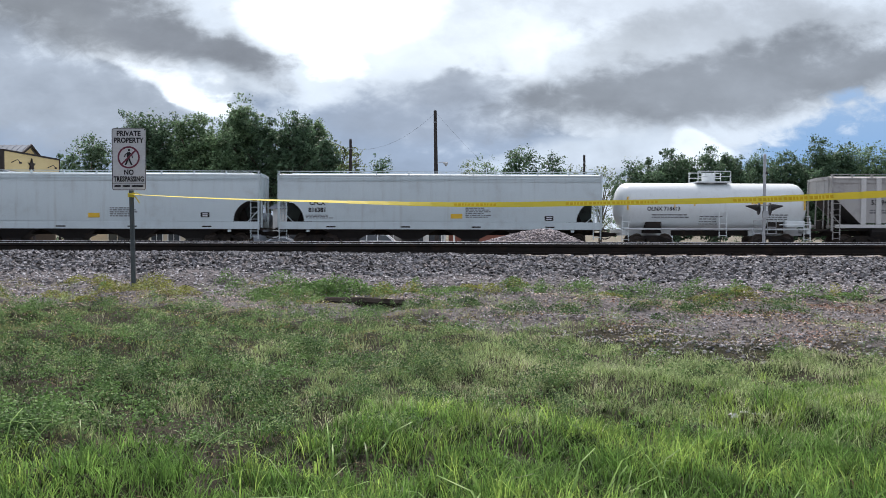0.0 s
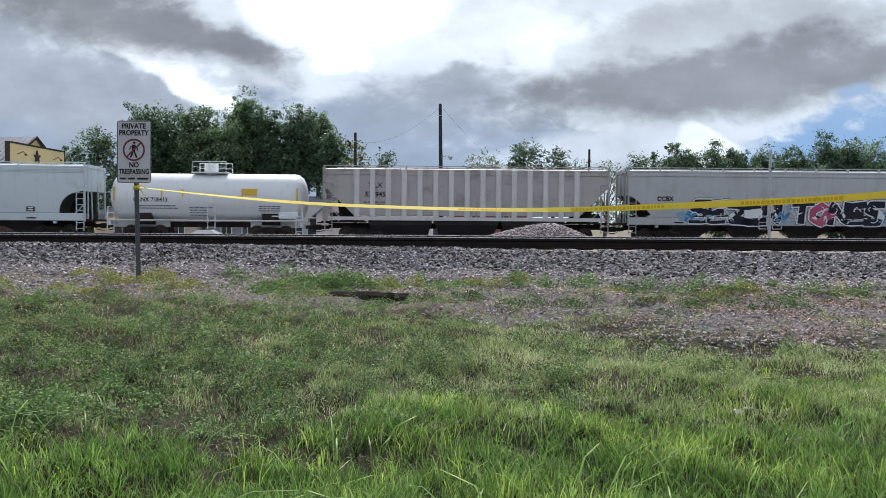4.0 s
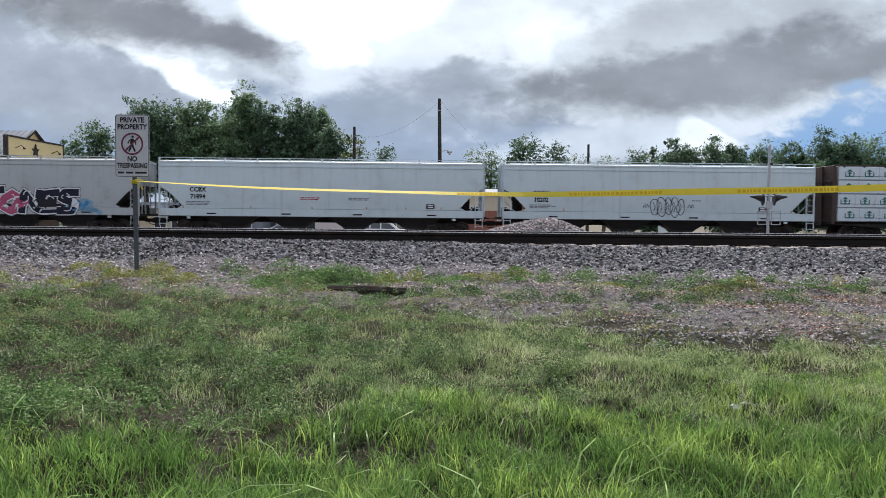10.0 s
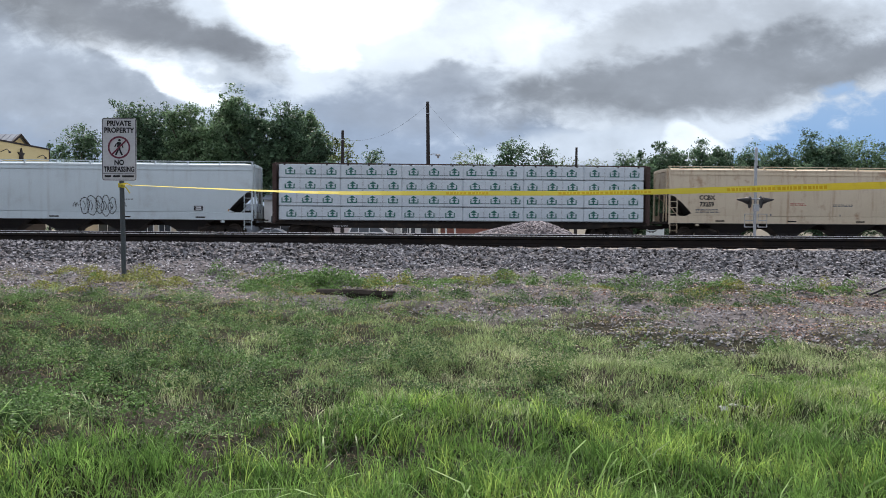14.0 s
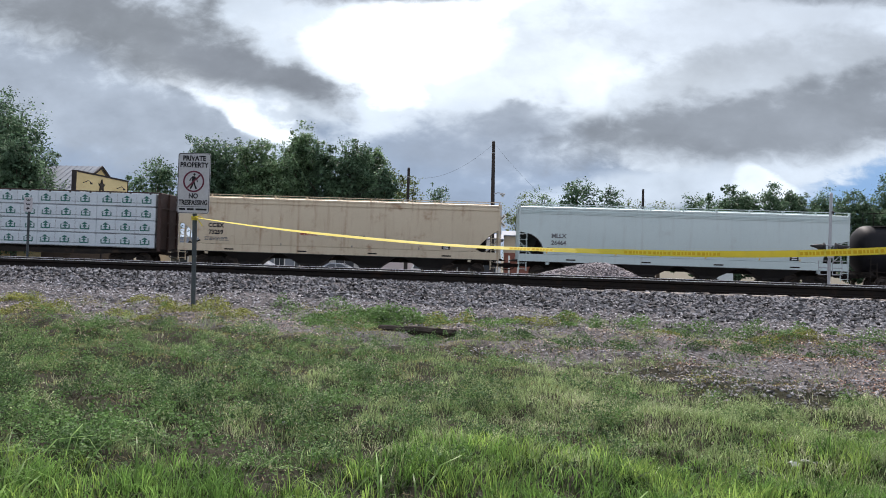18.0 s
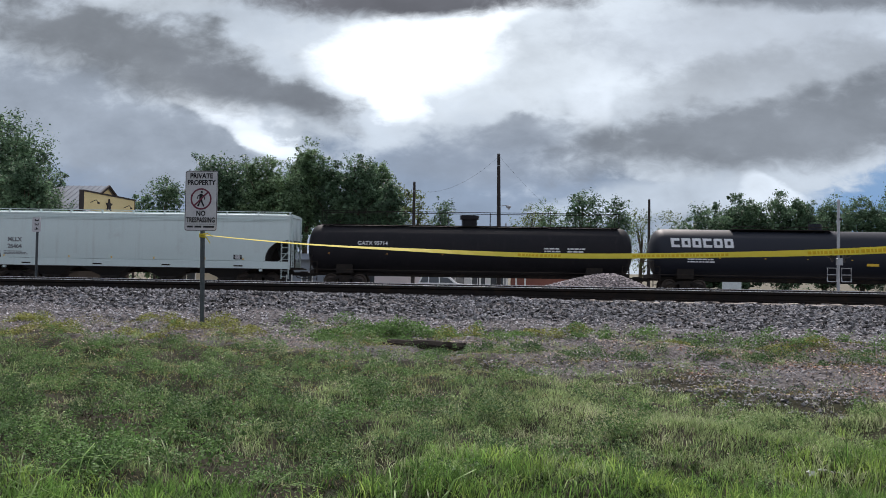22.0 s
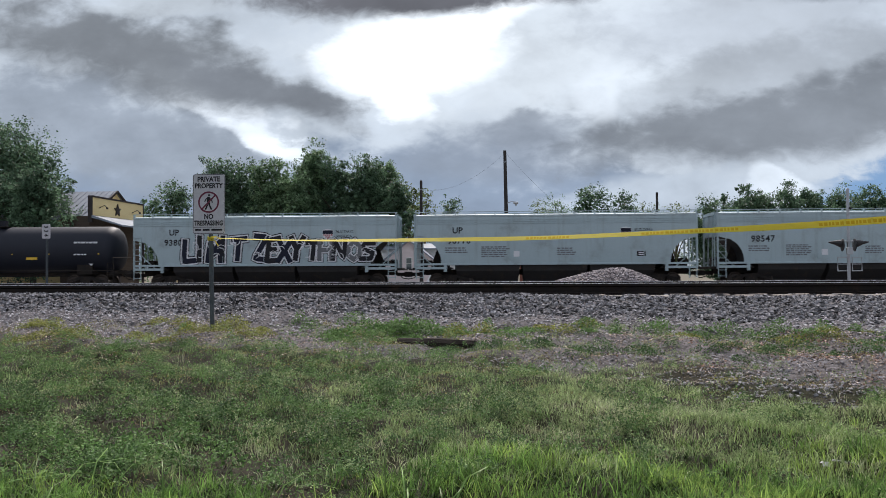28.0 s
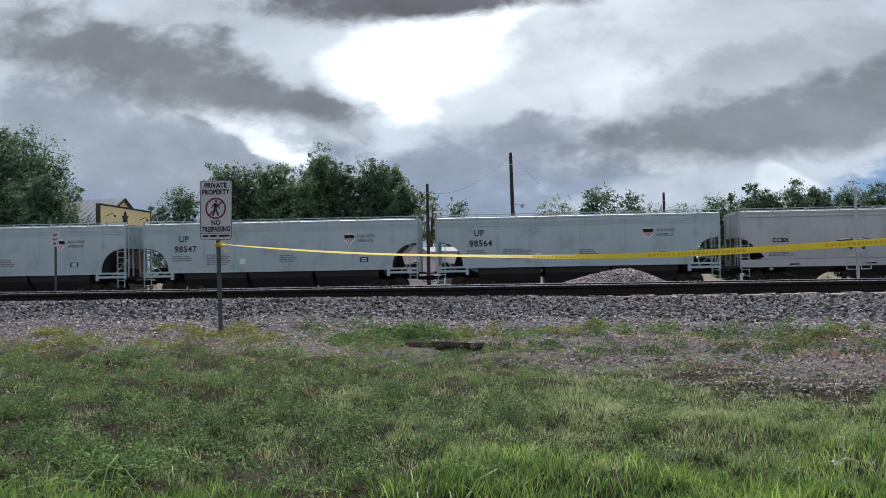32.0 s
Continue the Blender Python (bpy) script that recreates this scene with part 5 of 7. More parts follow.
        s = Shape().loft([[(cx + a * span * 0.49, b * 1.42, 1.50) for a, b in ((-1, -1), (1, -1), (1, 1), (-1, 1))],
                          [(cx + a * span * 0.47, b * 1.3, 1.22 if style in ("plain", "ridged") else 1.05) for a, b in ((-1, -1), (1, -1), (1, 1), (-1, 1))],
                          [(cx + a * span * foot[0], b * 0.6, foot[1]) for a, b in ((-1, -1), (1, -1), (1, 1), (-1, 1))],
                          [(cx + a * span * foot[2], b * 0.6, foot[3]) for a, b in ((-1, -1), (1, -1), (1, 1), (-1, 1))]])
        part("hopper_bay", s, "hopper_grime_shade", car)
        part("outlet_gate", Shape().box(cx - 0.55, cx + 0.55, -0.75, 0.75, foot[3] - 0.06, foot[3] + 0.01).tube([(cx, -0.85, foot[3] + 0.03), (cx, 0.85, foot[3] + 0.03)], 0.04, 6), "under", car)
    # roof walkway on brackets
    s = Shape().box(-H - 0.1, H + 0.1, -1.50, -1.44, top - 0.02, top + 0.02)
    n = max(6, round(2 * H / (1.2 if up or ribbed else 1.9)))
    for i in range(n + 1):
        x = -H + 2 * H * i / n
        s.box(x - 0.03, x + 0.03, -1.60, -1.44, top - 0.22, top - 0.01)
    part("running_board", s, steel, car)
    hatch = Shape().box(-H + 0.6, H - 0.6, -0.33, 0.33, top - 0.11, top - 0.02, 0.02)
    part("trough_hatch", hatch, steel, car)
    if ribbed:
        for i in range(15):
            x = -H + 1.95 + (2 * H - 3.9) * i / 14
            part("side_post", Shape().box(x - 0.16, x + 0.16, -1.63, -1.55, 1.5, 4.42, 0.02), "rib_steel", car)
    running_gear(car, L)
    return car, side, H


def consolidated_stencil(car, x, z, side, n=2):
    part("stencil_panel", Shape().box(x - 0.26, x + 0.26, side(z) - 0.010, side(z) - 0.002, z - 0.15, z + 0.15), "ink_black", car)
    for i in range(n):
        s = Shape().box(x - 0.16, x + 0.16, side(z) - 0.015, side(z) - 0.009, z - 0.10 + i * 0.12, z - 0.03 + i * 0.12)
        part("stencil_line", s, "ink_white", car)


def reflectors(car, xs, z, h, side, material="ink_yellow"):
    for x in xs:
        part("reflector", Shape().box(x - 0.035, x + 0.035, side(z) - 0.012, side(z) - 0.002, z, z + h), material, car)


def shield(car, x, z, side):
    """The railway's emblem as plain shapes."""
    y = side(z)
    part("emblem", Shape().prism_y([(x - 0.34, z + 0.25), (x - 0.30, z - 0.15), (x, z - 0.38), (x + 0.30, z - 0.15), (x + 0.34, z + 0.25), (x, z + 0.34)], y - 0.012, y - 0.004), "ink_white", car)
    part("emblem_band", Shape().box(x - 0.31, x + 0.31, y - 0.017, y - 0.011, z + 0.02, z + 0.24), "ink_navy", car)
    for i in range(5):
        xx = x - 0.24 + 0.12 * i
        part("emblem_stripe", Shape().box(xx - 0.03, xx + 0.03, y - 0.017, y - 0.011, z - 0.30 + 0.10 * abs(i - 2), z + 0.01), "ink_red", car)


def tank_car(label, L, R, zc, material, underframe, body):
    """A tank wagon: a barrel with domed ends on stub sills."""
    car = thing("tank_car", label, "freight car", group="cars of the freight train")
    B = body / 2
    s = Shape()
    stations = [(-B, 0.05), (-B + 0.03, 0.35), (-B + 0.12, 0.62), (-B + 0.28, 0.84), (-B + 0.5, 0.96), (-B + 0.75, 1.0)]
    stations += [(-x, r) for x, r in reversed(stations)]
    n = 40
    s.loft([[(x, R * r * math.cos(t), zc + R * r * math.sin(t)) for t in (math.tau * j / n for j in range(n))] for x, r in stations])
    part("barrel", s, material, car, smooth=True)

    def side(z):
        q = (z - zc) / R
        return -R * math.sqrt(max(0.02, 1 - min(0.98, q * q)))

    for e in (-1, 1):
        part("saddle", Shape().box(e * (L / 2 - 2.75) - 0.5, e * (L / 2 - 2.75) + 0.5, -1.15, 1.15, 0.95, zc - R * 0.55), "under", car)
        part("end_sill", Shape().box(e * (L / 2 - 0.8) - 0.12, e * (L / 2 - 0.8) + 0.12, -1.5, 1.5, 0.95, 1.15), underframe, car)
        part("stub_sill", Shape().box(e * (L / 2 - 2.4) - 1.7, e * (L / 2 - 2.4) + 1.7, -0.35, 0.35, 0.80, 1.2), underframe, car)
        s = Shape()
        s.tube([(e * (L / 2 - 0.75), -1.5, 1.05), (e * (L / 2 - 0.75), -1.5, 2.0), (e * (L / 2 - 0.75), 1.5, 2.0), (e * (L / 2 - 0.75), 1.5, 1.05)], 0.025, 6)
        part("end_rail", s, underframe, car)
        ladder("step_ladder", e * (L / 2 - 0.72), e * (L / 2 - 1.12), -1.52, 0.45, 1.7, underframe, car)
    s = Shape().tube([(-L / 2 + 0.8, -1.5, 1.18), (L / 2 - 0.8, -1.5, 1.18)], 0.03, 6)
    part("hand_rail", s, underframe, car)
    running_gear(car, L)
    return car, side


E_LEN = [20.6, 20.88, 13.19, 18.58, 20.7, 20.81, 20.47, 24.29, 20.97, 20.96, 20.88, 19.83, 17.67, 18.18, 18.42, 18.16, 20.6]
CARS = []


def plastic_marks(car, side, H, mark, number, ink="ink_black", x=None):
    x = -H + 2.32 if x is None else x
    if mark:
        lettering("reporting_mark", mark, 0.36, x, 2.62, side, ink, car, bold=0.014)
    lettering("car_number", number, 0.36, x, 2.20, side, ink, car, bold=0.014)
    bars("small_print", x - 0.7, 2.0, 1.5, 0.25, 3, side, "ink_grey", car, seed=len(CARS))
    consolidated_stencil(car, H - 3.2, 1.85, side)


def build_train():
    # unnumbered pale hopper ahead
    car, side, H = hopper("white plastic-pellet covered hopper car with rounded sides", 20.6, "white_steel", "ridged")
    part("placard", Shape().box(-0.5, 0.2, side(2.0) - 0.012, side(2.0) - 0.002, 1.82, 2.1), "ink_yellow", car)
    bars("small_print", 0.8, 2.4, 1.5, 0.6, 5, side, "ink_grey", car, 4)
    consolidated_stencil(car, H - 3.2, 2.0, side)
    CARS.append(car)
    car, side, H = hopper("white plastic-pellet covered hopper car lettered 816381", 20.88, "white_steel", "ridged")
    plastic_marks(car, side, H, "CPCX", "816381")
    part("placard", Shape().box(0.6, 1.3, side(2.0) - 0.012, side(2.0) - 0.002, 1.82, 2.1), "ink_yellow", car)
    bars("small_print", 1.5, 2.45, 1.5, 0.65, 6, side, "ink_grey", car, 9)
    CARS.append(car)
    # short white tank car
    car, side = tank_car("short white tank car with a valve platform on top", 13.19, 1.50, 2.62, "tank_white", "tank_white", 12.0)
    lettering("reporting_mark", "OLNX 718413", 0.34, -3.3, 2.35, side, "ink_black", car, bold=0.008)
    bars("small_print", -4.0, 2.1, 2.4, 0.3, 2, side, "ink_grey", car, 2)
    bars("small_print", -1.0, 2.0, 1.4, 0.6, 4, side, "ink_grey", car, 5)
    bars("small_print", 3.2, 2.1, 1.4, 0.4, 3, side, "ink_grey", car, 6)
    part("placard", Shape().prism_y([(2.35, 2.75), (3.1, 2.75), (3.1, 3.15), (2.35, 3.15)], side(2.75) - 0.03, side(3.15) + 0.02), "ink_yellow", car)
    for x, z, h in ((-5.55, 2.4, 0.8), (-2.65, 2.55, 0.5), (-1.4, 2.65, 0.45), (2.2, 2.65, 0.5), (5.5, 2.4, 0.8)):
        part("reflector", Shape().prism_y([(x, z), (x + 0.07, z), (x + 0.07, z + h), (x, z + h)], side(z) - 0.02, side(z + h) + 0.03), "ink_yellow", car)
    plat = Shape().box(-1.0, 1.15, -0.9, 0.9, 4.12, 4.2)
    for x in (-0.95, 0.1, 1.1):
        for y in (-0.85, 0.85):
            plat.tube([(x, y, 4.15), (x, y, 4.85)], 0.025, 6)
    for y in (-0.85, 0.85):
        plat.tube([(-0.95, y, 4.83), (1.1, y, 4.83)], 0.025, 6).tube([(-0.95, y, 4.5), (1.1, y, 4.5)], 0.02, 6)
    part("valve_platform", plat, "tank_white", car)
    part("valve_housing", Shape().tube([(0.0, 0, 4.05), (0.0, 0, 4.75)], 0.42, 14), "tank_white", car, smooth=True)
    ladder("side_ladder", 0.15, 0.6, -1.56, 0.7, 2.3, "tank_white", car)
    part("walkway", Shape().box(-5.8, 5.8, -1.62, -1.25, 1.20, 1.26), "tank_white", car)
    part("brake_rigging", Shape().box(4.4, 5.6, -1.4, -1.2, 1.35, 1.75, 0.05).tube([(4.0, -1.4, 1.5), (5.9, -1.4, 1.5)], 0.04, 6), "tank_white", car)
    CARS.append(car)
    # ribbed grey hopper
    car, side, H = hopper("weathered grey ribbed covered hopper car", 18.58, "grey_steel", "ribbed", 4.62)
    lettering("reporting_mark", "TILX", 0.42, -5.6, 3.3, lambda z: -1.56, "ink_black", car, bold=0.008)
    lettering("car_number", "538945", 0.42, -5.6, 2.75, lambda z: -1.56, "ink_black", car, bold=0.008)
    bars("small_print", -6.3, 2.4, 1.6, 0.3, 2, lambda z: -1.56, "ink_grey", car, 3)
    CARS.append(car)
    # graffiti hopper
    car, side, H = hopper("grey covered hopper car with blue and pink graffiti", 20.7, "pale_steel", "plain")
    lettering("reporting_mark", "CCBX", 0.38, -H + 2.25, 2.62, side, "ink_black", car, bold=0.016)
    lettering("car_number", "71509", 0.34, -H + 2.25, 2.22, side, "ink_black", car, bold=0.014)
    skin = lambda z: min(side(z), -1.634) if z < 1.62 else side(z)
    r = random.Random(21)
    for x0, x1, crown in ((-6.4, -0.2, 2.45), (-0.5, 1.0, 2.5), (5.6, 7.6, 2.1)):
        haze = Shape()
        for i in range(int((x1 - x0) * 4)):
            x, z = r.uniform(x0, x1), r.uniform(1.35, crown)
            ribbon(haze, [(x - 0.3, z + r.uniform(-0.1, 0.1)), (x, z + 0.1), (x + 0.3, z + r.uniform(-0.12, 0.12))], r.uniform(0.12, 0.3), skin, 0.006)
        part("sprayed_haze", haze, "ink_haze", car, "pale blue sprayed ground of the graffiti")
    graffiti("graffiti", "SEZEN", -5.9, 1.36, 5.7, 1.15, skin, car, ("ink_navy",), "white-outlined dark blue graffiti lettering", 5, 1.0, (0.62, 0.55, 0.40))
    graffiti("graffiti", "TONES", 0.5, 1.36, 5.7, 1.18, skin, car, ("ink_navy", "ink_pink", "ink_navy", "ink_navy", "ink_navy"), "dark blue graffiti lettering with one pink letter", 8, 1.0, (0.66, 0.58, 0.42))
    for k, (x, w, tint) in enumerate(((-6.2, 0.6, "ink_blue"), (-0.5, 0.7, "ink_blue"), (2.2, 0.9, "ink_pink"), (5.9, 0.8, "ink_blue"))):
        s = Shape()
        ribbon(s, [(x, 1.45), (x + 0.3 * w, 1.95), (x + 0.6 * w, 1.55), (x + w, 1.9)], 0.22, skin, 0.020)
        part("paint_splash", s, tint, car)
    CARS.append(car)
    car, side, H = hopper("pale grey covered hopper car lettered CCBX 71894", 20.81, "white_steel", "plain")
    plastic_marks(car, side, H, "CCBX", "71894")
    reflectors(car, (-8.35, -4.3, -0.6, 2.7, 5.1), 1.63, 0.45, side, "ink_orange")
    reflectors(car, (7.25,), 1.66, 0.95, side, "ink_orange")
    bars("small_print", -1.3, 2.3, 1.1, 0.2, 2, side, "ink_red", car, 12)
    bars("small_print", 1.6, 2.3, 1.3, 0.2, 2, side, "ink_grey", car, 13)
    CARS.append(car)
    car, side, H = hopper("pale grey covered hopper car with a scrawled tag", 20.47, "white_steel", "plain")
    plastic_marks(car, side, H, "OFOX", "10202")
    scrawl = Shape()
    skin = lambda z: min(side(z), -1.634) if z < 1.62 else side(z)
    r = random.Random(11)
    for i, (dx, w, h) in enumerate(((0.0, 0.26, 0.55), (0.42, 0.30, 0.62), (0.86, 0.24, 0.50), (1.24, 0.28, 0.58), (1.62, 0.24, 0.46))):
        cx, cz = -0.3 + dx, 1.95 + r.uniform(-0.06, 0.06)
        loop = [(cx + w * math.cos(q) * (1 + 0.15 * math.sin(3 * q + i)), cz + h * math.sin(q) * (1 + 0.12 * math.cos(2 * q + i))) for q in (math.tau * k / 14 for k in range(15))]
        ribbon(scrawl, loop, 0.045, skin, 0.012)
        ribbon(scrawl, [(cx - 0.08, cz + 0.5 * h), (cx + 0.04, cz), (cx - 0.04, cz - 0.45 * h)], 0.04, skin, 0.012)
    for x in (-1.0, -0.85, 1.75, 1.95):
        ribbon(scrawl, [(x, 1.9), (x + 0.1, 2.15), (x + 0.18, 1.92)], 0.04, skin, 0.012)
    part("graffiti", scrawl, "ink_black", car, "black line graffiti scrawl")
    reflectors(car, (-8.4, -5.9, 8.2), 1.66, 0.75, side, "ink_orange")
    bars("small_print", 2.0, 2.35, 0.7, 0.12, 1, side, "ink_grey", car, 7)
    CARS.append(car)
    CARS.append(lumber_car())
    car, side, H = hopper("tan rust-streaked covered hopper car lettered CCBX 73259", 20.97, "tan_steel", "plain")
    plastic_marks(car, side, H, "CCBX", "73259")
    reflectors(car, (-3.5, 0.9, 5.0), 1.63, 0.42, side, "ink_grey")
    bars("small_print", 0.4, 2.35, 1.4, 0.16, 2, side, "ink_grey", car, 17)
    bars("small_print", -2.3, 2.4, 1.1, 0.16, 2, side, "ink_red", car, 18)
    CARS.append(car)
    car, side, H = hopper("pale aqua covered hopper car with yellow reflectors", 20.96, "aqua_steel", "ridged")
    plastic_marks(car, side, H, "MLLX", "26464", "ink_grey", -H + 2.4)
    reflectors(car, (-H + 1.7, -4.0, -1.3, 1.4, 4.6, 7.0), 1.66, 0.42, side)
    CARS.append(car)
    # black tank cars
    car, side = tank_car("long black tank car with a full-length roof railing", 20.88, 1.52, 2.50, "tank_black", "under", 20.2)
    lettering("reporting_mark", "GATX 95714", 0.34, -5.9, 2.72, side, "ink_white", car, bold=0.006)
    rail = Shape()
    for y in (-0.7, 0.7):
        rail.tube([(-9.2, y, 4.85), (9.2, y, 4.85)], 0.02, 5)
        for i in range(8):
            rail.tube([(-9.2 + i * 18.4 / 7, y, 3.95), (-9.2 + i * 18.4 / 7, y, 4.85)], 0.02, 5)
    rail.box(-9.2, 9.2, -0.75, -0.35, 3.98, 4.02).box(-9.2, 9.2, 0.35, 0.75, 3.98, 4.02)
    part("roof_railing", rail, "under", car)
    part("dome", Shape().tube([(0, 0, 3.9), (0, 0, 4.45)], 0.48, 16).tube([(0, 0, 4.45), (0, 0, 4.7)], 0.6, 16), "tank_black", car, smooth=True)
    reflectors(car, (-8.6, -5.0, -1.6, 1.8, 5.2, 8.6), 2.15, 0.45, side, "ink_orange")
    for x in (4.6, 6.0):
        bars("small_print", x, 2.65, 1.2, 0.5, 3, side, "ink_white", car, 20 + int(x))
    CARS.append(car)
    car, side = tank_car("glossy blue-black tank car with white block lettering", 19.83, 1.50, 2.52, "tank_navy", "under", 18.3)
    for i in range(6):
        x = -8.1 + i * 0.64
        for z0, z1, xa, xb in ((2.86, 3.02, 0.0, 0.52), (3.26, 3.42, 0.0, 0.52), (2.86, 3.42, 0.0, 0.17), (2.86, 3.42, 0.36, 0.52)):
            if (i % 3 == 0 and xa > 0.3) or (i == 3 and xa > 0.3):
                continue
            lg = Shape()
            n = 4
            lg.add([(x + (xa, xb)[q], side(z0 + (z1 - z0) * k / n) - 0.016, z0 + (z1 - z0) * k / n) for k in range(n + 1) for q in (0, 1)], [(2 * k, 2 * k + 1, 2 * k + 3, 2 * k + 2) for k in range(n)])
            part("company_mark", lg, "ink_white", car)
    lettering("car_number", "PROX 33927", 0.27, -6.6, 2.35, side, "ink_white", car, bold=0.006)
    bars("small_print", -7.1, 2.15, 1.7, 0.3, 2, side, "ink_white", car, 31)
    part("placard", Shape().box(3.5, 4.2, side(2.0) - 0.012, side(2.0) + 0.05, 1.88, 2.1), "ink_yellow", car)
    bars("small_print", 6.6, 2.95, 1.7, 0.2, 1, side, "ink_white", car, 33)
    bars("small_print", 6.6, 2.2, 0.8, 0.15, 1, side, "ink_white", car, 34)
    part("hazard_diamond", Shape().prism_y([(7.4, 1.7), (7.6, 1.48), (7.8, 1.7), (7.6, 1.92)], side(1.5) - 0.10, side(1.5)), "ink_white", car)
    reflectors(car, (-8.3, -5.2, -2.5, 0.0, 2.6, 5.0, 8.2), 2.2, 0.4, side)
    deck = Shape().box(-4.3, 1.8, -0.8, 0.8, 4.0, 4.05)
    for x in (-4.3, -1.3, 0.3, 1.8):
        deck.tube([(x, -0.8, 4.02), (x, -0.8, 4.55 if x > -1 else 4.2)], 0.02, 5)
    deck.tube([(-4.3, -0.8, 4.2), (1.8, -0.8, 4.2)], 0.02, 5).tube([(0.3, -0.8, 4.55), (1.8, -0.8, 4.55)], 0.02, 5)
    part("roof_walkway", deck, "under", car)
    part("dome", Shape().tube([(1.0, 0, 3.95), (1.0, 0, 4.45)], 0.4, 14), "tank_navy", car, smooth=True)
    CARS.append(car)
    # grey-blue railway hoppers
    for i, (number, L) in enumerate((("93801", 17.67), ("98770", 18.18), ("98547", 18.42), ("98564", 18.16))):
        car, side, H = hopper("blue-grey covered hopper car lettered UP " + number + (" under black and silver graffiti" if i == 0 else ""), L, "up_steel", "up")
        lettering("reporting_mark", "UP", 0.52, -H + 2.55, 3.35, side, "ink_black", car, bold=0.01)
        lettering("car_number", number, 0.52, -H + 2.65, 2.72, side, "ink_black", car, bold=0.012, spacing=1.1)
        shield(car, H - 4.2, 3.35, side)
        lettering("slogan", "BUILDING", 0.24, H - 3.7, 3.42, side, "ink_black", car, align="LEFT")
        lettering("slogan", "AMERICA", 0.24, H - 3.7, 3.14, side, "ink_black", car, align="LEFT")
        if i == 0:
            graffiti("graffiti", "LIMIT ZEXY", -H + 3.2, 1.78, 7.4, 1.45, side, car, ("ink_navy", "ink_black"), "black and silver block graffiti", 4, 0.80)
            graffiti("graffiti", "THNOS", H - 5.6, 1.78, 4.3, 1.15, side, car, ("ink_black", "ink_grey"), "black and silver block graffiti", 6, 0.70)
        else:
            bars("small_print", -H + 1.8, 2.45, 1.3, 0.4, 3, side, "ink_grey", car, 40 + i)
            bars("small_print", -H + 4.0, 2.5, 1.6, 0.7, 6, side, "ink_grey", car, 50 + i)
            bars("small_print", -H + 8.6, 2.4, 1.1, 0.5, 4, side, "ink_grey", car, 60 + i)
            part("card_holder", Shape().box(-0.9 - 1.6, -0.55 - 1.6, side(2.1) - 0.014, side(2.1) - 0.002, 1.9, 2.25), "ink_white", car)
            consolidated_stencil(car, H - 3.3, 2.05, side)
        for q in range(11):
            x = -H + 1.8 + (2 * H - 3.6) * q / 10
            part("seam", Shape().box(x - 0.014, x + 0.014, side(2.3) - 0.010, side(2.3) + 0.03, 1.56, 2.75), "up_steel", car)
        CARS.append(car)
    car, side, H = hopper("pale grey covered hopper car with black reporting marks", 20.6, "pale_steel", "plain")
    plastic_marks(car, side, H, "CCBX", "71622")
    CARS.append(car)


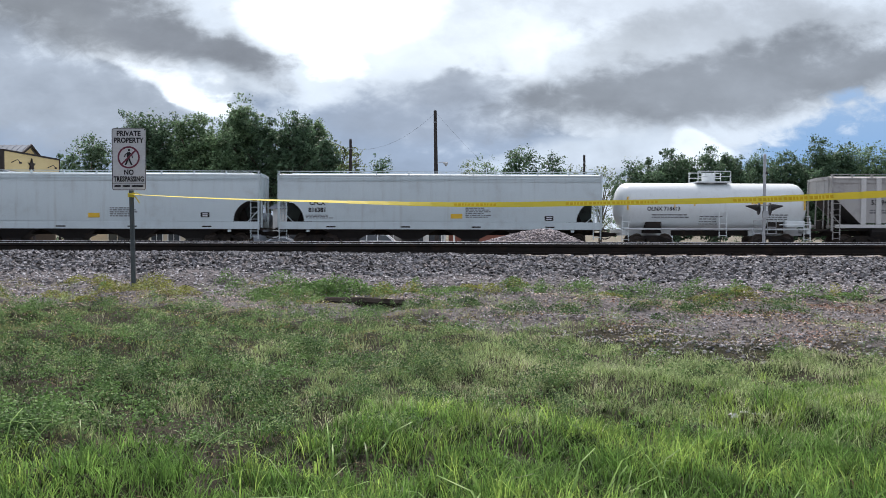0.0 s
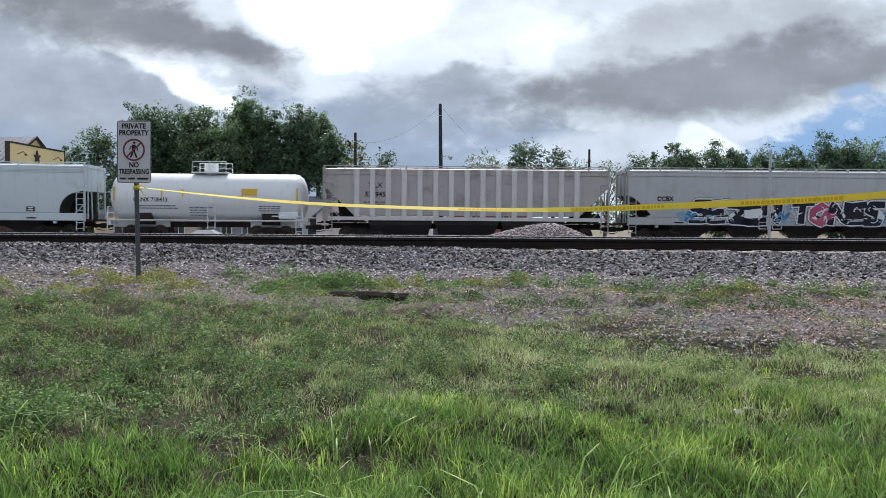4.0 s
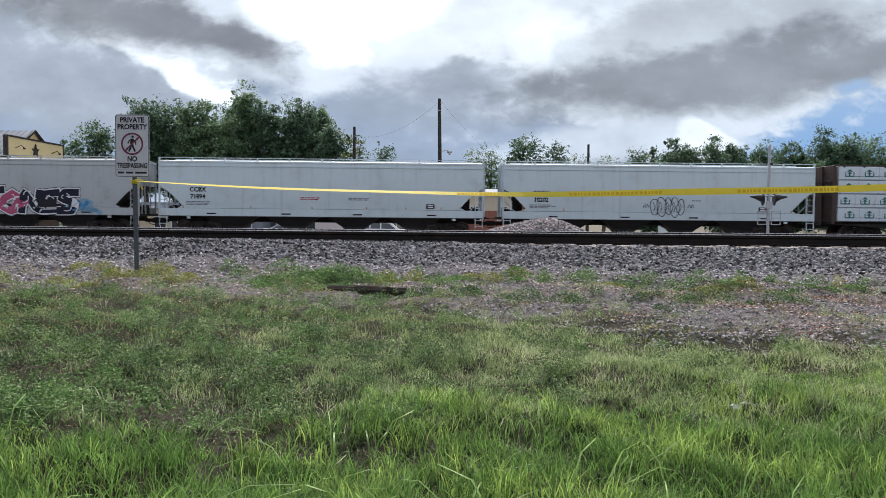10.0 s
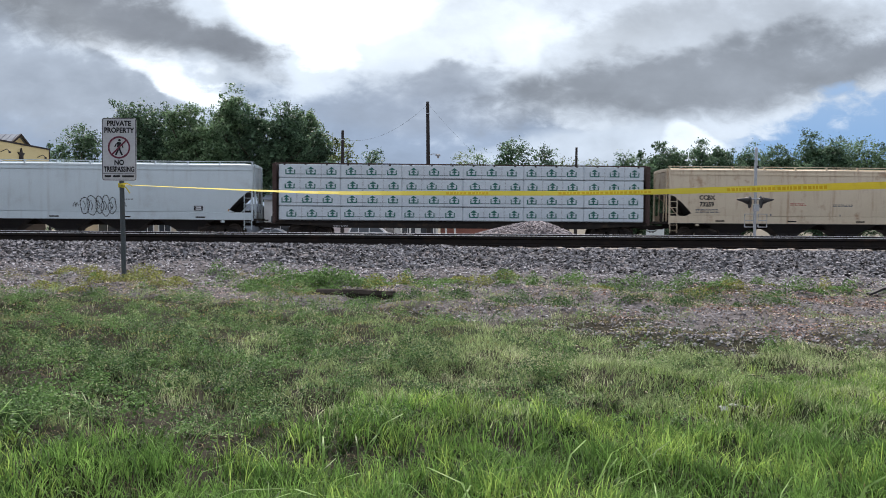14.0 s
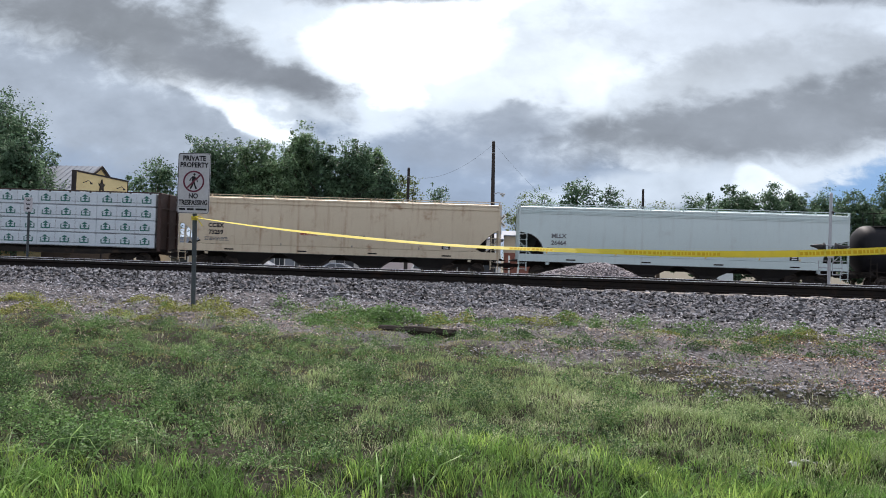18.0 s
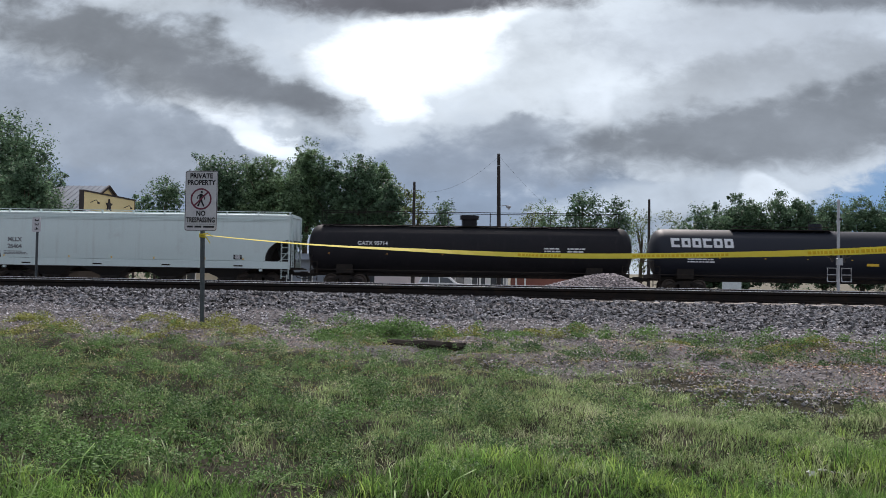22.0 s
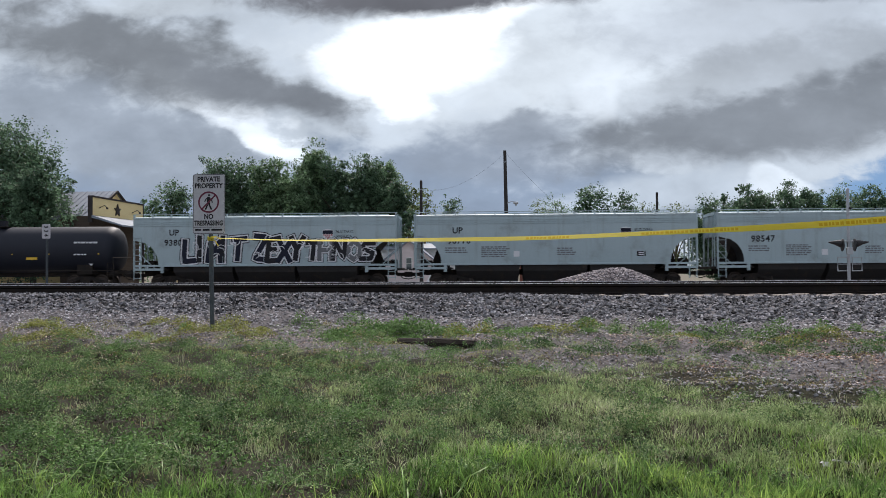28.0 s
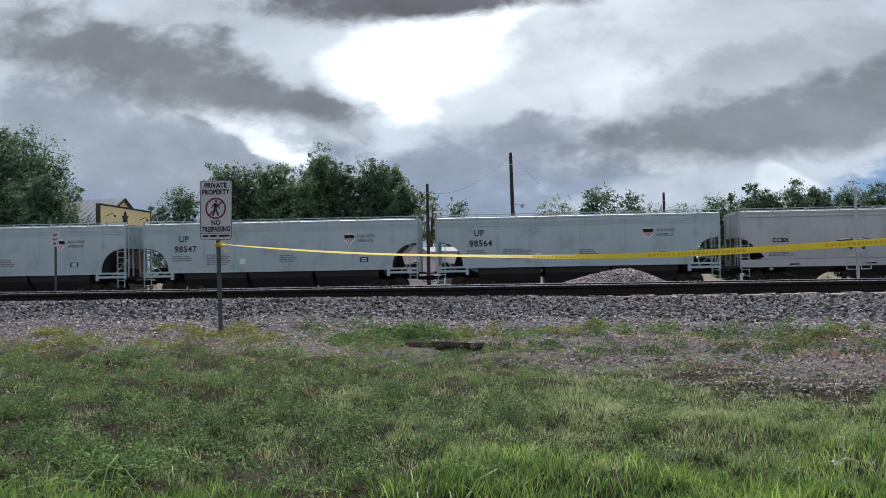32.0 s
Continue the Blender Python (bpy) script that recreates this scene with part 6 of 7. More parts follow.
def lumber_car():
    """A flat car with end bulkheads, stacked with wrapped lumber."""
    L = 24.29
    car = thing("lumber_flat_car", "dark flat car loaded with white-wrapped lumber between end bulkheads", "freight car", group="cars of the freight train")
    H = L / 2 - 0.7
    part("deck", Shape().box(-H, H, -1.5, 1.5, 1.0, 1.14, 0.01).box(-H + 2, H - 2, -1.52, 1.52, 0.86, 1.0), "under", car)
    part("side_beam", Shape().prism_y([(-H, 1.14), (-H, 0.98), (-H + 4, 0.72), (H - 4, 0.72), (H, 0.98), (H, 1.14)], -1.5, -1.44), "under", car)
    for e in (-1, 1):
        head = part("bulkhead", Shape().box(e * (H - 0.06) - 0.06, e * (H - 0.06) + 0.06, -1.5, 1.5, 1.1, 4.65, 0.02), "maroon", car)
        for y in (-1.45, 0, 1.45):
            part("upright", Shape().box(e * (H + 0.04) - 0.08, e * (H + 0.04) + 0.08, y - 0.07, y + 0.07, 1.0, 4.6), "maroon", head)
        for z in (1.9, 2.8, 3.7):
            part("cross_beam", Shape().box(e * (H + 0.03) - 0.05, e * (H + 0.03) + 0.05, -1.5, 1.5, z - 0.05, z + 0.05), "maroon", head)
    part("centre_beam", Shape().box(-H + 0.2, H - 0.2, -0.1, 0.1, 1.1, 4.55).box(-H + 0.1, H - 0.1, -0.5, 0.5, 4.55, 4.64), "under", car)
    part("top_chord", Shape().box(-H, H, -1.32, -1.22, 4.60, 4.66), "maroon", car)
    cols, rows = 6, 4
    w = (2 * H - 0.5) / cols
    r = random.Random(5)
    logo = Shape()
    logo.prism_y([(-0.30, 0), (0.30, 0), (0.30, 0.07), (-0.30, 0.07)], -0.008, -0.002)
    for q in (-0.30, 0.23):
        logo.prism_y([(q, 0.07), (q + 0.07, 0.07), (q + 0.07, 0.30), (q, 0.30)], -0.008, -0.002)
    logo.prism_y([(-0.21, 0.32), (0.21, 0.32), (0, 0.48)], -0.008, -0.002)
    logo.prism_y([(-0.16, 0.18), (0.16, 0.18), (0, 0.33)], -0.0075, -0.002)
    logo.prism_y([(-0.05, 0.07), (0.05, 0.07), (0.05, 0.20), (-0.05, 0.20)], -0.008, -0.002)
    logo_mesh = logo.mesh("printed_mark")
    logo_mesh.materials.append(M["green_mark"])
    for j in range(rows):
        for i in range(cols):
            x0, z0 = -H + 0.25 + i * w, 1.17 + j * 0.855
            y = -1.42 + r.uniform(-0.02, 0.02)
            wave_top = [r.uniform(-0.012, 0.012) for q in range(7)]
            pack = part("lumber_pack", Shape().box(x0 + 0.006, x0 + w - 0.006, y, y + 1.25, z0, z0 + 0.83, 0.03), "wrap", car)
            shift = r.uniform(-0.16, 0.16)
            for k in range(3):
                mx = x0 + w * (k + 0.5) / 3 + shift
                if x0 + 0.34 < mx < x0 + w - 0.34:
                    mk = new("printed_mark", logo_mesh)
                    mk.parent, mk.location = pack, (mx, y, z0 + 0.20)
                if k > 0:
                    part("printed_line", Shape().box(mx - 0.92, mx - 0.36, y - 0.006, y - 0.001, z0 + 0.215, z0 + 0.245), "wrap_band", pack)
                    part("strap", Shape().box(mx - 0.625, mx - 0.612, y - 0.006, y - 0.001, z0 + 0.01, z0 + 0.82), "ink_grey", pack)
            part("wrap_seam", Shape().box(x0 + 0.02, x0 + w - 0.02, y - 0.006, y - 0.001, z0 + 0.03, z0 + 0.05), "ink_grey", pack)
    for i in range(18):
        x = -H + 0.6 + i * (2 * H - 1.2) / 17
        part("hook", Shape().box(x - 0.05, x + 0.05, -1.44, -1.36, 4.50, 4.60), "under", car)
    lettering("car_number", "600200", 0.3, -H + 4.0, 0.80, lambda z: -1.5, "ink_white", car)
    running_gear(car, L)
    return car


build_train()


# ---- the sign and its tape ----
def make_sign():
    sign = thing("warning_sign", "white private-property no-trespassing sign on a dark steel post", "sign", pose(-3.275, 8.5, float(land(-3.27, 8.5)) - 0.02))
    base = float(land(-3.27, 8.5)) - 0.02
    top = 1.86 - base
    s = Shape()
    n = 20
    for z0, z1 in ((0.0, top - 0.04),):
        s.tube([(0.03, 0.0, z0), (0.0, 0.0, z1)], 0.024, 12)
    part("post", s, "post_steel", sign, smooth=True)
    w, h, c = 0.178, 0.324, 0.028
    zc = 1.514 - base
    y = -0.034

    def plate(w, h, c, y0, y1, dz=0.0):
        pts = []
        for cx, cz, a0 in ((w - c, -h + c, -90), (w - c, h - c, 0), (-w + c, h - c, 90), (-w + c, -h + c, 180)):
            pts += [(cx + c * math.cos(radians(a0 + a)), zc + dz + cz + c * math.sin(radians(a0 + a))) for a in (0, 22.5, 45, 67.5, 90)]
        return Shape().prism_y(pts, y0, y1)

    face = part("panel", plate(w, h, c, y, y + 0.004), "sign_face", sign)
    # thin dark border line
    s = Shape()
    for q0, q1 in ((w - 0.004, w - 0.009),):
        outer = plate(q0, h - 0.004, c - 0.004, 0, 0).v[:20]
        inner = plate(q1, h - 0.009, c - 0.008, 0, 0).v[:20]
        s.add([(a, y - 0.002, b) for a, _, b in outer] + [(a, y - 0.002, b) for a, _, b in inner], [(i, (i + 1) % 20, 20 + (i + 1) % 20, 20 + i) for i in range(20)])
    part("border", s, "ink_black", face)
    for word, z, size, wide in (("PRIVATE", 0.243, 0.074, 0.25), ("PROPERTY", 0.172, 0.074, 0.31), ("NO", -0.160, 0.074, 0.10), ("TRESPASSING", -0.230, 0.074, 0.315)):
        me = letters(word, size, bold=0.0026)
        xs = [v.co.x for v in me.vertices]
        k = wide / (max(xs) - min(xs))
        for v in me.vertices:
            v.co = (v.co.x * k, y - 0.003, v.co.z + zc + z)
        part("lettering", me, "ink_black", face)
    s = Shape().box(-0.165, 0.165, y - 0.003, y - 0.001, zc - 0.252, zc - 0.249)
    for x0, x1 in ((-0.15, -0.085), (-0.065, 0.01), (0.03, 0.15)):
        s.box(x0, x1, y - 0.003, y - 0.001, zc - 0.288, zc - 0.268)
    part("small_print", s, "ink_black", face)
    # prohibition ring with a plain striding shape
    zr = zc + 0.02
    s = Shape()
    n = 40
    ring = lambda r: [(r * math.cos(math.tau * j / n), y - 0.004, zr + r * math.sin(math.tau * j / n)) for j in range(n)]
    s.add(ring(0.116) + ring(0.098), [(j, (j + 1) % n, n + (j + 1) % n, n + j) for j in range(n)])
    s.add([(-0.077, y - 0.0045, zr - 0.065), (-0.065, y - 0.0045, zr - 0.077), (0.077, y - 0.0045, zr + 0.065), (0.065, y - 0.0045, zr + 0.077)], [(0, 1, 2, 3)])
    part("prohibition_ring", s, "ring", face, "dark red ring with a diagonal bar")
    s = Shape()
    yy = y - 0.0032

    def stroke(pts, wd):
        pts = [Vector(p) for p in pts]
        for a, b in zip(pts, pts[1:]):
            d = (b - a).normalized()
            nn = Vector((-d.y, d.x)) * wd / 2
            s.add([(q.x, yy, zr + q.y) for q in (a + nn, a - nn, b - nn, b + nn)], [(0, 1, 2, 3)])

    s.add([(0.005 + 0.013 * math.cos(math.tau * j / 12), yy, zr + 0.074 + 0.013 * math.sin(math.tau * j / 12)) for j in range(12)], [tuple(range(12))])
    stroke([(0.0, 0.055), (-0.004, 0.0)], 0.034)
    stroke([(0.0, 0.0), (0.012, -0.04), (0.032, -0.080)], 0.018)
    stroke([(-0.006, 0.0), (-0.018, -0.045), (-0.036, -0.080)], 0.018)
    stroke([(0.008, 0.048), (0.034, 0.022), (0.040, -0.008)], 0.011)
    stroke([(-0.008, 0.048), (-0.034, 0.030), (-0.044, 0.002)], 0.011)
    part("pictogram", s, "ink_black", face, "plain black walking pictogram")
    for z in (0.285, -0.262):
        part("bolt", Shape().tube([(0, y - 0.006, zc + z), (0, y + 0.06, zc + z)], 0.006, 8), "galvanised", face)


make_sign()

TAPE_A, TAPE_B = (-3.26, 8.475, 1.15), (4.2, 7.0)
# seconds, rise of the far end, sag, skew
TAPE_ROWS = [
    (0, -0.025, -0.398, 0.000),
    (1, -0.032, -0.591, 0.007),
    (2, -0.017, -0.832, -0.007),
    (3, -0.026, -0.848, -0.018),
    (6, -0.056, -0.722, 0.013),
    (7, -0.037, -0.575, -0.016),
    (9, -0.005, -0.436, 0.005),
    (10, -0.033, -0.403, -0.003),
    (11, 0.002, -0.450, 0.011),
    (12, -0.048, -0.384, 0.012),
    (13, 0.020, -0.316, -0.003),
    (17, -0.064, -0.684, 0.000),
    (17.5, -0.081, -0.891, -0.022),
    (19, -0.104, -0.503, 0.007),
    (20, -0.041, -0.507, -0.011),
    (20.5, -0.073, -0.617, 0.015),
    (21, -0.004, -0.909, -0.012),
    (22, -0.030, -0.654, 0.008),
    (23, -0.077, -0.597, -0.011),
    (24, -0.010, -0.612, -0.018),
    (25, -0.004, -0.625, -0.019),
    (27.5, 0.092, -0.382, -0.053),
    (28, 0.127, -0.459, -0.042),
    (29, -0.106, -0.479, -0.002),
    (29.5, -0.049, -0.705, 0.026),
    (30, -0.077, -0.588, -0.003),
    (31, -0.058, -0.747, -0.021),
    (32, -0.076, -0.720, -0.017),
]
TAPE_N, TAPE_END = 48, 1.35


def tape_point(t, s):
    """A point of the tape at t, s from 0 at the post to 1 near the edge of the view."""
    i = max(0, min(len(TAPE_ROWS) - 2, sum(t >= r[0] for r in TAPE_ROWS) - 1))
    r0, r1 = TAPE_ROWS[i], TAPE_ROWS[i + 1]
    q = max(0.0, min(1.0, (t - r0[0]) / (r1[0] - r0[0])))
    q = q * q * (3 - 2 * q)
    b, c, k = (r0[j] + (r1[j] - r0[j]) * q for j in (1, 2, 3))
    e = min(s, 1.0)
    z = TAPE_A[2] + b * s + c * e * (1 - e) + k * e * (1 - e) * (1 - 2 * e)
    z += 0.008 * math.sin(5.1 * t + 9 * s) * s * (1.4 - s) + 0.004 * math.sin(8.3 * t - 17 * s) * min(1, 3 * s)
    blow = 0.10 * math.sin(1.9 * t + 3 * s) * s * (1.35 - s)
    return Vector((TAPE_A[0] + (TAPE_B[0] - TAPE_A[0]) * s, TAPE_A[1] + (TAPE_B[1] - TAPE_A[1]) * s + blow, z))


def tape_pose(t, i):
    """The pose of one piece of the tape: x along it, z across its width."""
    a, b = tape_point(t, TAPE_END * i / TAPE_N), tape_point(t, TAPE_END * (i + 1) / TAPE_N)
    d = (b - a).normalized()
    s = i / TAPE_N
    lean = radians(74 * max(0.0, 1 - s / 0.62) ** 0.8 + 10 + 9 * math.sin(2.3 * t + 14 * s) * min(1, 4 * s))
    out = Vector((0, 0, 1)).cross(d).normalized()
    across = (Vector((0, 0, 1)) - d * d.z).normalized() * math.cos(lean) + out * math.sin(lean)
    normal = across.cross(d)
    m = Matrix((d, normal, across)).transposed().to_4x4()
    m.translation = (a + b) / 2
    return m


TAPE = []


def make_tape():
    tape = thing("caution_tape", "yellow caution tape tied to the sign post, fluttering in the wind", "barrier tape")
    length = TAPE_END * math.hypot(TAPE_B[0] - TAPE_A[0], TAPE_B[1] - TAPE_A[1]) / TAPE_N
    strip = Shape().box(-length * 0.54, length * 0.54, -0.0004, 0.0004, -0.031, 0.031).mesh("strip")
    strip.materials.append(M["tape"])
    s = Shape()
    r = random.Random(2)
    x = -length * 0.46
    while x < length * 0.42:
        w = r.uniform(0.016, 0.03)
        s.box(x, x + w, -0.0012, 0.0012, -0.016, 0.014)
        x += w + 0.010
    words = s.mesh("print")
    words.materials.append(M["tape_print"])
    for i in range(TAPE_N):
        p = new("strip", strip)
        p.parent = tape
        p.matrix_basis = tape_pose(0, i)
        if i > 15 and i % 7 < 4:
            w = new("print", words)
            w.parent = p
        TAPE.append(p)
    s = Shape()
    for k in range(3):
        z = 1.128 + 0.015 * k
        pts = [(-3.265 + 0.030 * math.cos(a), 8.5 + 0.030 * math.sin(a), z + 0.004 * math.sin(a * 2 + k)) for a in (math.tau * j / 12 for j in range(13))]
        s.tube(pts, 0.007, 6)
    s.tube([(-3.25, 8.465, 1.14), (-3.20, 8.45, 1.12), (-3.16, 8.45, 1.06)], 0.006, 5).tube([(-3.25, 8.465, 1.15), (-3.19, 8.45, 1.165), (-3.13, 8.44, 1.13)], 0.005, 5)
    part("knot", s, "tape", tape, "knotted tail of yellow tape")


M["tape_print"] = surf("tape_print", (0.60, 0.40, 0.03), None, 5, 0.8, 0.0, gloss=0.03)
make_tape()


# ---- small things on the verge ----
def make_verge_things():
    # old timber lying at the edge of the gravel
    s = Shape()
    z = float(land(-0.74, 7.6)) - 0.016
    log = thing("old_timber", "dark weathered length of timber lying in the weeds", "timber", pose(-0.74, 7.6, z, 0, 1, -4))
    rings = []
    for i in range(11):
        x = -0.37 + 0.074 * i
        q = 1 - 0.12 * (abs(i - 5) / 5) ** 3
        rings.append([(x + random.uniform(-0.006, 0.006), q * a * random.uniform(0.9, 1.1), 0.02 + q * b * random.uniform(0.85, 1.15)) for a, b in ((-0.06, -0.04), (0.06, -0.04), (0.065, 0.03), (0.03, 0.06), (-0.03, 0.06), (-0.065, 0.03))])
    part("beam", Shape().loft(rings), "old_tie", log)
    part("split_end", Shape().tube([(-0.36, 0.01, 0.02), (-0.43, 0.02, 0.035), (-0.46, 0.015, 0.025)], 0.022, 6, 0.008), "old_tie", log)
    # scraps of litter
    for x, y, n, lb in ((-1.00, 3.72, 3, "small scrap of white paper litter in the grass"), (1.27, 3.40, 6, "torn white plastic litter in the grass")):
        z = float(land(x, y))
        lit = thing("litter", lb, "litter", pose(x, y, z + 0.012))
        s = Shape()
        for i in range(n):
            ax, ay, r = random.uniform(-0.012, 0.012) * n, random.uniform(-0.006, 0.006) * n, random.uniform(0.012, 0.02)
            s.add([(ax + r * math.cos(a) * random.uniform(0.6, 1.3), ay + r * math.sin(a), random.uniform(0.0, 0.022)) for a in (0.3, 1.4, 2.5, 3.6, 4.7, 5.8)], [(0, 1, 2, 3, 4, 5)])
        part("scrap", s, "litter_white", lit)
    # black scrap at the far end of the gravel
    z = float(land(4.35, 7.85))
    scrap = thing("rubber_scrap", "black curled strip of torn rubber on the gravel", "rubber scrap", pose(4.38, 7.9, z))
    s = Shape()
    s.loft([[(x, 0.05 * math.sin(x * 6) + dy, 0.01 + h + dz) for dy, dz in ((-0.04, 0.0), (0.04, 0.0), (0.04, 0.02), (-0.04, 0.02))] for x, h in ((-0.14, 0.0), (-0.08, 0.02), (0.0, 0.05), (0.08, 0.06), (0.18, 0.04), (0.3, 0.0))])
    part("strip", s, "rubber", scrap)


make_verge_things()


# ---- beyond the near track ----
def make_milepost():
    x, y = -8.36, 13.9
    g = float(land(x, y))
    post = thing("mile_post", "small white mile marker on a thin dark post", "mile marker", pose(x, y, g))
    part("post", Shape().box(-0.016, 0.016, -0.010, 0.010, 0.0, 1.60 - g).box(-0.008, 0.008, -0.03, 0.012, 0.0, 1.60 - g), "post_steel", post)
    plate = part("plate", Shape().box(-0.075, 0.075, -0.036, -0.032, 1.38 - g, 1.64 - g, 0.012), "sign_face", post)
    for i, d in enumerate("334"):
        me = letters(d, 0.10, bold=0.002)
        for v in me.vertices:
            v.co = (v.co.z - 0.03, -0.039, -v.co.x + 1.59 - g - 0.075 * i)
        part("digit", me, "ink_black", plate)


make_milepost()


def make_signal():
    """A level-crossing flasher on a mast, its lamps turned away."""
    x, y = 13.85, 35.0
    g = float(land(x, y))
    mast = thing("crossing_signal", "galvanised crossing signal mast with a pair of black flasher heads", "crossing signal", pose(x, y, g))
    top = 4.0 - g
    part("mast", Shape().tube([(0, 0, 0), (0, 0, top)], 0.062, 12), "galvanised", mast, smooth=True)
    part("cap", Shape().tube([(0, 0, top), (0, 0, top + 0.06)], 0.075, 12, 0.03), "galvanised", mast)
    part("base", Shape().box(-0.22, 0.22, -0.22, 0.22, 0, 0.10, 0.02).tube([(0, 0, 0.1), (0, 0, 0.5)], 0.10, 12), "galvanised", mast)
    z = 1.72 - g
    part("cross_arm", Shape().tube([(-0.45, -0.02, z + 0.12), (0.45, -0.02, z + 0.12)], 0.035, 8), "galvanised", mast)
    for k in (-1, 1):
        n = 12
        ring = lambda x, rr, dz, sq=1.0: [(k * x + 0.12 * rr * math.cos(a), rr * math.cos(a), z + dz + sq * rr * math.sin(a)) for a in (math.tau * j / n for j in range(n))]
        head = part("flasher_head", Shape().loft([ring(0.20, 0.05, 0.02), ring(0.22, 0.26, -0.02), ring(0.26, 0.27, -0.03), ring(0.30, 0.15, 0.02), ring(0.40, 0.12, 0.04)]), "black_plastic", mast, smooth=True)
        part("hood", Shape().loft([ring(0.34, 0.16, 0.03), ring(0.55, 0.11, 0.07, 0.8), ring(0.80, 0.045, 0.09, 0.6)]), "black_plastic", head, smooth=True)
    part("junction_box", Shape().box(-0.13, 0.13, -0.16, -0.06, z - 0.42, z - 0.12, 0.015), "galvanised", mast)
    for k in (-1, 1):
        s = Shape()
        x0, x1 = sorted((k * 0.10, k * 0.48))
        z0, z1 = 0.62 - g, 1.18 - g
        s.tube([(x0, -0.1, z0), (x1, -0.1, z0), (x1, -0.1, z1), (x0, -0.1, z1), (x0, -0.1, z0)], 0.028, 6).tube([(x0, -0.1, (z0 + z1) / 2), (x1, -0.1, (z0 + z1) / 2)], 0.02, 6)
        part("gate_bracket", s, "galvanised", mast)
    part("flasher_small", Shape().tube([(0.02, -0.09, top - 0.78), (0.10, -0.09, top - 0.78)], 0.05, 8), "black_plastic", mast)
    part("clamp", Shape().tube([(0, 0, top - 0.9), (0, 0, top - 0.82)], 0.08, 10), "galvanised", mast)


make_signal()


def make_crossbuck():
    x, y = 0.0, 57.0
    g = float(land(x, y))
    cb = thing("crossbuck", "white crossed-board railway crossing sign on a post", "crossing sign", pose(x, y, g))
    part("post", Shape().tube([(0, 0, 0), (0, 0, 4.2 - g)], 0.06, 10), "galvanised", cb)
    for k in (-1, 1):
        m = Matrix.Rotation(radians(45 * k), 4, "Y")
        s = Shape().box(-0.61, 0.61, -0.09 - 0.01 * k, -0.075 - 0.01 * k, -0.115, 0.115)
        s.v = [tuple(m @ Vector(p) + Vector((0, 0, 3.5 - g))) for p in s.v]
        blade = part("board", s, "wall_white", cb)
        s = Shape().box(-0.5, -0.16, -0.115, -0.10, -0.05, 0.05).box(0.16, 0.5, -0.115, -0.10, -0.05, 0.05)
        s.v = [tuple(m @ Vector(p) + Vector((0, 0, 3.5 - g))) for p in s.v]
        part("print", s, "ink_grey", blade)


make_crossbuck()


def utility_pole(x, y, top, lean=0.0, lamp=False):
    g = float(land(x, y))
    ob = thing("utility_pole", "tall dark wooden utility pole" + (" with a small street lamp" if lamp else ""), "utility pole", pose(x, y, g - 0.1), group="utility poles")
    h = top - g + 0.1
    part("shaft", Shape().tube([(lean * (q - 1) * h, 0, q * h) for q in (0, 0.25, 0.5, 0.75, 1)], 0.19, 10, 0.12), "pole_wood", ob, smooth=True)
    part("cap", Shape().box(-0.10, 0.10, -0.10, 0.10, h - 0.02, h + 0.06), "galvanised", ob)
    part("bolt_band", Shape().tube([(-lean * 0.08 * h, 0, 0.92 * h), (-lean * 0.08 * h, 0, 0.925 * h)], 0.15, 10), "galvanised", ob)
    if lamp:
        z = h - (top - 5.75)
        arm = part("lamp_arm", Shape().tube([(0.1, -0.1, z), (0.45, -0.1, z + 0.12), (0.8, -0.1, z + 0.1)], 0.03, 6), "galvanised", ob)
        part("lamp_head", Shape().box(0.62, 1.0, -0.22, 0.02, z - 0.06, z + 0.10, 0.04).tube([(0.82, -0.1, z - 0.06), (0.82, -0.1, z - 0.2)], 0.10, 8, 0.07), "galvanised", arm)
    return ob


utility_pole(-0.62, 62.0, 9.78, -0.016, True)
utility_pole(-8.55, 75.0, 9.0)
utility_pole(14.75, 85.0, 8.5)


def wires():
    ob = thing("overhead_wires", "thin dark overhead wires slung between poles", "wires")
    for a, b, sag in (((-0.62, 62, 9.6), (-8.55, 75, 8.2), 1.0), ((-0.62, 62, 9.7), (8.0, 82.0, 4.6), 0.6), ((-8.55, 75, 8.0), (-22, 82, 6.5), 0.8)):
        pts = [Vector(a).lerp(Vector(b), q / 12) - Vector((0, 0, sag * 4 * q / 12 * (1 - q / 12))) for q in range(13)]
        part("wire", Shape().tube(pts, 0.007, 4), "black_plastic", ob)


wires()


